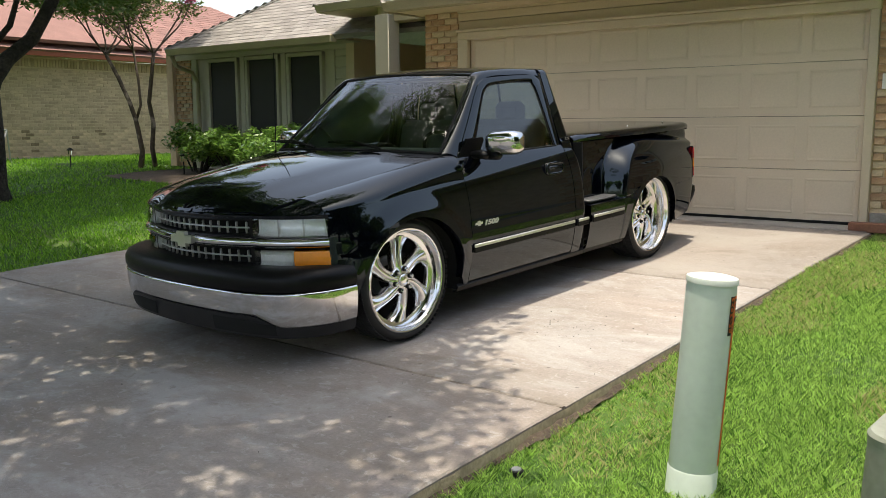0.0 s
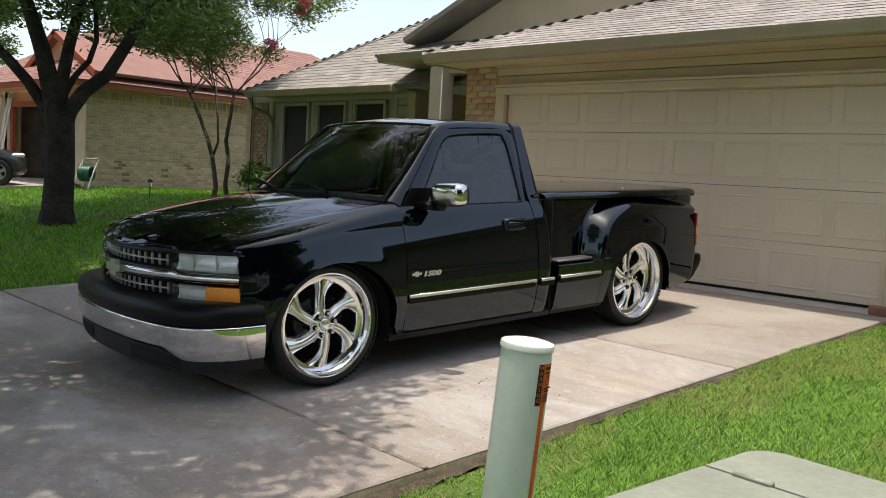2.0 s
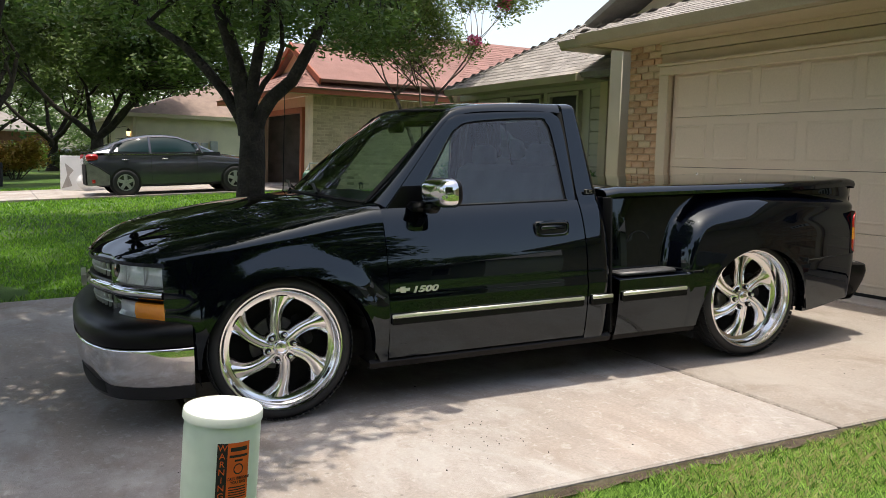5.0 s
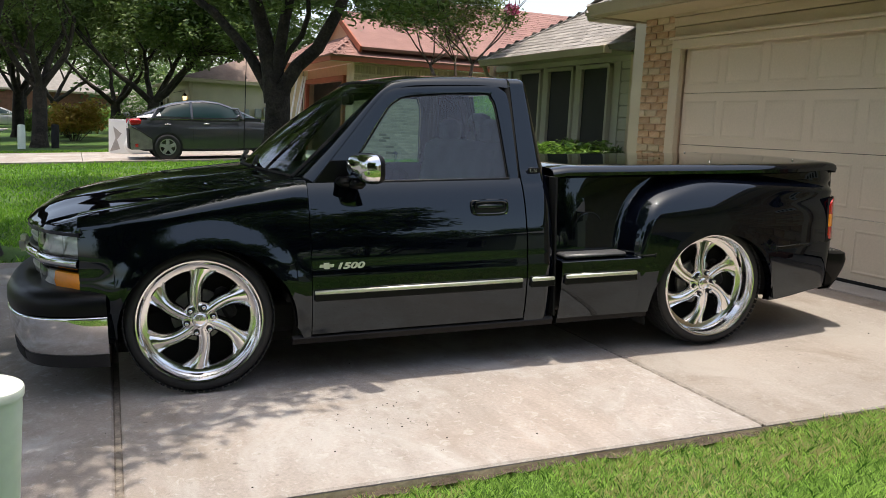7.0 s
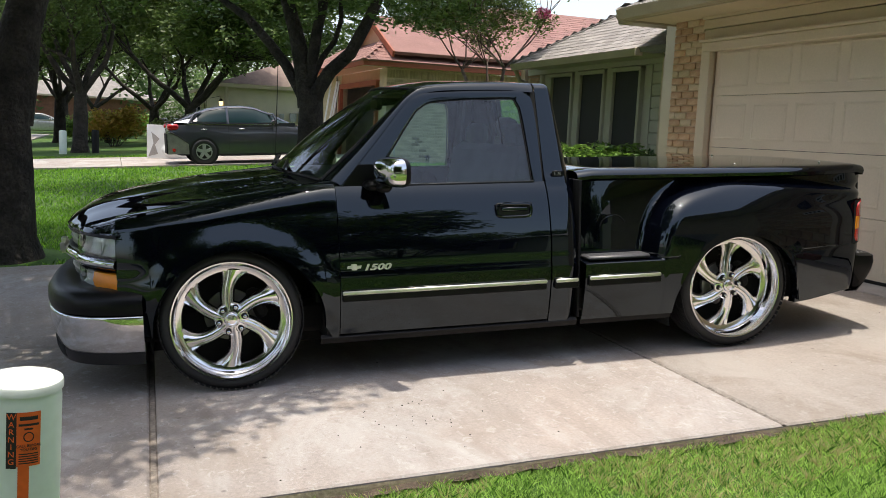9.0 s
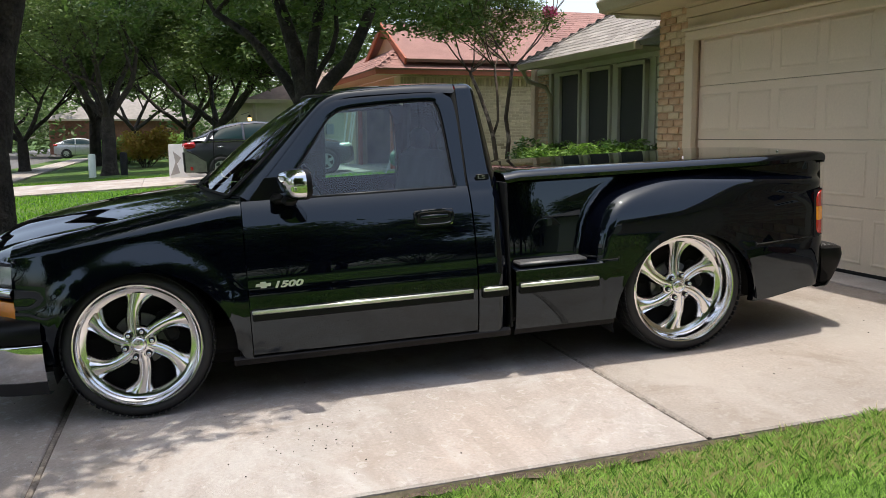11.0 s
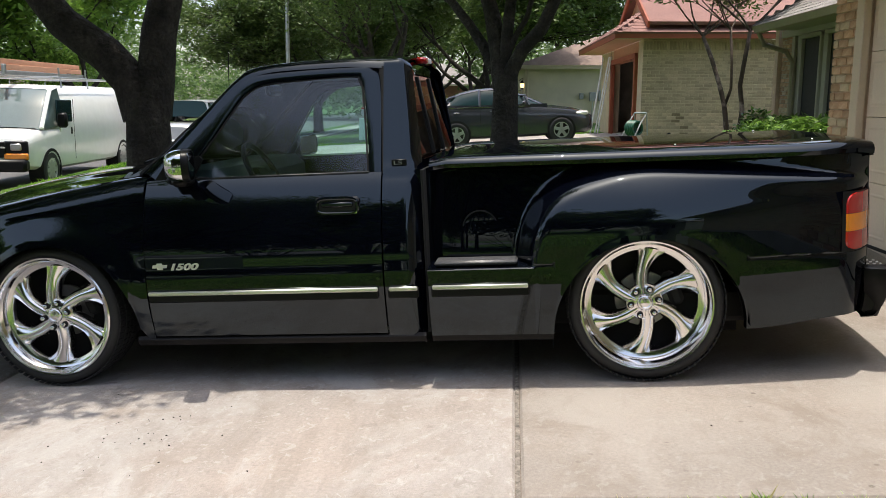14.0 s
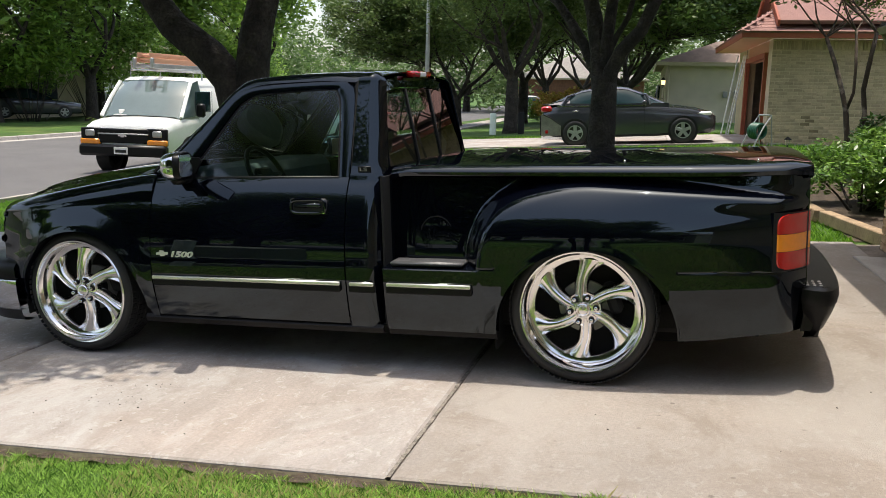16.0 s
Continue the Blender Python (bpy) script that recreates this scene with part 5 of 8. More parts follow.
bo = [(-0.80, 1.06), (-0.70, 1.40), (-0.62, 1.56), (-0.30, 1.60), (0.0, 1.604), (0.30, 1.60), (0.62, 1.56), (0.70, 1.40), (0.80, 1.06), (0.4, 1.06), (0, 1.06), (-0.4, 1.06), (-0.80, 1.06)]
bi = [(-0.73, 1.10), (-0.675, 1.36), (-0.60, 1.51), (-0.30, 1.535), (0.0, 1.537), (0.30, 1.535), (0.60, 1.51), (0.675, 1.36), (0.73, 1.10), (0.4, 1.095), (0, 1.095), (-0.4, 1.095), (-0.73, 1.10)]
part("cab_back", Geo().grid([[(x, back_y(z), z) for x, z in bo], [(x, back_y(z) + 0.004, z) for x, z in bi]]), M_PAINT, truck, thick=0.02)
part("cab_back", Geo().grid([[(x, 1.955, z) for x in (-0.86, 0, 0.86)] for z in (0.25, 0.6, 1.06)]), M_PAINT, truck, thick=0.02)
for x0, x1 in ((-0.72, -0.23), (-0.22, 0.22), (0.23, 0.72)):
    w0 = min(abs(x0), abs(x1)) > 0.2 and max(abs(x0), abs(x1)) > 0.6
    rows = []
    for z in steps(1.095, 1.53, 6):
        k = (z - 1.095) / 0.435
        a, b = (x0 + 0.12 * k if x0 < -0.6 else x0), (x1 - 0.12 * k if x1 > 0.6 else x1)
        rows.append([(x, back_y(z) - 0.004, z) for x in steps(a, b, 2)])
    part("rear_window", Geo().grid(rows), M_REARG, truck, "tinted rear window pane")
for x in (-0.225, 0.225):
    part("rear_window_bar", Geo().box((0, 0, 0), (0.018, 0.016, 0.43), 0.004, pose(x, back_y(1.315) + 0.0, 1.315, 10, 0, 0)), M_UNDER, truck)
sl = part("stop_lamp", Geo().box((0, 1.885, 1.615), (0.34, 0.06, 0.036), 0.012), M_RED, truck, "red high stop lamp")
part("stop_lamp_lens", Geo().box((0, 1.913, 1.615), (0.10, 0.012, 0.028), 0.004), M_WHITE, sl)

# cargo bed with bulging rear fenders
RA = (3.035, 0.25, 0.453)


FLARE = [(2.405, 0.585), (2.42, 0.70), (2.45, 0.80), (2.50, 0.89), (2.58, 0.965), (2.70, 1.02), (2.88, 1.045), (3.05, 1.04), (3.5, 1.005), (3.9, 0.965), (4.1, 0.95)]


FLINE = dense([(2.40, 0.10), (2.40, 0.40)] + FLARE, 4)


def flare(y, z):
    """How far a point lies inside the line of the fender bulge."""
    p, best = Vector((y, z)), 9.0
    for a, b in zip(FLINE, FLINE[1:]):
        ab = b - a
        t = min(1.0, max(0.0, (p - a).dot(ab) / ab.length_squared))
        best = min(best, (p - a - ab * t).length)
    inside = y > 2.40 and z < lerp_table(FLARE, y)
    return best if inside else -best


def bed_x(y, z):
    box = 0.838 - 0.055 * max(0.0, (z - 0.6) / 0.46) ** 1.5 + 0.055 * smooth(2.9, 3.9, y) - 0.030 * max(0.0, (2.22 - y) / 0.235) ** 2.2
    if z < 0.60:
        out = side_x(min(z, 0.583))
        s = 1.0 - smooth(0.583, 0.602, z)
        low = box + (out - box) * s
        full = side_x(z) + 0.004
    else:
        low = box
        full = 1.004 - 0.16 * max(0.0, (z - 0.72) / 0.33) ** 2.2
    s = math.sin(math.pi / 2 * smooth(-0.02, 0.135 - 0.075 * smooth(2.65, 3.1, y), flare(y, z)))
    x = max(low, box + (full - box) * s)
    taper = 0.115 * max(0.0, (y - 3.0) / 0.93) ** 1.6 + 0.13 * max(0.0, (y - 3.93) / 0.15) ** 2
    return x - taper * (1 - 0.55 * smooth(0.86, 1.0, z))


ys = sorted(set([round(v, 4) for v in arch_columns(1.985, 4.08, RA[0], RA[2], 70) + steps(2.37, 2.62, 26)]))
rows = []
for y in ys:
    zb = arch(y, *RA, 0.245 + 0.045 * smooth(3.5, 4.0, y))
    lip = 0.003 * smooth(0.27, 0.40, zb)
    col = [(bed_x(y, zb) - 0.06, y, zb - 0.002), (bed_x(y, zb) + lip, y, zb)]
    zs = [zb + (z - 0.245) * (0.725 - zb) / 0.48 for z in steps(0.245, 0.575, 12)[1:] + steps(0.58, 0.61, 6) + steps(0.62, 0.72, 8)] + steps(0.725, 1.062, 34)
    for z in zs:
        col.append((bed_x(y, z) + lip * max(0.0, 1 - (z - zb) / 0.045), y, z))
    rows.append(col)
both("bed_side", Geo().grid(rows), M_PAINT, label="black stepside bed panel", thick=0.008)
part("bed_front", Geo().grid([[(x, 1.99, z) for x in (-0.82, 0, 0.82)] for z in (0.25, 0.6, 1.06)]), M_PAINT, truck, thick=0.02)
both("bed_gap", Geo().box((0.80, 1.971, 0.66), (0.26, 0.012, 0.80)), M_UNDER)
both("step_pad", Geo().box((0.905, 2.215, 0.607), (0.13, 0.40, 0.024), 0.010), M_PAD, "grey ribbed step pad")
both("bright_strip", Geo().box((1.006, 2.235, 0.500), (0.014, 0.46, 0.022), 0.005), M_TRIM)
both("moulding", Geo().box((0.998, 2.235, 0.480), (0.018, 0.47, 0.055), 0.006), M_PLASTIC)
part("fuel_door", Geo().lathe([(0.818, 0.086), (0.8255, 0.084), (0.827, 0.078), (0.827, 0.001)], 32, pose(-0.004, 2.235, 0.755)), M_PAINT, truck)
part("fuel_door_gap", Geo().lathe([(0.8215, 0.091), (0.8235, 0.089), (0.8235, 0.084)], 32, pose(0, 2.235, 0.755)), M_UNDER, truck)
# hard lid
rows = []
for v in steps(0, 1, 24):
    y = 1.995 + 2.10 * v
    r = []
    zc = 1.115 - 0.012 * v + 0.008 * max(0.0, (v - 0.85) / 0.15)
    w = 0.845 + 0.006 * math.sin(v * math.pi) - 0.085 * max(0.0, (v - 0.72) / 0.28) ** 1.8
    drop = 0.045 if 0 < v < 1 else 0.05
    prof = [(-w + 0.03, zc - 0.058), (-w, zc - 0.055), (-w - 0.006, zc - 0.035), (-w + 0.004, zc - 0.016), (-w + 0.03, zc - 0.004)] + [(u * (w - 0.06), zc + 0.012 * (1 - u * u)) for u in steps(-1, 1, 14)] + [(w - 0.03, zc - 0.004), (w - 0.004, zc - 0.016), (w + 0.006, zc - 0.035), (w, zc - 0.055), (w - 0.03, zc - 0.058)]
    if v in (0, 1):
        prof = [(a * 0.985, b - 0.012) for a, b in prof]
    rows.append([(a, y, b) for a, b in prof])
lid = part("bed_lid", Geo().grid(rows), M_PAINT, truck, "glossy black hard bed lid", thick=0.01)
part("lid_edge", Geo().grid([[(a, 4.091, 1.09 - 0.012 * (a / 0.84) ** 2 - d) for a in steps(-0.75, 0.75, 10)] for d in (0, 0.02, 0.045)]), M_PAINT, truck, thick=0.02)
for x, y in ((0.62, 3.2), (0.62, 3.85), (-0.62, 3.85)):
    part("lid_bolt", Geo().lathe([(1.105, 0.007), (1.116, 0.007), (1.119, 0.004), (1.120, 0.001)], 10, pose(x, y, 0), axis="z"), M_CHROME, lid)
# tailgate, lamps, rear bumper
rows = []
for x in steps(-0.72, 0.72, 20):
    rows.append([(x, 4.10 - 0.02 * (x / 0.8) ** 2 - (0.03 if z < 0.45 else 0), z) for z in (0.36, 0.5, 0.62, 0.85, 1.02, 1.06)])
part("tailgate", Geo().grid(rows), M_PAINT, truck, thick=0.03)
for sgn in (1, -1):
    tl = None
    for z0, z1, mm, nm in ((0.782, 0.876, M_RED, "red_lens"), (0.699, 0.780, M_AMBER, "amber_lens"), (0.612, 0.697, M_RED, "red_lens")):
        rows = []
        for z in steps(z0, z1, 10):
            e1, e2 = max(0.0, (z - 0.826) / 0.05), max(0.0, (0.652 - z) / 0.04)
            edge = 0.05 * (1 - math.sqrt(max(0.0, 1 - e1 * e1))) + 0.04 * (1 - math.sqrt(max(0.0, 1 - e2 * e2)))
            r = []
            for k in steps(0, 1, 12):
                y = 3.925 + edge + (4.078 - 3.925 - edge) * k
                r.append((bed_x(min(y, 4.075), 0.75) + 0.010 - (0.012 if k == 0 else 0.0) - 0.10 * max(0.0, k - 0.92), y, z))
            r += [(r[-1][0] - 0.02, 4.092, z), (r[-1][0] - 0.07, 4.098, z)]
            rows.append(r)
        g = Geo().grid(rows)
        ob = part(nm if tl else "tail_lamp", g if sgn > 0 else mirrored(g), mm, tl or truck, "" if tl else "red and amber tail lamp", thick=0.006)
        tl = tl or ob
    gasket = Geo().grid([[(bed_x(min(y, 4.075), 0.75) + 0.003, y, z) for y in steps(3.913, 4.08, 8)] for z in (0.604, 0.884)])
    part("lamp_gasket", gasket if sgn > 0 else mirrored(gasket), M_UNDER, tl)
RB = dense([(x * 0.88, y + 0.045) for x, y in [(-0.86, 4.02), (-0.90, 4.08), (-0.88, 4.14), (-0.72, 4.185), (-0.35, 4.205), (0, 4.21), (0.35, 4.205), (0.72, 4.185), (0.88, 4.14), (0.90, 4.08), (0.86, 4.02)]], 4)[::-1]
rb = part("rear_bumper", sweep(RB, lambda x: [(-0.10, 0.507), (-0.02, 0.510), (0.008, 0.498), (0.014, 0.455), (0.006, 0.420)]), M_PLASTIC, truck, "black-topped chrome rear bumper")
FACE = [(0.004, 0.420), (-0.008, 0.385), (-0.045, 0.305), (-0.085, 0.250), (-0.14, 0.240)]
part("bumper_face", sweep([p for p in RB if abs(p.x) < 0.74], lambda x: FACE), M_CHROME, rb)
for pick in (1, -1):
    part("bumper_corner", sweep([p for p in RB if p.x * pick > 0.70], lambda x: [(o + 0.003, z) for o, z in FACE]), M_PLASTIC, rb)
part("bumper_top", Geo().grid([[(p.x * k, 3.95 + (p.y - 3.95) * k, 0.507) for p in RB] for k in (0.1, 0.98)]), M_PLASTIC, rb)
for k in range(9):
    part("tread_stud", Geo().lathe([(0.508, 0.008), (0.513, 0.006), (0.513, 0.001)], 8, pose(0.72 - 0.05 * (k % 3), 4.09 + 0.03 * (k // 3), 0), axis="z"), M_CASE, rb)
for sgn in (1, -1):
    g = Geo().prism([(y + 0.045, z) for y, z in [(4.0, 0.500), (4.09, 0.500), (4.11, 0.49), (4.11, 0.455), (4.12, 0.42), (4.06, 0.29), (4.015, 0.285), (4.035, 0.43), (4.04, 0.48)]], 0.72, 0.752, axis="x")
    part("bumper_end", g if sgn > 0 else mirrored(g), M_PLASTIC, rb)

# rocker, underside, wheel wells
both("rocker", Geo().grid([[(0.90, y, 0.205), (0.935, y, 0.215), (0.945, y, 0.245), (0.93, y, 0.262)] for y in steps(0.46, 1.955, 8)]), M_PLASTIC, thick=0.01)
both("rocker", Geo().grid([[(0.90, y, 0.205), (0.925, y, 0.215), (0.93, y, 0.245)] for y in steps(1.985, 2.58, 4)]), M_PLASTIC, thick=0.01)
part("floor_pan", Geo().box((0, 1.6, 0.33), (1.5, 4.6, 0.18), 0.03), M_UNDER, truck)
for yc, zc, r in (FA, RA):
    g = Geo()
    rows = []
    for a in steps(-0.2, math.pi + (0.2 if yc < 1 else -0.03), 24):
        rows.append([(x, yc - r * 1.03 * math.cos(a), zc + r * 1.03 * math.sin(a)) for x in (0.93, 0.55)])
    g.grid(rows)
    g.box((0.55, yc, 0.45), (0.02, 0.95, 0.6))
    both("wheel_well", g, M_UNDER)
part("engine_bay", Geo().box((0, -0.1, 0.55), (1.0, 1.1, 0.6), 0.05), M_UNDER, truck)

# wheels
def wheel(x_face, dish, mirror_side, yc, name="wheel"):
    w = thing(name, "", "")
    w.parent = truck
    prof = [(0.715, 0.27), (0.70, 0.31), (0.695, 0.335), (0.706, 0.360), (0.73, 0.373), (0.76, 0.3755), (0.87, 0.3755), (0.905, 0.372), (0.928, 0.360), (0.943, 0.342), (0.944, 0.326), (0.936, 0.314), (0.92, 0.30)]
    sh = x_face - 0.945
    t = Geo().lathe([(a + sh, r) for a, r in prof], 72)
    tyre = part("tyre", t, M_TYRE, w, "black low-profile tyre")
    tr = Geo()
    for j in range(72):
        a = 2 * math.pi * j / 72
        for xx, rr, dx in ((0.735, 0.371, 0.03), (0.915, 0.368, 0.035)):
            tr.box((xx + sh, 0, 0.3725 if dx < 0.033 else 0.3698), (0.045, 0.024, 0.006), 0.002, pose(0, 0, 0, math.degrees(a), 0, 0))
        for xx in (0.78, 0.825, 0.865):
            tr.box((xx + sh, 0, 0.376), (0.032, 0.024, 0.006), 0.002, pose(0, 0, 0, math.degrees(a) + (2.5 if xx > 0.8 else 0), 0, 0))
    part("tread", tr, M_TYRE, tyre)
    sf = x_face - dish
    rim = part("rim", Geo().lathe([(x_face - 0.016, 0.316), (x_face - 0.002, 0.318), (x_face + 0.004, 0.312), (x_face + 0.002, 0.305), (x_face - 0.008, 0.302), (x_face - 0.014, 0.298), (x_face - 0.022, 0.294), (x_face - dish * 0.45, 0.288), (x_face - dish * 0.8, 0.286), (sf + 0.006, 0.284), (sf + 0.002, 0.278), (sf - 0.002, 0.264), (sf - 0.004, 0.256), (sf - 0.010, 0.252), (sf - 0.045, 0.251), (0.70 + sh, 0.262)], 72), M_ALU, w, "polished rim lip")
    for j in range(6):
        rows = []
        for k in steps(0, 1, 14):
            r = 0.045 + 0.216 * k
            th = j * math.pi / 3 - 0.22 + 0.34 * k**1.1
            hw0 = 0.036 + 0.004 * k + 0.030 * max(0, (k - 0.65) / 0.35) ** 2
            hw1 = 0.036 + 0.008 * k + 0.055 * max(0, (k - 0.5) / 0.5) ** 2
            col = []
            for u in (-1.02, -1, -0.72, -0.52, -0.3, 0, 0.3, 0.52, 0.72, 1, 1.02):
                off = (hw0 if u < 0 else hw1) * u
                lift = {1.02: -0.05, 1: -0.014, 0.72: 0.004, 0.52: -0.004, 0.3: 0.008, 0: 0.010}[abs(u)]
                bell = 0.022 * (1 - k) ** 1.5
                a = th + off / r
                if k < 0.15:
                    a = th + off / max(r, 0.075)
                col.append((sf + lift + bell - 0.004, r * math.sin(a), r * math.cos(a)))
            rows.append(col)
        part("spoke", Geo().grid(rows), M_ALU, w, sharp=50)
    hub = part("hub", Geo().lathe([(sf - 0.05, 0.094), (sf + 0.002, 0.092), (sf + 0.012, 0.087), (sf + 0.020, 0.074), (sf + 0.025, 0.040), (sf + 0.032, 0.039), (sf + 0.038, 0.034), (sf + 0.040, 0.027), (sf + 0.036, 0.022), (sf + 0.039, 0.001)], 36), M_ALU, w)
    for j in range(6):
        a = (j + 0.5) * math.pi / 3 - 0.17
        part("lug_well", Geo().lathe([(sf + 0.018, 0.0155), (sf + 0.031, 0.0155), (sf + 0.0305, 0.010)], 14, pose(0, 0.068 * math.sin(a), 0.068 * math.cos(a))), M_UNDER, hub)
        part("lug_nut", Geo().lathe([(sf + 0.028, 0.0125), (sf + 0.036, 0.012), (sf + 0.043, 0.0105), (sf + 0.046, 0.006), (sf + 0.0465, 0.001)], 6, pose(0, 0.068 * math.sin(a), 0.068 * math.cos(a))), M_CHROME, hub)
    part("brake_disc", Geo().lathe([(0.775 + sh * 0, 0.075), (0.78, 0.08), (0.785, 0.135), (0.775, 0.138), (0.76, 0.135)], 40), M_DISC, w)
    part("brake_caliper", Geo().box((0.785, 0.15, 0.0), (0.07, 0.07, 0.17), 0.02, pose(0, 0, 0, 20, 0, 0)), M_UNDER, w)
    part("barrel_back", Geo().lathe([(0.73, 0.262), (0.728, 0.16), (0.728, 0.01)], 32), M_UNDER, w)
    return w


for yc, dish in ((0.0, 0.062), (3.02, 0.100)):
    w = wheel(0.945, dish, False, yc)
    w.matrix_local = pose(0, yc, 0.376, 0 if yc else 3, 0, 0)
    v = copy_thing(w, pose(0, yc, 0.376, 0, 0, 180))

# cabin
part("dashboard", Geo().box((0, 0.72, 0.98), (1.56, 0.42, 0.22), 0.06), M_CABIN, truck, "dark grey dashboard")
part("seat_base", Geo().box((0, 1.40, 0.62), (1.45, 0.52, 0.22), 0.06), M_CABIN, truck)
part("seat_back", Geo().box((0, 0, 0), (1.45, 0.16, 0.66), 0.06, pose(0, 1.72, 0.92, -12, 0, 0)), M_CABIN, truck)
for x in (-0.40, 0.40):
    part("headrest", Geo().box((x, 1.79, 1.30), (0.27, 0.10, 0.16), 0.04), M_CABIN, truck)
part("cabin_floor", Geo().box((0, 1.2, 0.45), (1.7, 1.5, 0.05)), M_UNDER, truck)
part("headliner", Geo().box((0, 1.45, 1.565), (1.15, 0.75, 0.02), 0.005), M_CABIN, truck)
wheelm = pose(0.40, 1.02, 1.03, -62, 0, 0)
sw = part("steering_wheel", Geo().tube([(0.19 * math.cos(a), 0.19 * math.sin(a), 0) for a in steps(0, 2 * math.pi, 28)], 0.016, 8, False, wheelm), M_PLASTIC, truck)
part("wheel_hub", Geo().box((0, 0, -0.02), (0.18, 0.12, 0.05), 0.02, wheelm).box((0.11, 0, -0.005), (0.16, 0.03, 0.02), 0.006, wheelm).box((-0.11, 0, -0.005), (0.16, 0.03, 0.02), 0.006, wheelm), M_PLASTIC, sw)
part("inner_mirror", Geo().box((0, 0.98, 1.50), (0.25, 0.03, 0.07), 0.015), M_PLASTIC, truck)

# ---- trees and planting ----
def leaf_mesh(name, centres, n, size, material, seed, up=0.35, squash=0.8):
    """Many small folded leaves spread through clumps: centres are (point, radius)."""
    r = np.random.default_rng(seed)
    c = np.array([tuple(p) + (q,) for p, q in centres])
    w = c[:, 3] ** 2
    pick = r.choice(len(c), n, p=w / w.sum())
    d = r.normal(size=(n, 3))
    d /= np.linalg.norm(d, axis=1)[:, None]
    rad = r.random(n) ** 0.45
    pos = c[pick, :3] + d * (rad * c[pick, 3])[:, None] * np.array([1, 1, squash])
    a = r.normal(size=(n, 3))
    a[:, 2] *= 0.5
    a /= np.linalg.norm(a, axis=1)[:, None]
    b = np.cross(a, r.normal(size=(n, 3)) + np.array([0, 0, up * 3]))
    b /= np.linalg.norm(b, axis=1)[:, None]
    s = size * r.uniform(0.6, 1.3, n)
    ax, bx = a * s[:, None], b * (s * 0.42)[:, None]
    v = np.stack([pos - ax, pos + bx * 0.9 - ax * 0.1, pos + ax, pos - bx * 0.9 - ax * 0.1], axis=1).reshape(-1, 3)
    f = np.arange(n * 4).reshape(-1, 4)
    me = bpy.data.meshes.new(name)
    me.from_pydata(v.tolist(), [], f.tolist())
    me.materials.append(material)
    return me


def limbs(g, start, way, length, radius, depth, rng, tips, bend=0.25, rise=0.15, k=9, split=(2, 3)):
    """A limb that bends, tapers and forks; its tips carry the leaves."""
    pts, rad = [Vector(start)], [radius]
    d = Vector(way).normalized()
    n = 6
    for i in range(n):
        d = (d + Vector((rng.uniform(-bend, bend), rng.uniform(-bend, bend), rng.uniform(-bend, bend) * 0.6 + rise * 0.4))).normalized()
        pts.append(pts[-1] + d * length / n)
        rad.append(radius * (1 - 0.5 * (i + 1) / n))
    g.tube(pts, rad, k, caps=False)
    if depth <= 2:
        tips.append((pts[-2], length))
    if depth == 0:
        tips.append((pts[-1], length))
        return
    m = rng.randint(*split)
    for j in range(m):
        at = pts[-1] if j == 0 else pts[rng.randint(3, n)]
        a = rng.uniform(0, 2 * math.pi)
        out = Vector((math.cos(a), math.sin(a), rng.uniform(-0.1, 0.5)))
        limbs(g, at, d * 0.9 + out * rng.uniform(0.5, 0.9), length * rng.uniform(0.62, 0.82), rad[-1] * rng.uniform(0.7, 0.95), depth - 1, rng, tips, bend, rise, max(5, k - 2), split)


def trunk_tube(g, pts, rad, seed, k=14):
    """A trunk with uneven, ridged bark."""
    rows = []
    for p, r in zip(pts, rad):
        rows.append([(p[0] + r * (1 + 0.10 * noise.noise((math.cos(a) * 2 + seed, math.sin(a) * 2, p[2] * 0.9))) * math.cos(a), p[1] + r * (1 + 0.10 * noise.noise((math.cos(a) * 2 + seed, math.sin(a) * 2 + 5, p[2] * 0.9))) * math.sin(a), p[2]) for a in [2 * math.pi * j / k for j in range(k)]])
    g.grid(rows, close=True)


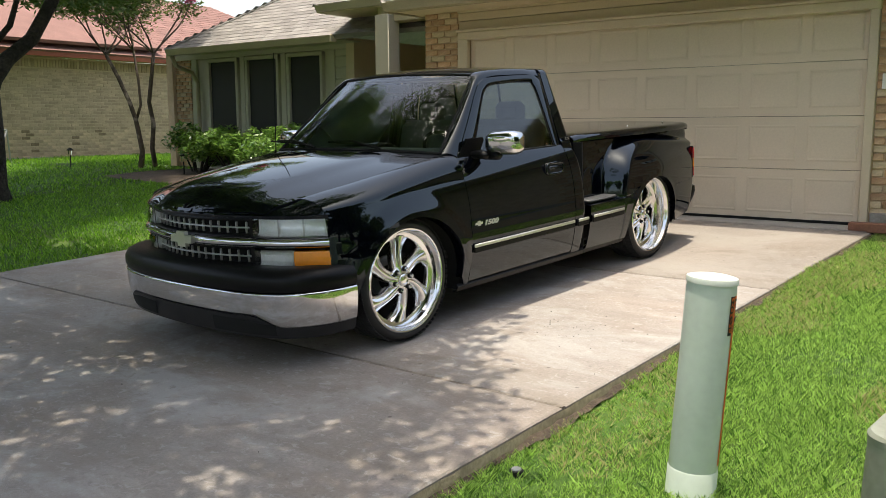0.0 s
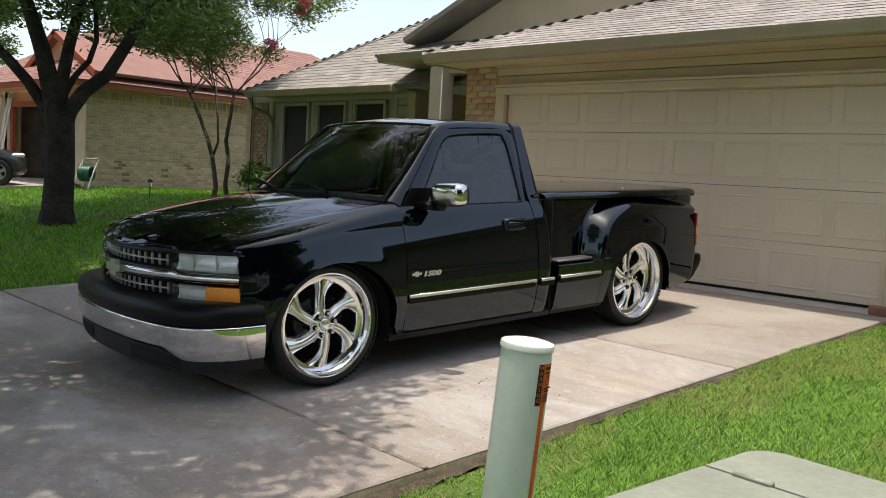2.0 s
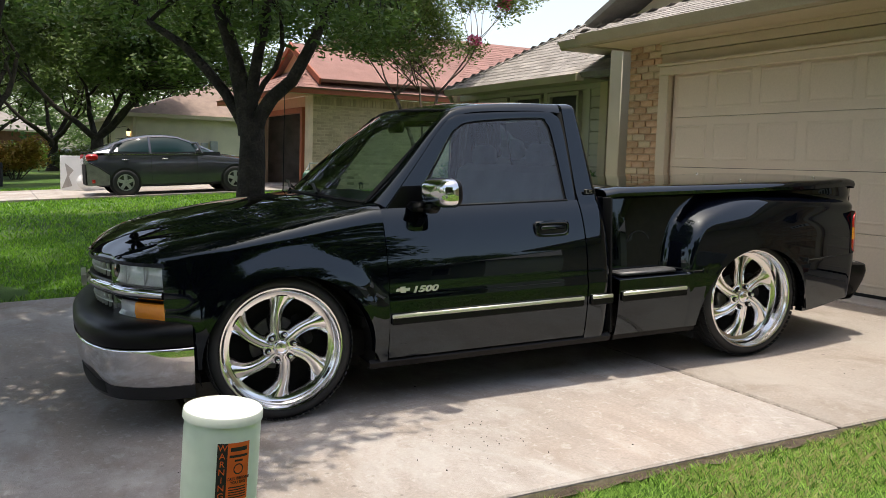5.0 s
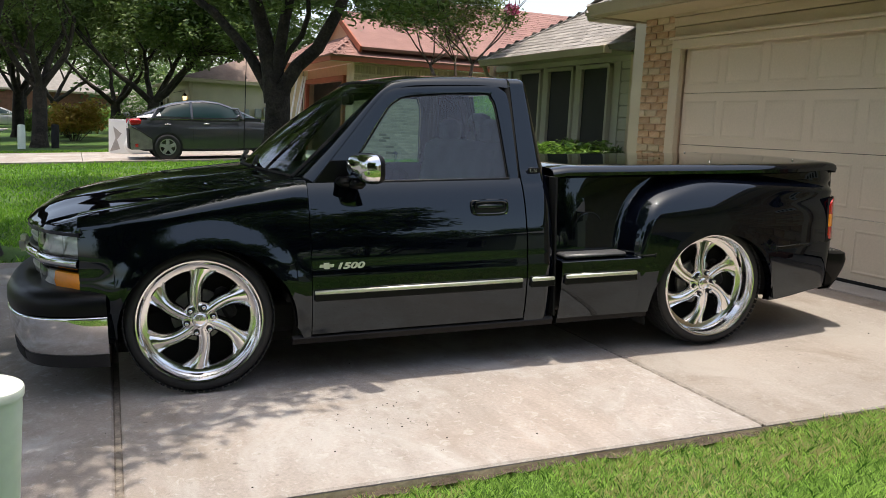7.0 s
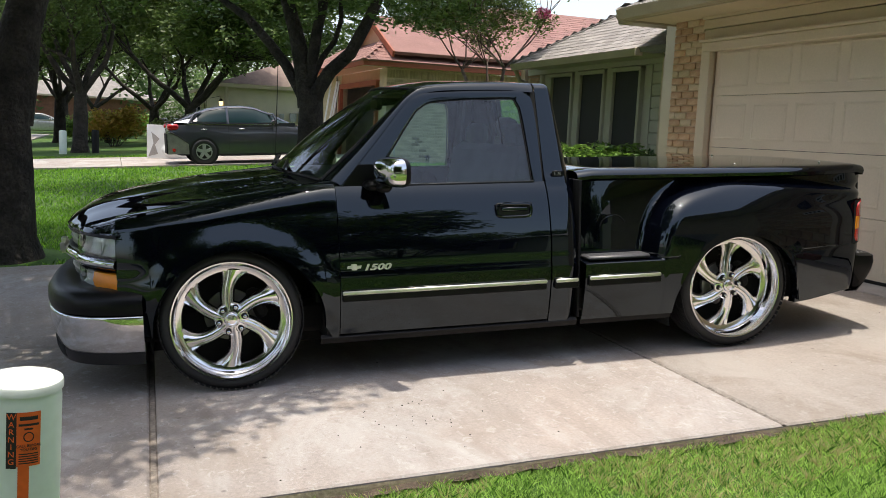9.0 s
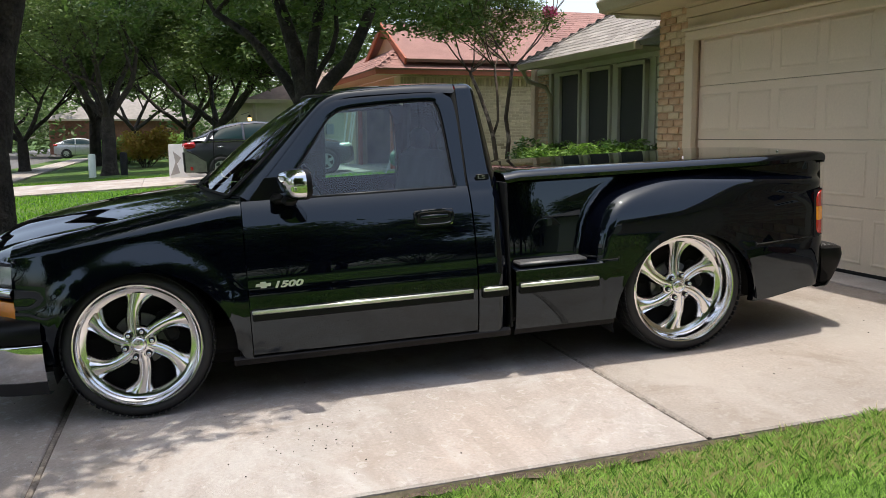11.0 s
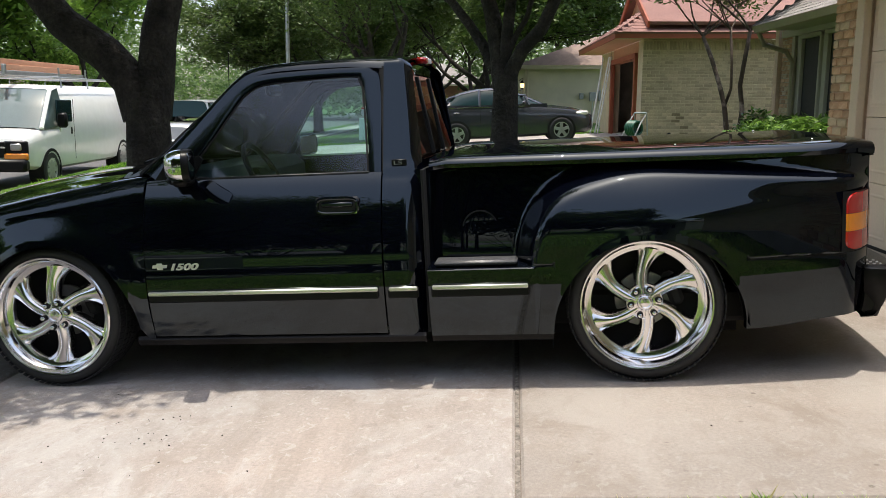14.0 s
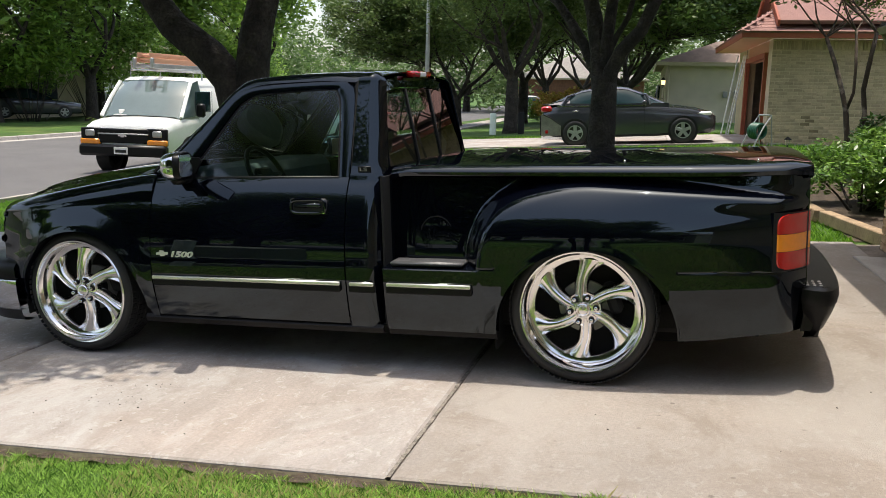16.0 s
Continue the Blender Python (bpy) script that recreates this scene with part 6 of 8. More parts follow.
def oak(base, seed, girth, fork, ways, reach, leaves, size, label, material=None, clump=0.85, depth=3, low=0.0, keep=None, leaders=(), fill=None):
    rng = random.Random(seed)
    t = thing("oak_tree", label, "tree", pose(*base), group="street oaks")
    g, tips = Geo(), []
    trunk_tube(g, [(0, 0, -0.25), (0, 0, 0.0), (0.01, 0, 0.25), (0.02, 0.02, fork * 0.6), (0.03, 0.02, fork)], [girth * 1.8, girth * 1.4, girth * 1.1, girth, girth * 0.86], seed)
    for w, sc in ways:
        limbs(g, (0.03 + w[0] * 0.05, w[1] * 0.05, fork - 0.12), w, reach * sc, girth * (0.60 if len(ways) < 4 else 0.52), depth, rng, tips)
    for pts, rad, aims in leaders:
        g.tube(pts, rad, 14, caps=False)
        for w, sc in aims:
            limbs(g, pts[-1], w, reach * sc, rad[-1] * 0.65, depth, rng, tips)
        for j in range(2):
            a = rng.uniform(0, 6.28)
            limbs(g, pts[-1], (math.cos(a) * 0.8, math.sin(a) * 0.8, 0.8), reach, rad[-1] * 0.7, depth, rng, tips)
    extra = []
    if fill:
        (x0, x1), (y0, y1), (z0, z1), dens, rr = fill
        roots = [p for p, l in tips] or [Vector((0, 0, fork))]
        for i in range(int((x1 - x0) / 0.4)):
            for j in range(int((y1 - y0) / 0.4)):
                x, y = x0 + 0.4 * (i + rng.random()), y0 + 0.4 * (j + rng.random())
                if rng.random() > dens(x, y):
                    continue
                p = Vector((x, y, rng.uniform(z0, z1)))
                extra.append((p, rr * rng.uniform(0.7, 1.3)))
                q = min(roots, key=lambda v: (v - p).length + (3 if v.z > p.z else 0))
                mid = (p + q) / 2 + Vector((rng.uniform(-0.2, 0.2), rng.uniform(-0.2, 0.2), rng.uniform(0, 0.25)))
                g.tube([q, mid, p], [0.03, 0.018, 0.006], 5, False)
    part("trunk", g, M_BARK, t, "dark furrowed trunk and limbs", sharp=0)
    cl = [(p, clump * rng.uniform(0.7, 1.35)) for p, l in tips if p.z > fork + low and (keep is None or keep(p))] + extra
    part("crown", leaf_mesh("crown", cl, leaves, size, material or M_OAK, seed), M_OAK, t)
    return t


GROUND = ground_z


def drive_shade(x, y):
    """Density of the boughs over the driveway, in the near oak's own axes."""
    gx, gy = x - 4.75, y - 1.80 + 0.45
    edge = 2.6 if gy < -1.4 else 2.6 - 0.42 * (gy + 1.4)
    return 0.97 * smooth(0.0, -1.0, gx - edge) * smooth(2.0, 0.1, gy) * smooth(-7.5, -6.0, gy)


near_oak = oak((-4.75, -1.73, GROUND(-4.75, -1.73)), 11, 0.275, 1.6, [], 2.9, 145000, 0.068,
               "live oak with a forked dark trunk shading the driveway", low=2.1, clump=0.62,
               keep=lambda p: p.x < 1.2 and p.y < 2.55,
               leaders=[([(0.0, -0.05, 1.45), (0.0, -0.16, 1.85), (0.02, -0.42, 2.15), (0.02, -0.90, 2.50), (-0.15, -1.5, 3.15)], [0.23, 0.22, 0.21, 0.19, 0.15], [((1.0, -0.5, 0.35), 1.2)]),
                        ([(0.0, 0.06, 1.45), (-0.02, 0.12, 1.9), (-0.04, 0.17, 2.4), (-0.05, 0.32, 3.0), (0.0, 0.45, 3.6)], [0.225, 0.215, 0.20, 0.18, 0.15], [((1.0, -0.1, 0.35), 1.4), ((0.9, -0.8, 0.4), 1.3), ((-0.9, 0.3, 0.6), 0.9)])],
               fill=((0.3, 7.4), (-5.65, 3.35), (3.9, 5.8), drive_shade, 0.5))
fork_oak = oak((-9.43, 2.48, GROUND(-9.43, 2.48)), 23, 0.22, 1.75, [], 2.5, 125000, 0.070,
               "live oak with a forked trunk on the lawn between the houses", low=1.6, clump=0.7, keep=lambda p: p.x + p.y < 3.2 and p.x < 3.0,
               leaders=[([(-0.04, -0.05, 1.6), (-0.16, -0.18, 1.9), (-0.34, -0.36, 2.26), (-0.58, -0.60, 2.62), (-0.92, -0.92, 3.04), (-1.5, -1.4, 3.45)], [0.10, 0.098, 0.09, 0.082, 0.072, 0.055], [((-0.7, -0.6, 0.5), 0.8)]),
                        ([(-0.02, -0.03, 1.55), (-0.08, -0.09, 2.1), (-0.15, -0.22, 2.75), (-0.22, -0.36, 3.25), (-0.32, -0.50, 3.7)], [0.17, 0.155, 0.13, 0.11, 0.09], [((-0.5, -0.5, 0.8), 0.9)]),
                        ([(-0.14, -0.20, 2.70), (-0.36, -0.30, 3.05), (-0.52, -0.42, 3.6)], [0.075, 0.065, 0.05], []),
                        ([(0.02, 0.0, 1.9), (0.03, 0.03, 2.4), (0.14, 0.08, 2.9), (0.26, 0.16, 3.4), (0.32, 0.18, 3.8)], [0.11, 0.10, 0.09, 0.08, 0.07], [((0.5, -0.6, 0.8), 0.9)]),
                        ([(0.03, 0.04, 1.5), (0.10, 0.12, 1.85), (0.25, 0.28, 2.16), (0.47, 0.56, 2.46), (0.66, 0.78, 2.96), (0.84, 0.98, 3.5)], [0.13, 0.125, 0.115, 0.105, 0.095, 0.08], [((0.6, 0.5, 0.7), 0.9)]),
                        ([(0.04, 0.06, 2.1), (0.12, 0.18, 2.40), (0.28, 0.34, 2.66), (0.36, 0.42, 3.0), (0.34, 0.40, 3.5)], [0.05, 0.048, 0.045, 0.04, 0.03], [])],
               fill=((-4.2, 4.2), (-4.2, 4.2), (3.25, 5.8), lambda x, y: 0.82 * smooth(4.3, 3.3, math.hypot(x, y)) * smooth(4.0, 2.6, x + y), 0.5))
OAK_A = [((0.9, 0.2, 0.8), 1.0), ((-0.7, 0.6, 0.8), 1.0), ((0.1, -0.9, 0.9), 1.0), ((-0.3, -0.3, 1.2), 0.9), ((0.4, 0.8, 0.9), 1.0)]
OAK_B = [((0.6, -0.9, 0.7), 1.1), ((-0.3, 0.9, 0.8), 1.1), ((0.7, 0.6, 0.9), 1.0), ((-0.8, -0.3, 0.9), 1.0)]
oak_a = oak((-27.3, -1.7, GROUND(-27, -1.7)), 31, 0.24, 2.1, OAK_A, 2.7, 95000, 0.062, "mature live oak beside the street", material=M_OAK3, low=0.2, clump=1.05)
oak_b = oak((-33.0, 2.4, GROUND(-33, 2.4)), 47, 0.26, 1.7, OAK_B + [((0.6, 0.8, 0.75), 1.6)], 2.8, 110000, 0.115, "mature live oak with low spreading limbs", material=M_OAK3, low=0.2, clump=1.05,
            fill=((0.0, 6.4), (0.4, 7.6), (3.9, 7.2), lambda x, y: 0.5 * smooth(8.2, 6.6, math.hypot(x, y)), 0.7))
# lighter crowns for the trees that stay far off
far_a = oak((-55, -3.5, GROUND(-55, -3.5)), 31, 0.26, 2.1, OAK_A, 2.9, 16000, 0.19, "live oak further along the street", material=M_OAK3, low=0.2, clump=1.0)
far_b = oak((-46, 1.5, GROUND(-46, 1.5)), 47, 0.27, 1.7, OAK_B, 2.9, 16000, 0.19, "live oak further along the street", material=M_OAK3, low=0.2, clump=1.0)
sunny = {}
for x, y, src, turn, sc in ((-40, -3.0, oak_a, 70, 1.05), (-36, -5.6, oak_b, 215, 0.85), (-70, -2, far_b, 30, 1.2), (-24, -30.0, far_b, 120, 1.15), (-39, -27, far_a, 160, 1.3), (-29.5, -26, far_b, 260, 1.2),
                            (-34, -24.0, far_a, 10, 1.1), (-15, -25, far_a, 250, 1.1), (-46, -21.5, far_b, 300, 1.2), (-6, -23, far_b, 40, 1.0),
                            # oaks at x > 13: out of view, added to darken the truck's reflections
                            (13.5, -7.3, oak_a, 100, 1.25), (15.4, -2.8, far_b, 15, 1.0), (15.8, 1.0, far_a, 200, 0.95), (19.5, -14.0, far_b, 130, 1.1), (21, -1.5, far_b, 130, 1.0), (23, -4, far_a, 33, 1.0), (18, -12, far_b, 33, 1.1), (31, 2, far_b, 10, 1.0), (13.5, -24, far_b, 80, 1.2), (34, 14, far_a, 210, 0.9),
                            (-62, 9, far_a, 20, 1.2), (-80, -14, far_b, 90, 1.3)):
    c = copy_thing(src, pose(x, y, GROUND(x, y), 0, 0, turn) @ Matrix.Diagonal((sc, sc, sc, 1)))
    c["label"] = "live oak further along the street"
    # crowns across the street swap to leaves with sunlight in their colour
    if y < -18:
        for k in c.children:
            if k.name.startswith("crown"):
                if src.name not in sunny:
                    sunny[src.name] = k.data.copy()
                    sunny[src.name].materials[0] = M_OAKSUN
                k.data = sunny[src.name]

# crape myrtle: two slender stems, small leaves, a few pink blossoms
rng = random.Random(5)
myrtle = thing("crape_myrtle", "slender multi-stem crape myrtle with a few pink blossoms", "tree", pose(-11.88, 6.78, GROUND(-11.88, 6.78)))
g, tips = Geo(), []
for pts, rad in ((((0.0, 0.0, -0.1), (0.03, 0.05, 0.35), (0.0, 0.0, 0.75), (-0.03, -0.03, 1.0), (-0.08, -0.12, 1.35), (-0.22, -0.26, 1.85), (-0.36, -0.42, 2.3)), (0.062, 0.054, 0.050, 0.047, 0.044, 0.040, 0.034)),
                 (((0.18, 0.26, -0.1), (0.13, 0.22, 0.4), (0.16, 0.26, 0.9), (0.13, 0.20, 1.35), (0.19, 0.25, 1.9), (0.22, 0.30, 2.35)), (0.056, 0.048, 0.046, 0.043, 0.040, 0.036)),
                 (((-0.03, -0.02, 0.98), (0.04, 0.06, 1.3), (0.0, 0.06, 1.8), (-0.06, 0.02, 2.4)), (0.030, 0.028, 0.026, 0.024))):
    g = Geo().tube(pts, list(rad), 10)
    for j in range(5):
        a = rng.uniform(0, 6.28)
        limbs(g, pts[-1], (math.cos(a) * 0.9, math.sin(a) * 0.9, 0.75), 1.5, rad[-1] * 0.6, 2, rng, tips, 0.2, 0.15, 6)
    part("trunk", g, M_MYRT, myrtle, "mottled peeling stem", sharp=0)
cl = [(p, 0.42 * rng.uniform(0.6, 1.3)) for p, l in tips]
part("crown", leaf_mesh("crown", cl, 60000, 0.046, M_MLEAF, 6), M_MLEAF, myrtle)
part("blossom", leaf_mesh("blossom", [(p + Vector((0, 0, 0.2)), 0.17) for p, l in sorted(tips, key=lambda q: (q[0] - Vector((1.25, 1.45, 3.6))).length)[:4]], 900, 0.04, M_PINK, 8), M_PINK, myrtle, "pink blossom clusters")


def shrub(name, label, x, y, z, rx, ry, rz, n, size, material, seed, bumps=14):
    rng = random.Random(seed)
    s = thing(name, label, "shrub", pose(x, y, z))
    g = Geo()
    cl = []
    for j in range(bumps):
        a, k = rng.uniform(0, 6.28), math.sqrt(rng.random())
        p = Vector((rx * k * math.cos(a), ry * k * math.sin(a), rz * rng.uniform(0.35, 0.85)))
        cl.append((p, min(rx, ry, rz) * rng.uniform(0.35, 0.6)))
        g.tube([(p.x * 0.2, p.y * 0.2, -0.05), (p.x * 0.6, p.y * 0.6, p.z * 0.5), tuple(p)], [0.02, 0.014, 0.006], 5, False)
    part("twigs", g, M_BARK, s, sharp=0)
    part("foliage", leaf_mesh("foliage", cl, n, size, material, seed, 0.8), material, s)
    return s


for i, x in enumerate((-10.2, -9.1, -8.0, -6.9)):
    shrub("hedge_shrub", "glossy green shrub below the house windows", x, 6.95 + 0.1 * math.sin(i * 2.0), GROUND(x, 6.7), 0.75, 0.6, 0.95, 4200, 0.06, M_HEDGE, 60 + i)
shrub("hedge_shrub", "glossy green shrub beside the entry bed", -6.3, 5.9, GROUND(-6.3, 5.9), 0.85, 0.65, 0.85, 5000, 0.055, M_HEDGE, 71)
tagged(part("planting_bed", Geo().grid([[(x, y, GROUND(x, y) + 0.012) for x in steps(-11.0, -3.9, 12)] for y in (5.3, 6.2, 7.7)]), M_MULCH), "dark mulch planting bed before the house", "planting bed", kind="structure")
for (a, b) in (((-6.9, 5.15), (-5.2, 5.2)), ((-5.15, 5.25), (-3.35, 5.55))):
    d = Vector((b[0] - a[0], b[1] - a[1], 0))
    tm = tagged(part("edging_timber", Geo().box((0, 0, 0), (d.length, 0.14, 0.14), 0.012, pose((a[0] + b[0]) / 2, (a[1] + b[1]) / 2, GROUND(-4.5, 5.3) + 0.09, 0, 0, math.degrees(math.atan2(d.y, d.x)))), M_WOOD), "weathered brown landscape timber edging the bed", "timber")
shrub("yellow_shrub", "yellow-orange leafed shrub before a far house", -33.5, -0.6, GROUND(-33, 0), 1.2, 1.0, 1.5, 4000, 0.1, M_YELLOW, 81)
shrub("grey_shrub", "pale grey-green shrub before a far house", -34.0, 1.9, GROUND(-33, 2), 0.9, 0.9, 1.2, 3000, 0.09, M_MLEAF, 82)
for i, (x, y) in enumerate(((-39, -0.8), (-41, -1.6), (-43, -1.2), (-52, 0.5), (-56, 1.0))):
    shrub("round_shrub", "dark green clipped shrub before a far house", x, y, GROUND(x, y), 1.1, 1.0, 1.3, 3000, 0.1, M_OAKSUN, 83 + i)

# trunkless tree crowns, in the leaf colour that has sunlight put in
for i, (x, y, k) in enumerate(((-31.5, -25.5, 1.0), (-38.0, -26.5, 1.15), (-46.0, -24.5, 1.1), (-24.5, -28.0, 1.0), (-55.0, -26.0, 1.2))):
    shrub("leafy_tree_shrub", "tall bright green leafy shrub across the street", x, y, GROUND(x, y), 2.9 * k, 2.6 * k, 5.6 * k, 9000, 0.17, M_OAKSUN, 120 + i, 26)

# unseen row behind the camera, added to block low sky in the paint
for i, (x, y, k) in enumerate(((20.0, -14.5, 1.0), (18.5, -10.8, 1.1), (20.5, -7.2, 1.0), (19.0, -3.6, 1.05), (21.0, 0.2, 1.0), (19.5, 3.8, 0.9), (30.0, 5.0, 1.2))):
    shrub("leafy_tree_shrub", "unseen tall dark tree shrub added for the truck to mirror", x, y, GROUND(x, y), 2.6 * k, 2.6 * k, 6.0 * k, 8000, 0.19, M_OAK3, 140 + i, 26)

# far woods closing the view, on the street side and behind the lawn
rr = random.Random(9)
for count, a0, a1, d0, d1, n, label in ((190, 150, 262, 75, 120, 120000, "hazy green far trees closing the street"), (130, -90, 90, 42, 80, 45000, "dark green trees beyond the next gardens")):
    cl = []
    for i in range(count):
        a, d = math.radians(rr.uniform(a0, a1)), rr.uniform(d0, d1)
        x, y = 5 + d * math.cos(a), d * math.sin(a)
        if KERB_F - 3 < y < KERB_N + 3 and x > -75:
            continue
        h = rr.uniform(3, 9)
        cl.append((Vector((x, y, h * 0.9)), rr.uniform(3.0, 5.0)))
        cl.append((Vector((x + rr.uniform(-3, 3), y + rr.uniform(-3, 3), h * 0.4)), rr.uniform(2.5, 4.0)))
    tagged(part("far_woods", leaf_mesh("far_woods", cl, n, 0.30, M_WOODS, 10), M_WOODS), label, "woods", kind="stuff")

# grass: blades by area
def blades(name, x0, x1, y0, y1, n, height, width, seed, material, keep=None, bald=0.0):
    r = np.random.default_rng(seed)
    x, y = r.uniform(x0, x1, n), r.uniform(y0, y1, n)
    ok = np.array([(keep is None or keep(a, b)) and noise.noise((a * 0.9, b * 0.9, seed)) > bald - 0.6 for a, b in zip(x, y)])
    x, y = x[ok], y[ok]
    n = len(x)
    z = np.array([ground_z(a, b) for a, b in zip(x, y)]) - 0.008
    a = r.uniform(0, 2 * np.pi, n)
    h = height * r.uniform(0.5, 1.25, n) * np.array([1 + 0.45 * noise.noise((p * 1.7, q * 1.7, 2.0)) + 0.75 * noise.noise((p * 15, q * 15, 5.0)) for p, q in zip(x, y)])
    lean = r.normal(0, 0.42, (n, 2)) * h[:, None]
    w = width * r.uniform(0.7, 1.3, n)
    dx, dy = np.cos(a) * w, np.sin(a) * w
    p = np.stack([x, y, z], 1)
    v = np.stack([p + np.stack([dx, dy, 0 * dx], 1), p - np.stack([dx, dy, 0 * dx], 1), p + np.stack([lean[:, 0] * 0.4 - dx * 0.7, lean[:, 1] * 0.4 - dy * 0.7, h * 0.6], 1), p + np.stack([lean[:, 0], lean[:, 1], h], 1)], 1).reshape(-1, 3)
    i = np.arange(n)[:, None] * 4
    f = np.concatenate([i + [[0, 1, 2]], i + [[0, 2, 3]]], 1).reshape(-1, 3)
    me = bpy.data.meshes.new(name)
    me.from_pydata(v.tolist(), [], f.tolist())
    me.materials.append(material)
    return tagged(new(name, me), "short green lawn grass", "grass", kind="stuff")


def off_bed(x, y):
    return not (x > DX0 - 0.02 and x < DX1 + 0.042 * y + 0.005) and y < 5.3


def left_lawn(x, y):
    return not (-21.95 < x < -16.85) and not (x > -11.0 and y > 5.3) and not (x < -16.4 and y > 5.9) and not (x < -21.9 and -5.85 < y < -4.55) and math.hypot(x + 4.75, y + 1.80) > 0.75 + 0.3 * noise.noise((x, y, 0)) and y > KERB_N + 0.2


blades("lawn_grass", 2.2, 5.6, -3.2, 5.25, 400000, 0.037, 0.0024, 1, M_GRASS, off_bed)
blades("lawn_grass", 2.1, 9.0, -6.8, 5.25, 60000, 0.045, 0.006, 2, M_GRASS, lambda x, y: off_bed(x, y) and (x > 5.5 or y < -3.1))
blades("edge_grass", 2.1, 2.6, -2.6, 5.1, 70000, 0.036, 0.0022, 6, M_GRASS, lambda x, y: 0.022 < x - (DX1 + 0.042 * y) < 0.09 + 0.05 * noise.noise((0, y * 3, 0)))
blades("dry_grass", 2.2, 5.6, -2.6, 5.25, 120000, 0.040, 0.0026, 3, M_DRY, lambda x, y: off_bed(x, y) and noise.noise((x * 1.1, y * 0.8, 7.0)) > 0.12 - 0.11 * y)
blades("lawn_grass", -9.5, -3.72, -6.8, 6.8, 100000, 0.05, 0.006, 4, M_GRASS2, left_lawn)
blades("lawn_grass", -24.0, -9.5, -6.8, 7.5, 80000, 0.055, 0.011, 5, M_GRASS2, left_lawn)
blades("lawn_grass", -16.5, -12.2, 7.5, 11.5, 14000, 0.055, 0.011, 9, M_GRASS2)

# crumbs of dry leaf and bark scattered over the driveway
rng = random.Random(77)
crumbs = Geo()
for k in range(70):
    if k < 34:
        x, y = rng.gauss(1.70, 0.16), rng.gauss(0.70, 0.16)
    else:
        x, y = rng.uniform(-1.5, 2.2), rng.uniform(-3.0, 4.6)
    q = rng.uniform(0.002, 0.006)
    crumbs.box((0, 0, 0), (q * 1.6, q, 0.004), 0.0015, pose(x, y, drive_z(y) + 0.003, rng.uniform(-12, 12), rng.uniform(-12, 12), rng.uniform(0, 180)))
tagged(part("leaf_litter", crumbs, M_BARK), "dark crumbs of dry leaf and bark on the driveway", "litter", kind="stuff")

# ---- street furniture on the near lawn ----
def text_mesh(body, size, extrude=0.0006):
    cu = bpy.data.curves.new("lettering", "FONT")
    cu.body, cu.size, cu.extrude, cu.align_x, cu.align_y = body, size, extrude, "CENTER", "CENTER"
    tmp = new("lettering", cu)
    me = bpy.data.meshes.new_from_object(tmp.evaluated_get(bpy.context.evaluated_depsgraph_get()))
    bpy.data.objects.remove(tmp)
    return me


PED = pose(3.018, -0.915, ground_z(3.03, -0.88) - 0.03) @ pose(0, 0, 0, -2.0, 3.0, 0)
ped = thing("utility_pedestal", "pale green round utility pedestal with an orange warning sticker", "pedestal", PED)
PH = 0.88
part("base_tube", Geo().lathe([(-0.2, 0.095), (0.13, 0.095), (0.135, 0.092)], 40, axis="z"), M_PEDES, ped, "dirty base ring")
part("tube", Geo().lathe([(0.13, 0.091), (0.14, 0.092), (PH - 0.05, 0.092), (PH - 0.02, 0.090)], 40, axis="z"), M_PEDES, ped)
part("cap", Geo().lathe([(PH - 0.026, 0.0915), (PH - 0.025, 0.0955), (PH - 0.009, 0.0955), (PH - 0.003, 0.093), (PH + 0.003, 0.07), (PH + 0.006, 0.001)], 40, axis="z"), M_PEDWH, ped, "white dome cap")


def wrap(a0, a1, z0, z1, r, n=8):
    return Geo().grid([[(r * math.cos(a), r * math.sin(a), z) for a in steps(a0, a1, n)] for z in (z0, z1)])


SA = math.radians(7)
st = part("warning_sticker", wrap(SA - 0.20, SA + 0.40, PH - 0.205, PH - 0.062, 0.0932), M_ORANGE, ped, "orange sticker")
part("black_strip", wrap(SA - 0.46, SA - 0.20, PH - 0.21, PH - 0.062, 0.0933), M_BLACKINK, st)
part("sticker_tail", wrap(SA - 0.16, SA + 0.12, PH - 0.72, PH - 0.205, 0.0931), M_ORANGE, st)


def on_tube(a, z, r):
    return Matrix.Translation((r * math.cos(a), r * math.sin(a), z)) @ pose(0, 0, 0, 90, 0, math.degrees(a) + 90)


for k, ch in enumerate("WARNING"):
    ob = part("letter", text_mesh(ch, 0.021), M_ORANGE, st)
    ob.matrix_local = on_tube(SA - 0.33, PH - 0.074 - 0.0197 * k, 0.0937)
for z, w, h in ((0.078, 0.045, 0.010), (0.095, 0.05, 0.006), (0.106, 0.022, 0.005)):
    part("print_bar", wrap(SA + 0.10 - w / 0.2, SA + 0.10 + w / 0.2, PH - z - h / 2, PH - z + h / 2, 0.0936), M_BLACKINK, st)
ring = Geo()
for a, b in zip(steps(0, 2 * math.pi, 20), steps(0, 2 * math.pi, 20)[1:]):
    ring.add([(0.0937 * math.cos(SA + 0.1 + r * math.cos(q) / 0.1), 0.0937 * math.sin(SA + 0.1 + r * math.cos(q) / 0.1), PH - 0.127 + r * math.sin(q)) for r, q in ((0.0105, a), (0.0105, b), (0.0135, b), (0.0135, a))], [(0, 1, 2, 3)])
part("print_ring", ring, M_BLACKINK, st)
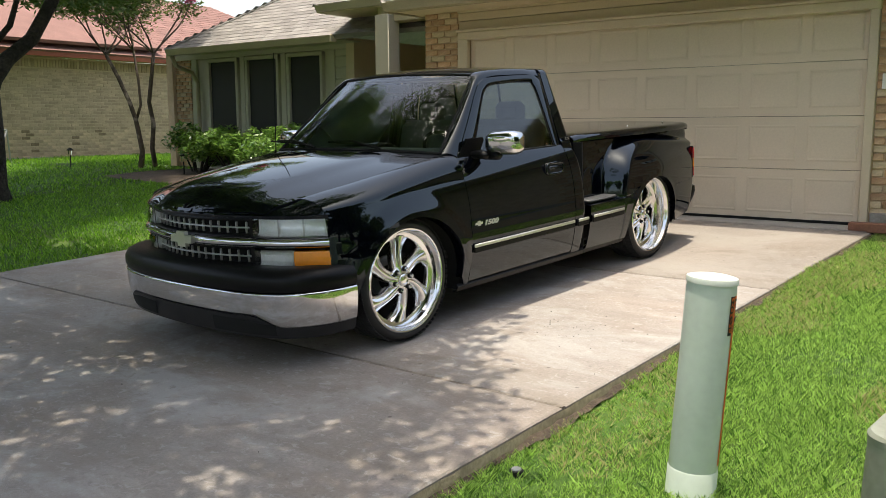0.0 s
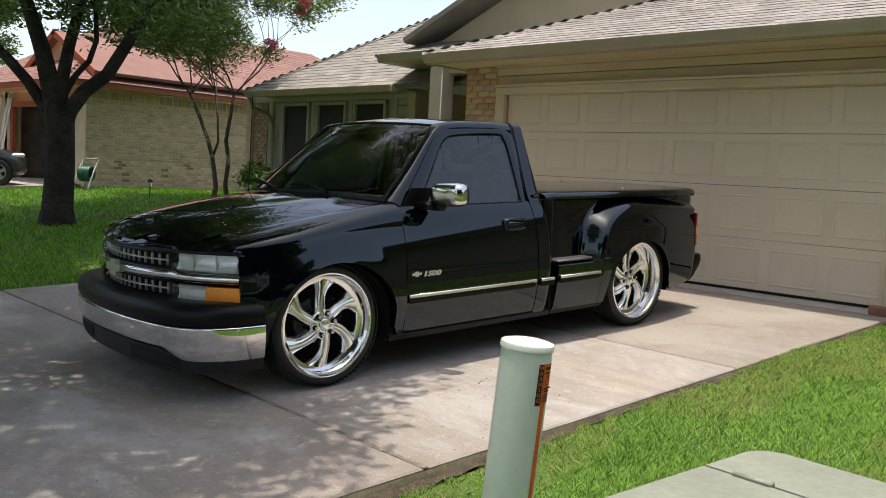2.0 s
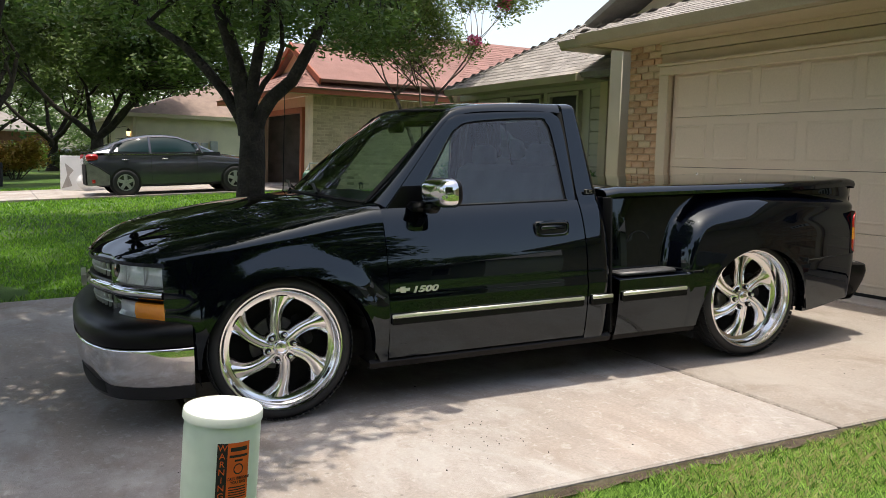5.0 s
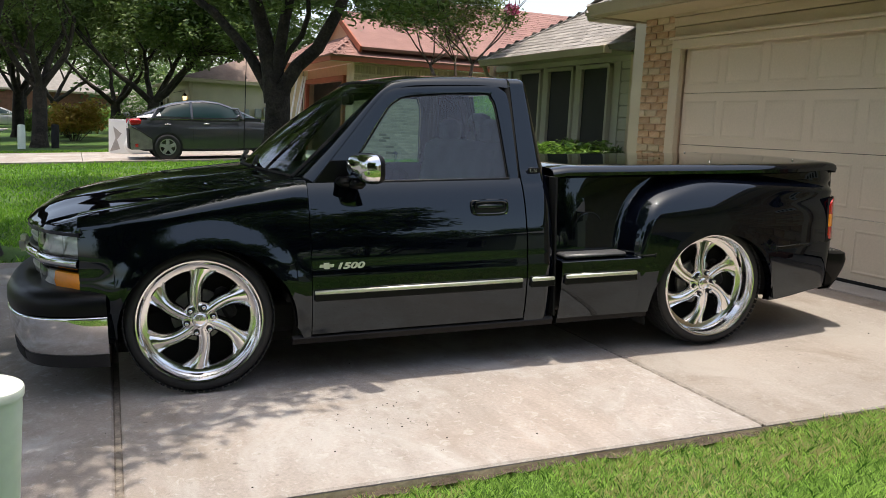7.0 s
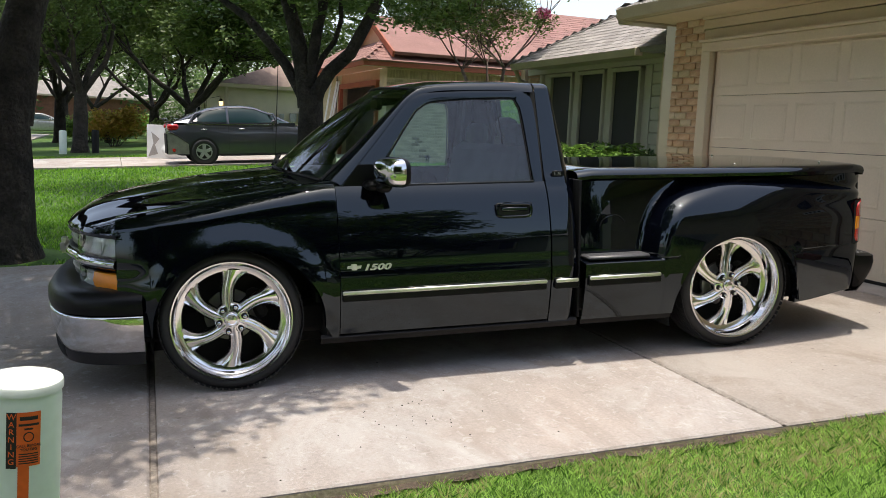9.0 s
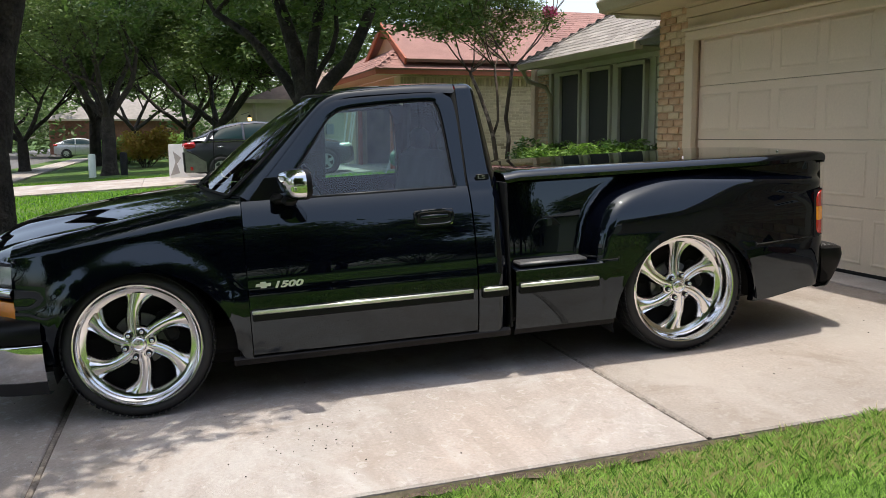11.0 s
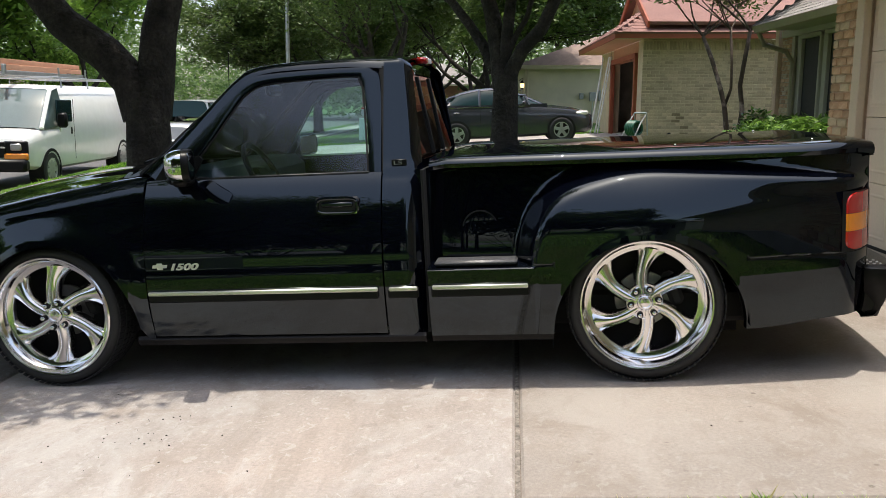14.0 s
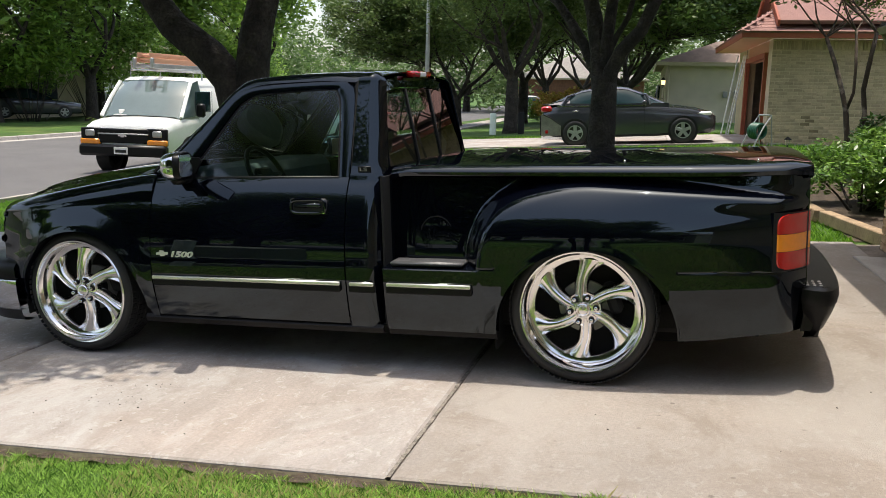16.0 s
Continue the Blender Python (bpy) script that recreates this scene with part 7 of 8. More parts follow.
for text, z, s in (("CALL BEFORE", 0.150, 0.0095), ("YOU DIG", 0.160, 0.0095)):
    ob = part("lettering", text_mesh(text, s), M_BLACKINK, st)
    ob.matrix_local = on_tube(SA + 0.10, PH - z, 0.0938)
for k in range(5):
    part("print_bar", wrap(SA - 0.14, SA + 0.34, PH - 0.172 - 0.0062 * k - 0.0015, PH - 0.172 - 0.0062 * k + 0.0015, 0.0936), M_BLACKINK, st)

BX, BY, BZ = 4.30, -1.21, ground_z(4.3, -1.2)
M_BOXG = mat("grey_green_enclosure", (0.235, 0.25, 0.20), 0.5, vary=0.12, scale=5, fine=40, bump=0.06, second=(0.205, 0.22, 0.175), mixlo=0.5, mixhi=0.75)
ub = thing("utility_box", "grey-green low utility enclosure with a hinged lid", "utility box", pose(BX, BY, BZ, 0, 0, -4))


def round_rect(hx, hy, r, n=6):
    out = []
    for cx, cy, a0 in ((hx - r, hy - r, 0), (-hx + r, hy - r, 90), (-hx + r, -hy + r, 180), (hx - r, -hy + r, 270)):
        for k in range(n + 1):
            a = math.radians(a0 + 90 * k / n)
            out.append((cx + r * math.cos(a), cy + r * math.sin(a)))
    return out


TOPH = 0.5 - BZ
bodyg = Geo()
hx, hy = 0.515, 0.535
bodyg.grid([[(x * k, y * k, z) for x, y in round_rect(hx, hy, 0.10)] for k, z in ((1.03, -0.1), (1.02, 0.3), (1.0, TOPH - 0.03))], close=True)
part("body", bodyg, M_BOXG, ub)
for nm, y0, y1 in (("front_lid", -hy, 0.205), ("rear_lid", 0.215, hy)):
    out = [(x, max(y0, min(y1, y))) for x, y in round_rect(hx, hy, 0.10)]
    lidg = Geo()
    cy = (y0 + y1) / 2
    for k, z in ((1.0, TOPH - 0.03), (1.004, TOPH - 0.01), (0.99, TOPH)):
        lidg.v += [(x * k, cy + (y - cy) * k, z) for x, y in out]
    n = len(out)
    lidg.f += [(r * n + i, r * n + (i + 1) % n, (r + 1) * n + (i + 1) % n, (r + 1) * n + i) for r in range(2) for i in range(n)]
    lidg.f.append(tuple(range(2 * n, 3 * n)))
    part(nm, lidg, M_BOXG, ub)
part("latch", Geo().box((-0.36, 0.21, TOPH + 0.004), (0.12, 0.03, 0.018), 0.006), M_BOXG, ub)
spr = thing("sprinkler_head", "black lawn sprinkler head with a grey cap", "sprinkler", pose(2.37, -1.14, ground_z(2.37, -1.14)))
part("body", Geo().lathe([(-0.05, 0.03), (0.03, 0.03), (0.034, 0.02)], 14, axis="z"), M_UNDER, spr)
part("cap", Geo().lathe([(0.033, 0.022), (0.038, 0.02), (0.038, 0.001)], 14, axis="z"), M_CASE, spr)
for i, (x, y) in enumerate(((-9.9, 6.4), (-13.2, 6.0), (2.72, 5.05))):
    pl = thing("path_light", "small black garden path light with glass sides", "lamp", pose(x, y, ground_z(x, y)), group="path lights")
    part("stake", Geo().tube([(0, 0, -0.1), (0, 0, 0.25)], 0.012, 6), M_UNDER, pl)
    part("glass", Geo().lathe([(0.25, 0.04), (0.35, 0.045)], 8, axis="z"), M_LENS, pl)
    part("cap", Geo().lathe([(0.35, 0.075), (0.36, 0.075), (0.41, 0.01)], 8, axis="z"), M_UNDER, pl)


# ---- vehicles ----
def car_wheel(parent, x, y, r, w, side, spokes=5, rim_r=0.64):
    wh = thing("wheel", "", "")
    wh.parent = parent
    wh.matrix_local = pose(x, y, r)
    o = side * w / 2
    part("tyre", Geo().lathe([(-o, r * 0.66), (-o, r * 0.9), (-o * 0.8, r), (o * 0.8, r), (o, r * 0.92), (o * 1.02, r * 0.8), (o * 0.98, r * rim_r)], 28), M_TYRE, wh)
    rim = part("rim", Geo().lathe([(o * 0.99, r * rim_r), (o * 0.99, r * (rim_r - 0.05)), (o * 0.75, r * (rim_r - 0.08))], 28), M_STEEL, wh)
    part("rim_back", Geo().lathe([(o * 0.55, r * rim_r), (o * 0.55, 0.01)], 20), M_UNDER, wh)
    for j in range(spokes):
        a = 2 * math.pi * j / spokes
        part("spoke", Geo().box((o * 0.86, 0, r * 0.30), (0.02, r * 0.26, r * 0.56), 0.008, pose(0, 0, 0, math.degrees(a), 0, 0)), M_STEEL, rim)
    part("hub", Geo().lathe([(o * 0.86, r * 0.18), (o * 0.98, r * 0.14), (o * 0.98, 0.005)], 14), M_STEEL, rim)
    return wh


def car_shell(prof, width, tuck=0.10):
    """Lower body: prof has (along y, bottom, shoulder, top, half-width factor)."""
    rows = []
    for y, zb, zs, zt, k in prof:
        w = width / 2 * k
        half = [(w * 0.86, zb), (w * 0.97, zb + 0.06), (w, zb + 0.20), (w, zs - 0.12), (w * 0.985, zs - 0.03), (w * 0.93, zs + (zt - zs) * 0.45), (w * 0.6, zt - 0.01), (0, zt)]
        rows.append([(x, y, z) for x, z in half] + [(-x, y, z) for x, z in half[-2::-1]])
    g = Geo().grid(rows)
    n = len(rows[0])
    g.f.append(tuple(range(n)))
    g.f.append(tuple(range(len(g.v) - n, len(g.v)))[::-1])
    return g


def car_top(prof, width):
    """Glasshouse: prof has (along y, base, roof, lower factor, upper factor)."""
    rows = []
    for y, zb, zr, k0, k1 in prof:
        a, b = width / 2 * k0, width / 2 * k1
        half = [(a, zb), (a + (b - a) * 0.5 + 0.015, zb + (zr - zb) * 0.5), (b, zr - 0.06), (b * 0.9, zr - 0.015), (b * 0.5, zr), (0, zr + 0.008)]
        rows.append([(x, y, z) for x, z in half] + [(-x, y, z) for x, z in half[-2::-1]])
    return rows


# sedan on the neighbour's driveway, nose to the garage
SED = pose(-17.95, 1.50, ground_z(-17.9, 1.5) + 0.05, math.degrees(math.atan(0.06)), 0, 0)
sedan = thing("sedan", "dark grey four-door sedan with a damaged rear bumper", "car", SED)
part("body", car_shell([(-0.86, 0.35, 0.75, 0.90, 0.80), (-0.80, 0.30, 0.85, 1.02, 0.92), (-0.55, 0.22, 0.90, 1.06, 0.985), (0.0, 0.2, 0.90, 1.06, 1.0), (0.8, 0.18, 0.88, 0.99, 1.0), (1.6, 0.18, 0.86, 0.97, 1.0), (2.05, 0.18, 0.84, 0.98, 1.0), (2.5, 0.2, 0.80, 0.93, 0.985), (2.95, 0.2, 0.74, 0.86, 0.95), (3.3, 0.22, 0.66, 0.76, 0.86), (3.44, 0.28, 0.60, 0.66, 0.70)], 1.72), M_SEDAN, sedan)
rows = car_top([(-0.68, 1.03, 1.055, 0.88, 0.72), (-0.25, 1.01, 1.24, 0.92, 0.71), (0.15, 0.99, 1.375, 0.935, 0.70), (0.55, 0.97, 1.435, 0.94, 0.70), (0.95, 0.96, 1.445, 0.945, 0.70), (1.3, 0.95, 1.405, 0.945, 0.70), (1.65, 0.95, 1.275, 0.935, 0.70), (2.0, 0.94, 1.105, 0.91, 0.70), (2.32, 0.93, 0.955, 0.86, 0.70)], 1.72)
part("window_band", Geo().grid(rows), M_DGLASS, sedan, "dark tinted car glass")
part("roof", Geo().grid([[(x * 1.012, y, z + 0.006) for x, y, z in r[2:-2]] for r in rows]), M_SEDAN, sedan)
for pick in (slice(0, 4), slice(-4, None)):
    part("rear_quarter", Geo().grid([[(x * 1.015, y, z + 0.004) for x, y, z in rows[0][pick]], [(x * 1.015, y + 0.12, z + 0.02) for x, y, z in rows[1][pick]]]), M_SEDAN, sedan, thick=0.006)
    part("sill_panel", Geo().grid([[(x * 1.012, y, z - 0.04) for x, y, z in r[pick][:1]] + [(x * 1.012, y, z + 0.055) for x, y, z in r[pick][:1]] if pick.stop else [(x * 1.012, y, z + 0.055) for x, y, z in r[pick][-1:]] + [(x * 1.012, y, z - 0.04) for x, y, z in r[pick][-1:]] for r in rows[1:]]), M_SEDAN, sedan, thick=0.006)
for y0, y1, b0, b1 in ((-0.36, -0.02, 1.27, 2), (0.62, 0.62, 1.39, 3), (1.86, 1.66, 1.22, 5)):
    for sg in (1, -1):
        part("pillar", Geo().tube([(sg * 0.815, y0, 0.96), (sg * 0.72, (y0 + y1) / 2, 1.22), (sg * 0.615, y1, b0)], 0.035, 6), M_SEDAN, sedan)
for sg in (1, -1):
    part("belt_strip", Geo().tube([(sg * 0.83, -0.45, 1.0), (sg * 0.835, 0.6, 0.97), (sg * 0.835, 1.75, 0.95)], 0.012, 6), M_CHROME, sedan)
    part("door_mirror", Geo().box((sg * 0.93, 1.72, 1.02), (0.17, 0.10, 0.12), 0.03), M_SEDAN, sedan)
    for y in (0.02, 0.95):
        part("door_handle", Geo().box((sg * 0.862, y, 0.86), (0.025, 0.15, 0.03), 0.01), M_CHROME, sedan)
    for y in (0.62, 1.72):
        part("door_gap", Geo().box((sg * 0.858, y, 0.62), (0.006, 0.008, 0.62)), M_UNDER, sedan)
    part("tail_lamp", Geo().box((sg * 0.71, -0.72, 0.93), (0.26, 0.28, 0.15), 0.04), M_RED, sedan, "red tail lamp")
    part("head_lamp", Geo().box((sg * 0.66, 3.16, 0.70), (0.24, 0.38, 0.10), 0.04), M_REFLECT, sedan)
    for y in (0.0, 2.65):
        part("wheel_arch", Geo().lathe([(sg * 0.60, 0.36), (sg * 0.866, 0.36), (sg * 0.866, 0.30)], 28, pose(0, y, 0.31)), M_UNDER, sedan)
        car_wheel(sedan, sg * 0.78, y, 0.31, 0.20, sg, 5)
part("broken_bumper", Geo().prism([(-0.86, 0.26), (-0.86, 0.80), (-0.74, 0.80), (-0.36, 0.52), (-0.36, 0.26)], 0.845, 0.872, axis="x"), M_PALEBUMP, sedan, "pale scuffed rear bumper corner, torn loose")
part("bumper_crack", Geo().tube([(0.876, -0.80, 0.80), (0.876, -0.60, 0.70), (0.876, -0.36, 0.52)], 0.014, 6), M_UNDER, sedan)
part("bumper_core", Geo().box((0.45, -0.87, 0.52), (0.78, 0.05, 0.5), 0.015), M_UNDER, sedan, "bare dark bumper backing")
part("reflector", Geo().box((0.876, -0.72, 0.36), (0.01, 0.07, 0.08), 0.003), M_RED, sedan)
part("boot_lip", Geo().box((0, -0.80, 1.05), (1.3, 0.10, 0.03), 0.012), M_UNDER, sedan)

# silver car before a far house
far_car = copy_thing(sedan, pose(-65.0, -6.6, ground_z(-65, -5.5) + 0.03))
far_car["label"] = "silver sedan parked before a far house"
silver = {}
for k in list(far_car.children):
    if k.name.startswith(("broken_bumper", "bumper_", "reflector")):
        bpy.data.objects.remove(k)
    elif k.data and k.data.materials and k.data.materials[0] == M_SEDAN:
        if k.data.name not in silver:
            silver[k.data.name] = k.data.copy()
            silver[k.data.name].materials[0] = M_STEEL
        k.data = silver[k.data.name]

# white cargo van facing along the street
VAN = pose(-14.65, -8.10, ROAD_Z + 0.03, 0, 0, -90 + 3) @ Matrix.Scale(1.05, 4)
van = thing("cargo_van", "white cargo van with a roof rack and ladders", "van", VAN)
part("body", car_shell([(-3.9, 0.45, 1.3, 1.95, 0.94), (-3.8, 0.40, 1.35, 2.06, 0.99), (-1.5, 0.36, 1.35, 2.08, 1.0), (0.6, 0.36, 1.33, 2.07, 1.0), (1.25, 0.36, 1.28, 1.99, 1.0)], 2.0), M_VANW, van)
part("front_body", car_shell([(1.2, 0.36, 1.18, 1.30, 1.0), (1.9, 0.38, 1.12, 1.22, 0.99), (2.4, 0.42, 1.06, 1.13, 0.965), (2.68, 0.45, 0.98, 1.04, 0.92), (2.72, 0.5, 0.9, 0.95, 0.9)], 2.0), M_VANW, van)
rows = car_top([(1.0, 1.25, 2.06, 0.985, 0.86), (1.3, 1.22, 1.98, 0.985, 0.84), (1.65, 1.20, 1.62, 0.96, 0.88), (1.98, 1.18, 1.22, 0.92, 0.88)], 2.0)
part("windshield", Geo().grid(rows), M_VANGLASS, van, "windshield with a pale hat on the dash")
part("roof", Geo().grid([[(x * 1.01, y, z + 0.008) for x, y, z in r[2:-2]] for r in rows[:2]]), M_VANW, van)
for sg in (1, -1):
    part("pillar", Geo().tube([(sg * 0.93, 1.98, 1.2), (sg * 0.89, 1.64, 1.6), (sg * 0.84, 1.30, 1.95)], 0.045, 6), M_VANW, van)
    part("door_window", Geo().box((sg * 0.978, 1.0, 1.53), (0.03, 0.74, 0.46), 0.012), M_DGLASS, van)
    part("door_mirror", Geo().box((sg * 1.12, 1.42, 1.35), (0.2, 0.12, 0.30), 0.04), M_PLASTIC, van)
    part("door_gap", Geo().box((sg * 1.001, 0.58, 1.15), (0.006, 0.012, 1.25)), M_UNDER, van)
    part("door_handle", Geo().box((sg * 1.006, 0.72, 1.12), (0.02, 0.06, 0.14), 0.008), M_PLASTIC, van)
    part("lamp_surround", Geo().box((sg * 0.745, 2.705, 0.80), (0.46, 0.08, 0.36), 0.02), M_PLASTIC, van)
    part("head_lamp", Geo().box((sg * 0.76, 2.735, 0.87), (0.23, 0.06, 0.15), 0.03), M_CASE, van)
    part("amber_lamp", Geo().box((sg * 0.755, 2.735, 0.69), (0.46, 0.07, 0.12), 0.02), M_AMBER, van)
    for y in (1.75, -2.3):
        part("wheel_arch", Geo().lathe([(sg * 0.7, 0.42), (sg * 1.004, 0.42), (sg * 1.004, 0.36)], 24, pose(0, y, 0.38)), M_UNDER, van)
        car_wheel(van, sg * 0.88, y, 0.37, 0.23, sg, 8)
part("grille", Geo().box((0, 2.73, 0.82), (1.15, 0.06, 0.30), 0.02), M_PLASTIC, van)
part("grille_bar", Geo().box((0, 2.765, 0.86), (1.14, 0.02, 0.03), 0.006), M_CASE, van)
part("emblem", Geo().prism([(a * 0.9, 0.83 + b * 0.8) for a, b in bow], 2.765, 2.785, axis="y"), M_CHROME, van)
part("bumper", Geo().box((0, 2.76, 0.52), (1.96, 0.22, 0.24), 0.05), M_PLASTIC, van)
part("plate", Geo().box((0, 2.875, 0.52), (0.31, 0.012, 0.15), 0.004), M_WHITE, van)
part("plate_bar", Geo().box((0, 2.883, 0.51), (0.24, 0.006, 0.06), 0.002), M_BLACKINK, van)
part("dash_hat", Geo().lathe([(1.20, 0.20), (1.22, 0.20), (1.23, 0.10), (1.32, 0.08), (1.33, 0.01)], 14, pose(0.5, 1.85, 0.02), axis="z"), M_WHITE, van)
for y in (-2.4, -0.6, 0.8):
    rack = part("rack_bar", Geo().tube([(-0.88, y, 2.0), (-0.86, y, 2.22), (0.86, y, 2.22), (0.88, y, 2.0)], 0.022, 6), M_STEEL, van)
    for sg in (1, -1):
        part("rack_stop", Geo().tube([(sg * 0.84, y, 2.22), (sg * 0.84, y, 2.42)], 0.02, 6), M_STEEL, rack)
for sg in (-0.75, 0.75):
    part("rack_rail", Geo().tube([(sg, -2.5, 2.22), (sg, 0.95, 2.22)], 0.018, 6), M_STEEL, van)
lad = thing("ladder", "red and silver extension ladder tied on the van roof", "ladder", VAN)
for x, z, mm in ((-0.05, 2.30, M_STEEL), (0.40, 2.30, M_STEEL), (0.0, 2.42, M_SALMON), (0.36, 2.42, M_SALMON), (0.04, 2.53, M_SALMON), (0.32, 2.53, M_SALMON)):
    part("rail", Geo().box((x, -0.5, z), (0.035, 3.9, 0.10), 0.006), mm, lad)
for k in range(12):
    for x0, x1, z, mm in ((-0.05, 0.40, 2.30, M_STEEL), (0.0, 0.36, 2.42, M_SALMON), (0.04, 0.32, 2.53, M_SALMON)):
        part("rung", Geo().tube([(x0, -2.35 + 0.33 * k, z), (x1, -2.35 + 0.33 * k, z)], 0.018, 6), mm, lad)
for x in (-0.03, 0.38):
    part("ladder_foot", Geo().box((x, 1.47, 2.36), (0.07, 0.10, 0.22), 0.015), M_CASE, lad)

# minivan parked further along the near kerb
SUV = pose(-31.2, -8.15, ROAD_Z + 0.03, 0, 0, 90)
suv = thing("minivan", "brownish grey minivan parked at the kerb", "car", SUV)
part("body", car_shell([(-1.05, 0.42, 0.9, 1.0, 0.86), (-1.0, 0.35, 0.95, 1.06, 0.96), (0, 0.25, 0.96, 1.05, 1.0), (2.6, 0.25, 0.95, 1.05, 1.0), (3.3, 0.25, 0.88, 1.0, 0.97), (3.9, 0.3, 0.75, 0.82, 0.85)], 1.95), M_SUV, suv)
rows = car_top([(-0.98, 1.0, 1.55, 0.90, 0.76), (-0.7, 1.0, 1.74, 0.94, 0.78), (1.6, 1.0, 1.76, 0.95, 0.78), (2.1, 1.0, 1.66, 0.95, 0.76), (3.0, 1.0, 1.04, 0.88, 0.76)], 1.95)
part("window_band", Geo().grid(rows), M_DGLASS, suv)
part("rear_glass", Geo().box((0, -0.99, 1.3), (1.45, 0.03, 0.40), 0.03), M_DGLASS, suv)
part("tailgate_upper", Geo().grid([[(x, -0.985, z) for x in (-0.8, 0, 0.8)] for z in (1.0, 1.55)]), M_SUV, suv, thick=0.03)
part("roof", Geo().grid([[(x * 1.012, y, z + 0.008) for x, y, z in r[2:-2]] for r in rows[:4]]), M_SUV, suv)
part("roof_edge", Geo().box((0, -0.9, 1.66), (1.42, 0.3, 0.12), 0.05), M_SUV, suv)
for sg in (1, -1):
    for y in (-0.85, 0.45, 1.6):
        part("pillar", Geo().tube([(sg * 0.935, y, 1.0), (sg * 0.85, y + 0.02, 1.4), (sg * 0.77, y + 0.05, 1.70)], 0.045, 6), M_SUV, suv)
    part("roof_rail", Geo().tube([(sg * 0.68, -0.6, 1.79), (sg * 0.68, 1.4, 1.81)], 0.02, 6), M_STEEL, suv)
    part("tail_lamp", Geo().box((sg * 0.72, -1.01, 1.0), (0.42, 0.08, 0.14), 0.03), M_RED, suv, "red tail lamp")
    for y in (0.0, 3.0):
        part("wheel_arch", Geo().lathe([(sg * 0.7, 0.39), (sg * 0.978, 0.39), (sg * 0.978, 0.33)], 24, pose(0, y, 0.34)), M_UNDER, suv)
        car_wheel(suv, sg * 0.86, y, 0.33, 0.22, sg, 7)
part("bumper", Geo().box((0, -1.03, 0.55), (1.75, 0.16, 0.24), 0.05), M_SUV, suv)
part("plate", Geo().box((0, -1.03, 0.85), (0.31, 0.02, 0.15), 0.004), M_WHITE, suv)


def far_pickup(name, label, m, material):
    p = thing(name, label, "pickup truck", m)
    part("body", car_shell([(-1.1, 0.5, 0.98, 1.02, 0.94), (-1.05, 0.45, 1.02, 1.06, 0.98), (1.2, 0.45, 1.05, 1.12, 1.0), (3.3, 0.45, 1.05, 1.15, 1.0), (4.3, 0.45, 1.0, 1.12, 0.97), (4.6, 0.5, 0.85, 0.95, 0.9)], 1.95), material, p)
    rows = car_top([(0.75, 1.1, 1.3, 0.93, 0.8), (0.85, 1.1, 1.82, 0.95, 0.78), (2.5, 1.1, 1.86, 0.95, 0.78), (3.35, 1.1, 1.2, 0.92, 0.8)], 1.95)
    part("window_band", Geo().grid(rows), M_DGLASS, p)
    part("roof", Geo().grid([[(x * 1.012, y, z + 0.008) for x, y, z in r[2:-2]] for r in rows[1:3]]), material, p)
    for sg in (1, -1):
        for y in (0.9, 1.8, 2.6):
            part("pillar", Geo().tube([(sg * 0.935, y, 1.08), (sg * 0.77, y, 1.80)], 0.05, 6), material, p)
        part("head_lamp", Geo().box((sg * 0.75, 4.5, 0.92), (0.3, 0.12, 0.18), 0.03), M_REFLECT, p)
        part("tail_lamp", Geo().box((sg * 0.88, -1.07, 0.86), (0.14, 0.10, 0.30), 0.02), M_RED, p)
        for y in (0.0, 3.5):
            part("wheel_arch", Geo().lathe([(sg * 0.7, 0.46), (sg * 0.98, 0.46), (sg * 0.98, 0.40)], 24, pose(0, y, 0.40)), M_UNDER, p)
            car_wheel(p, sg * 0.86, y, 0.40, 0.25, sg, 6)
    part("bumper", Geo().box((0, -1.15, 0.52), (1.8, 0.16, 0.16), 0.03), M_CHROME, p)
    return p


far_pickup("pickup_truck", "silver pickup parked at the kerb behind the van", pose(-23.3, -7.98, ROAD_Z + 0.03, 0, 0, 90), M_SILVER)
far_pickup("pickup_truck", "silver crew-cab pickup parked across the street", pose(-40.2, -32.6, ground_z(-40, -32) + 0.35, 0, 0, 32), M_SILVER)
far_pickup("pickup_truck", "silver pickup parked before a far house", pose(-47.0, 3.0, ground_z(-47, 3) + 0.02, 0, 0, -5), M_STEEL)
fs = thing("sedan", "dark blue sedan parked across the street", "car", pose(-31.8, -27.2, ground_z(-31, -27) + 0.12, 0, 0, 34))
part("body", car_shell([(-0.9, 0.35, 0.75, 0.95, 0.85), (0, 0.2, 0.9, 1.02, 1.0), (2.0, 0.2, 0.86, 0.96, 1.0), (3.4, 0.25, 0.68, 0.76, 0.86)], 1.75), M_SEDAN, fs)
part("window_band", Geo().grid(car_top([(-0.5, 1.0, 1.05, 0.88, 0.7), (0.3, 0.98, 1.42, 0.94, 0.7), (1.2, 0.95, 1.42, 0.94, 0.7), (2.1, 0.93, 0.97, 0.86, 0.7)], 1.75)), M_DGLASS, fs)
for sg in (1, -1):
    for y in (0, 2.65):
        car_wheel(fs, sg * 0.78, y, 0.31, 0.2, sg, 5)



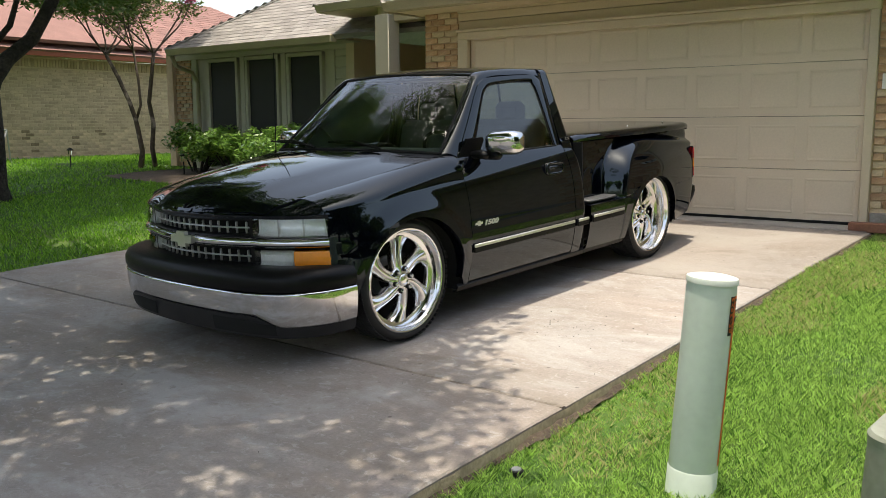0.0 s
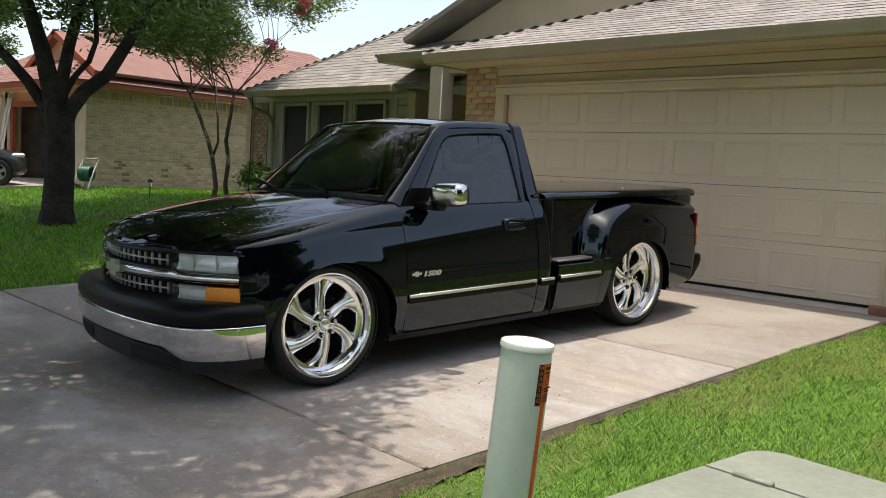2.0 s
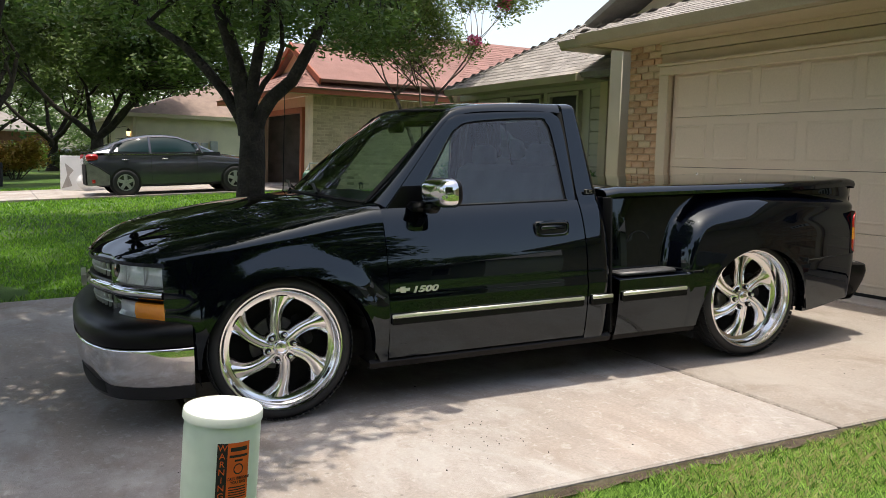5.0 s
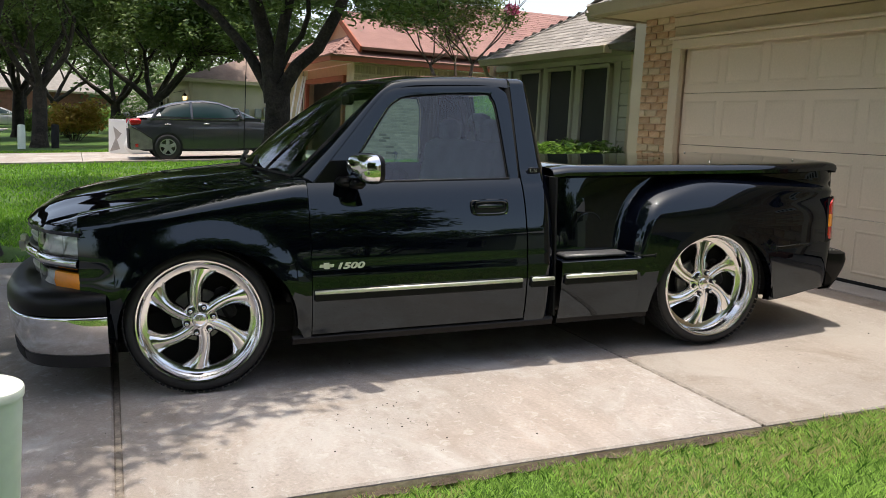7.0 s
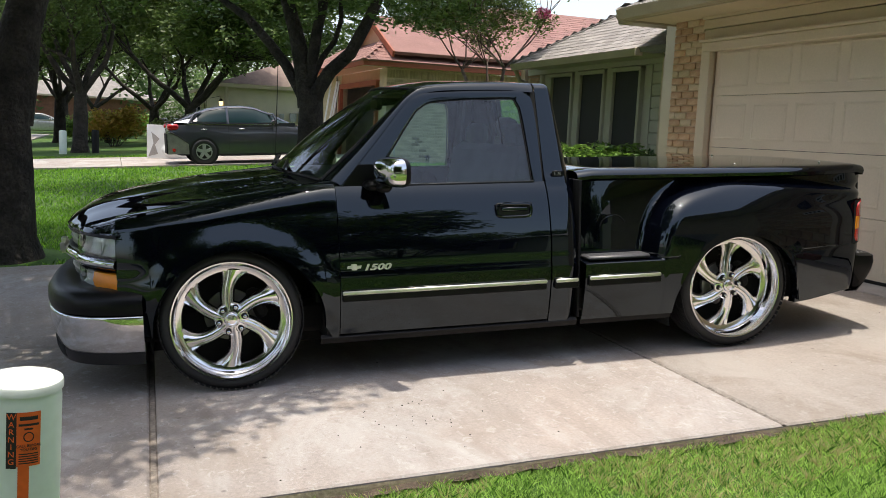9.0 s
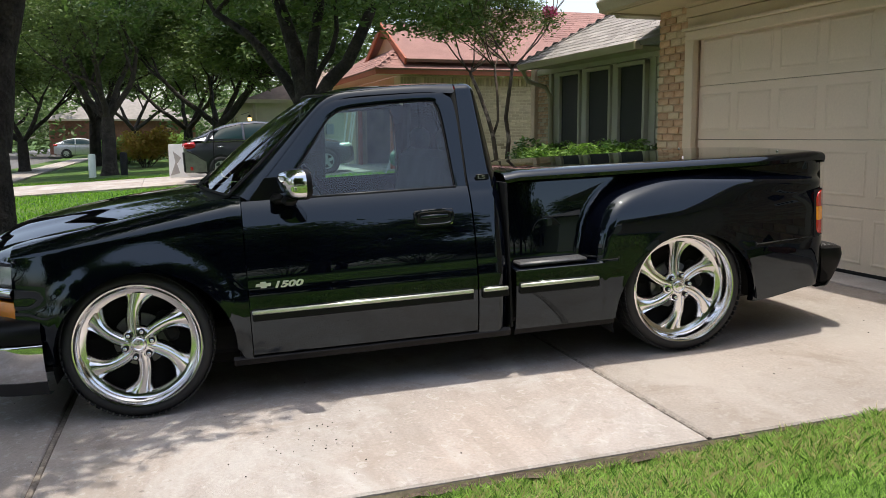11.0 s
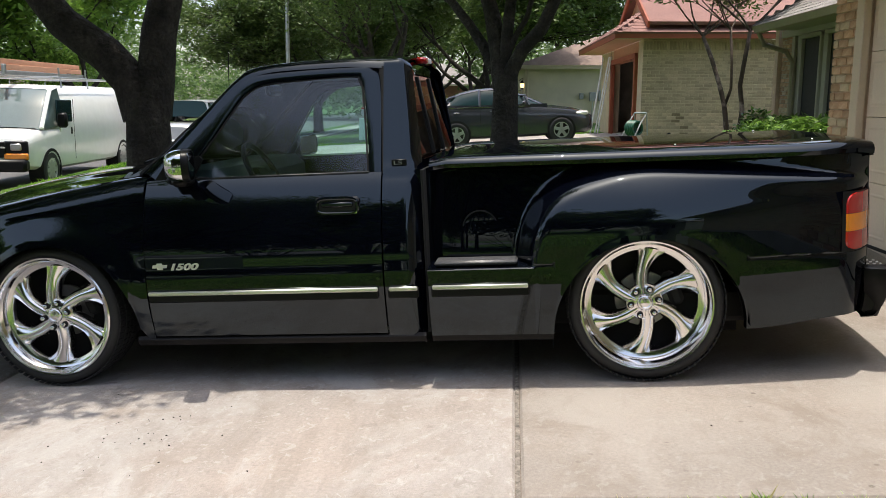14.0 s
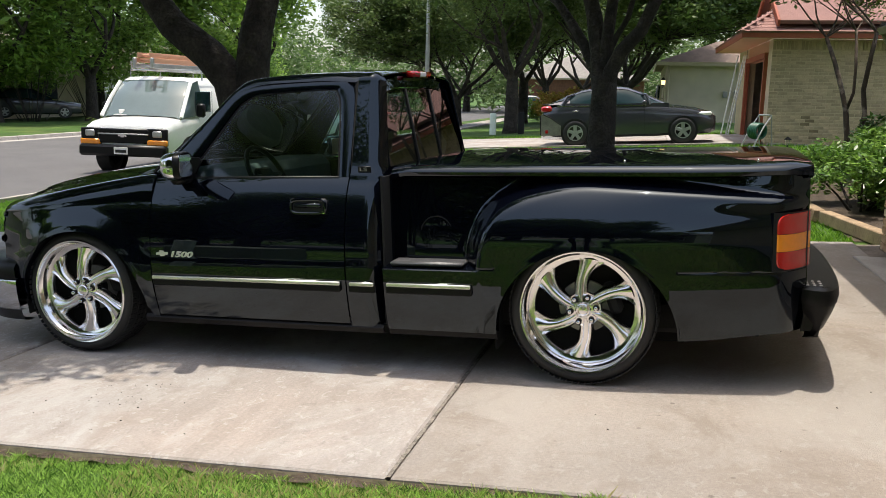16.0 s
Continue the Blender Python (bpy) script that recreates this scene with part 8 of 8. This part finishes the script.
def yucca(x, y, seed):
    rng = random.Random(seed)
    t = thing("yucca", "spiky grey-green yucca beside the far kerb", "plant", pose(x, y, ground_z(x, y)), group="yuccas across the street")
    for k in range(34):
        a, up, l = rng.uniform(0, 6.28), rng.uniform(0.25, 1.3), rng.uniform(0.7, 1.15)
        c, s = math.cos(a), math.sin(a)
        rows = []
        for q in steps(0, 1, 4):
            r, z, w = l * q * math.cos(up) * (1 + 0.15 * q), 0.1 + l * q * math.sin(up) - 0.25 * q * q * math.cos(up), 0.035 * (1 - q) + 0.003
            rows.append([(r * c - s * w, r * s + c * w, z), (r * c, r * s, z - 0.012), (r * c + s * w, r * s - c * w, z)])
        part("leaf", Geo().grid(rows), M_MLEAF, t)


for i, (x, y) in enumerate(((-27.8, -18.9), (-29.6, -19.2), (-33.2, -19.0))):
    yucca(x, y, 40 + i)

# ---- things about the neighbour's garage ----
bd = thing("board", "white board with a faint grey drawing standing behind the sedan", "board", pose(-20.5, 0.82, ground_z(-20.5, 0.8) + 0.05, 0, 0, 90))
part("sheet", Geo().box((0, 0, 0.47), (1.15, 0.03, 0.94), 0.004, pose(0, 0, 0, -4, 0, 0)), M_WHITE, bd)
part("grey_shape", Geo().prism([(-0.54, 0.05), (-0.28, 0.12), (-0.36, 0.38), (-0.24, 0.55), (-0.46, 0.74), (-0.40, 0.42)], -0.024, -0.019, axis="y", m=pose(0, 0, 0, -4, 0, 0)), M_KERB, bd)
rows = []
for a in steps(0, 1, 12):
    x, k = -0.2 + 0.9 * a, math.sqrt(max(0.0, 1 - (1 - min(1.0, a / 0.4)) ** 2))
    rows.append([(x, -0.16 - 0.10 * math.sin(b * math.pi) * k, 0.26 + (0.24 + 0.16 * a) * k * (2 * b - 1) * (1.0 if b > 0.5 else 0.9)) for b in steps(0, 1, 8)])
cover = tagged(part("bumper_cover", Geo().grid(rows), M_WHITE, None, thick=0.012), "detached white car bumper cover beside the board", "bumper")
cover.matrix_world = pose(-20.5, 0.82, ground_z(-20.5, 0.8) + 0.03, 0, 0, 90)
reel = thing("hose_reel", "green garden hose on a metal reel cart", "hose reel", pose(-15.85, 5.72, ground_z(-15.85, 5.72) + 0.02, 0, 0, 35))
for x in (-0.2, 0.2):
    part("side_frame", Geo().tube([(x, -0.25, 0.0), (x, 0, 0.45), (x, 0.2, 0.72), (x, 0.28, 0.0)], 0.018, 6), M_CASE, reel)
part("handle", Geo().tube([(-0.2, 0.2, 0.72), (0.2, 0.2, 0.72)], 0.018, 6), M_CASE, reel)
coil = Geo()
for k in range(5):
    coil.tube([(-0.11 + 0.055 * k, 0.16 * math.cos(a), 0.36 + 0.16 * math.sin(a)) for a in steps(0, 2 * math.pi, 18)], 0.034, 6, False)
part("hose", coil, M_GREEN, reel, "coiled green hose")
for i, (x, y) in enumerate(((-21.7, 5.55), (-21.5, 5.6), (-21.6, 5.4))):
    bd2 = tagged(part("plank", Geo().box((0, 0, 1.15), (0.12, 0.03, 2.3), 0.004, pose(x, y, ground_z(x, y) + 0.05, -8, 6 - 3 * i, 0)), M_WHITE), "pale board leaning on the garage jamb", "board", "planks by the garage")
cab = thing("tool_shelf", "cluttered dark tool shelf inside the open garage", "shelf", pose(-19.6, 9.0, ground_z(-19, 6) + 0.1))
for z in (0.4, 0.9, 1.4, 1.9):
    part("shelf_board", Geo().box((0, 0, z), (2.4, 0.4, 0.04), 0.005), M_WOOD, cab)
for x in (-1.2, 1.2):
    part("upright", Geo().box((x, 0, 1.0), (0.05, 0.4, 2.0), 0.005), M_WOOD, cab)
rng = random.Random(3)
for k in range(14):
    bx = tagged(part("storage_box", Geo().box((0, 0, 0.15), (rng.uniform(0.2, 0.35), 0.3, rng.uniform(0.2, 0.34)), 0.01, pose(-20.6 + 0.32 * (k % 7), 8.98, ground_z(-19, 6) + 0.13 + (0.42 if k < 7 else 0.92) - 0.0)), (M_CASE, M_WOOD, M_WHITE, M_REDTRIM)[k % 4]), "storage box on the garage shelf", "box", "boxes on the shelf")

# ---- houses further along ----
def far_house(label, x0, x1, y0, y1, wall, roof, z0, h=2.7, ridge=1.9, garage=None, windows=(), facing=-1):
    hs = thing("house", label, "house")
    for a, b, c, d in ((x0, x1, y0, y0 + 0.2), (x0, x1, y1 - 0.2, y1), (x0, x0 + 0.2, y0 + 0.2, y1 - 0.2), (x1 - 0.2, x1, y0 + 0.2, y1 - 0.2)):
        part("wall", Geo().box(((a + b) / 2, (c + d) / 2, z0 + h / 2 - 0.1), (b - a, d - c, h + 0.2)), wall, hs)
    o, e = 0.45, z0 + h
    ym, in_ = (y0 + y1) / 2, (y1 - y0) * 0.28
    A, B, C, D = (x0 - o, y0 - o, e), (x1 + o, y0 - o, e), (x1 + o, y1 + o, e), (x0 - o, y1 + o, e)
    R0, R1 = (x0 + in_, ym, e + ridge), (x1 - in_, ym, e + ridge)
    rf = Geo().add([A, B, C, D, R0, R1], [(0, 1, 5, 4), (1, 2, 5), (2, 3, 4, 5), (3, 0, 4), (3, 2, 1, 0)])
    part("roof", rf, roof, hs, sharp=10)
    part("fascia", Geo().box(((x0 + x1) / 2, y0 - o, e - 0.07), (x1 - x0 + 2 * o, 0.04, 0.16)), M_TRIMW, hs)
    part("fascia", Geo().box((x1 + o, (y0 + y1) / 2, e - 0.07), (0.04, y1 - y0 + 2 * o, 0.16)), M_TRIMW, hs)
    if garage:
        gd = part("garage_door", Geo().box(((garage[0] + garage[1]) / 2, y0 - 0.02, z0 + 1.05), (garage[1] - garage[0], 0.05, 2.1), 0.01), M_DOOR, hs)
        for k in range(4):
            part("groove", Geo().box(((garage[0] + garage[1]) / 2, y0 - 0.05, z0 + 0.52 * (k + 1)), (garage[1] - garage[0], 0.012, 0.02)), M_UNDER, gd)
    for wx, wz, ww, wh in windows:
        wd = part("window", Geo().box((wx, y0 - 0.01, z0 + wz), (ww, 0.06, wh), 0.01), M_DGLASS, hs)
        for dx, dz, sx, sz in ((0, wh / 2, ww + 0.12, 0.07), (0, -wh / 2, ww + 0.12, 0.07), (ww / 2, 0, 0.07, wh), (-ww / 2, 0, 0.07, wh)):
            part("window_frame", Geo().box((wx + dx, y0 - 0.04, z0 + wz + dz), (sx, 0.05, sz), 0.006), M_TRIMW, wd)
    return hs


zf = ground_z(-40, 5)
h3 = far_house("cream house with brown shingle roof and a side wall", -50, -34.5, 4.0, 15, M_TAN, M_ROOFTAN, zf, 2.6, 2.2, garage=(-40.2, -36.0), windows=((-43, 1.4, 1.2, 1.2), (-46, 1.4, 1.2, 1.2)))
part("downspout", Geo().tube([(-34.35, 4.1, zf + 2.5), (-34.35, 4.1, zf)], 0.05, 6), M_TRIMW, h3)
sc3 = thing("wall_lantern", "small lit wall lantern on the cream house", "lamp", pose(-35.1, 3.9, zf + 1.75))
part("body", Geo().lathe([(-0.18, 0.05), (0.1, 0.09), (0.12, 0.1), (0.22, 0.01)], 8, axis="z"), M_BLACKINK, sc3)
part("bulb", Geo().lathe([(-0.12, 0.062), (0.08, 0.092)], 8, axis="z"), M_LAMPGLOW, sc3)
mt = thing("meter_box", "grey electric meter boxes on the house wall", "meter", pose(-34.4, 7.0, zf + 1.25))
for y, z, s in ((0, 0, 0.36), (0.42, 0.05, 0.42), (-0.5, 0.02, 0.24)):
    part("box", Geo().box((0.06, y, z), (0.14, s * 0.8, s * 1.1), 0.015), M_STEEL, mt)
part("conduit", Geo().tube([(0.05, 0, -0.15), (0.05, 0, -1.2)], 0.03, 6), M_STEEL, mt)
far_house("white house with dark roof beyond the oaks", -70, -55, 6, 17, M_WHITE, M_ROOFTAN, 0.4, 2.7, 2.2, garage=(-60, -56), windows=((-64, 1.4, 1.4, 1.2), (-67, 1.4, 1.4, 1.2)))
far_house("red brick house at the bend of the street", -92, -76, -9, 3, M_REDBRICK, M_SHINGLE, 0.2, 2.8, 2.4, windows=((-80, 1.4, 1.6, 1.2), (-86, 1.4, 1.6, 1.2)))
hb = far_house("beige house across the street", -40, -24, -38, -28, M_TAN, M_ROOFTAN, ground_z(-30, -30), 2.7, 2.2, windows=())
for wx in (-28, -32, -36):
    part("window", Geo().box((wx, -27.98, ground_z(-30, -30) + 1.4), (1.5, 0.06, 1.2), 0.01), M_DGLASS, hb)
far_house("tan house across the street further on", -64, -46, -40, -30, M_WHITE, M_ROOFTAN, ground_z(-50, -30), 2.7, 2.2)
far_house("tan brick house on the far side of the lawn", 14, 28, 6, 16, M_TAN, M_SHINGLE, 0.25, 2.7, 2.3, windows=((17, 1.4, 1.4, 1.2), (24, 1.4, 1.4, 1.2)))
far_house("tan house facing the driveway across the street", -8, 10, -38, -29, M_TAN, M_SHINGLE, ground_z(0, -30), 2.7, 2.3)
# street lamp and small pedestals along the verge
lp = thing("street_lamp", "galvanised street lamp pole with a slim arm", "street lamp", pose(-31.1, -5.9, ground_z(-31, -5.9)))
part("pole", Geo().tube([(0, 0, -0.1), (0, 0, 3.5), (0, 0, 7.5)], [0.11, 0.09, 0.06], 10), M_STEEL, lp)
part("arm", Geo().tube([(0, 0, 7.4), (0, -0.9, 7.8), (0, -2.0, 7.9)], 0.035, 8), M_STEEL, lp)
part("lamp_head", Geo().box((0, -2.2, 7.88), (0.2, 0.6, 0.12), 0.03), M_CASE, lp)
for i, (x, y) in enumerate(((-26.3, -2.2), (-26.6, -1.2))):
    pd = thing("utility_pedestal", "small green utility pedestal by a tree", "pedestal", pose(x, y, ground_z(x, y)))
    part("tube", Geo().lathe([(-0.1, 0.12), (0.75, 0.12), (0.78, 0.1), (0.79, 0.01)], 16, axis="z"), M_PEDES if i == 0 else M_UNDER, pd)
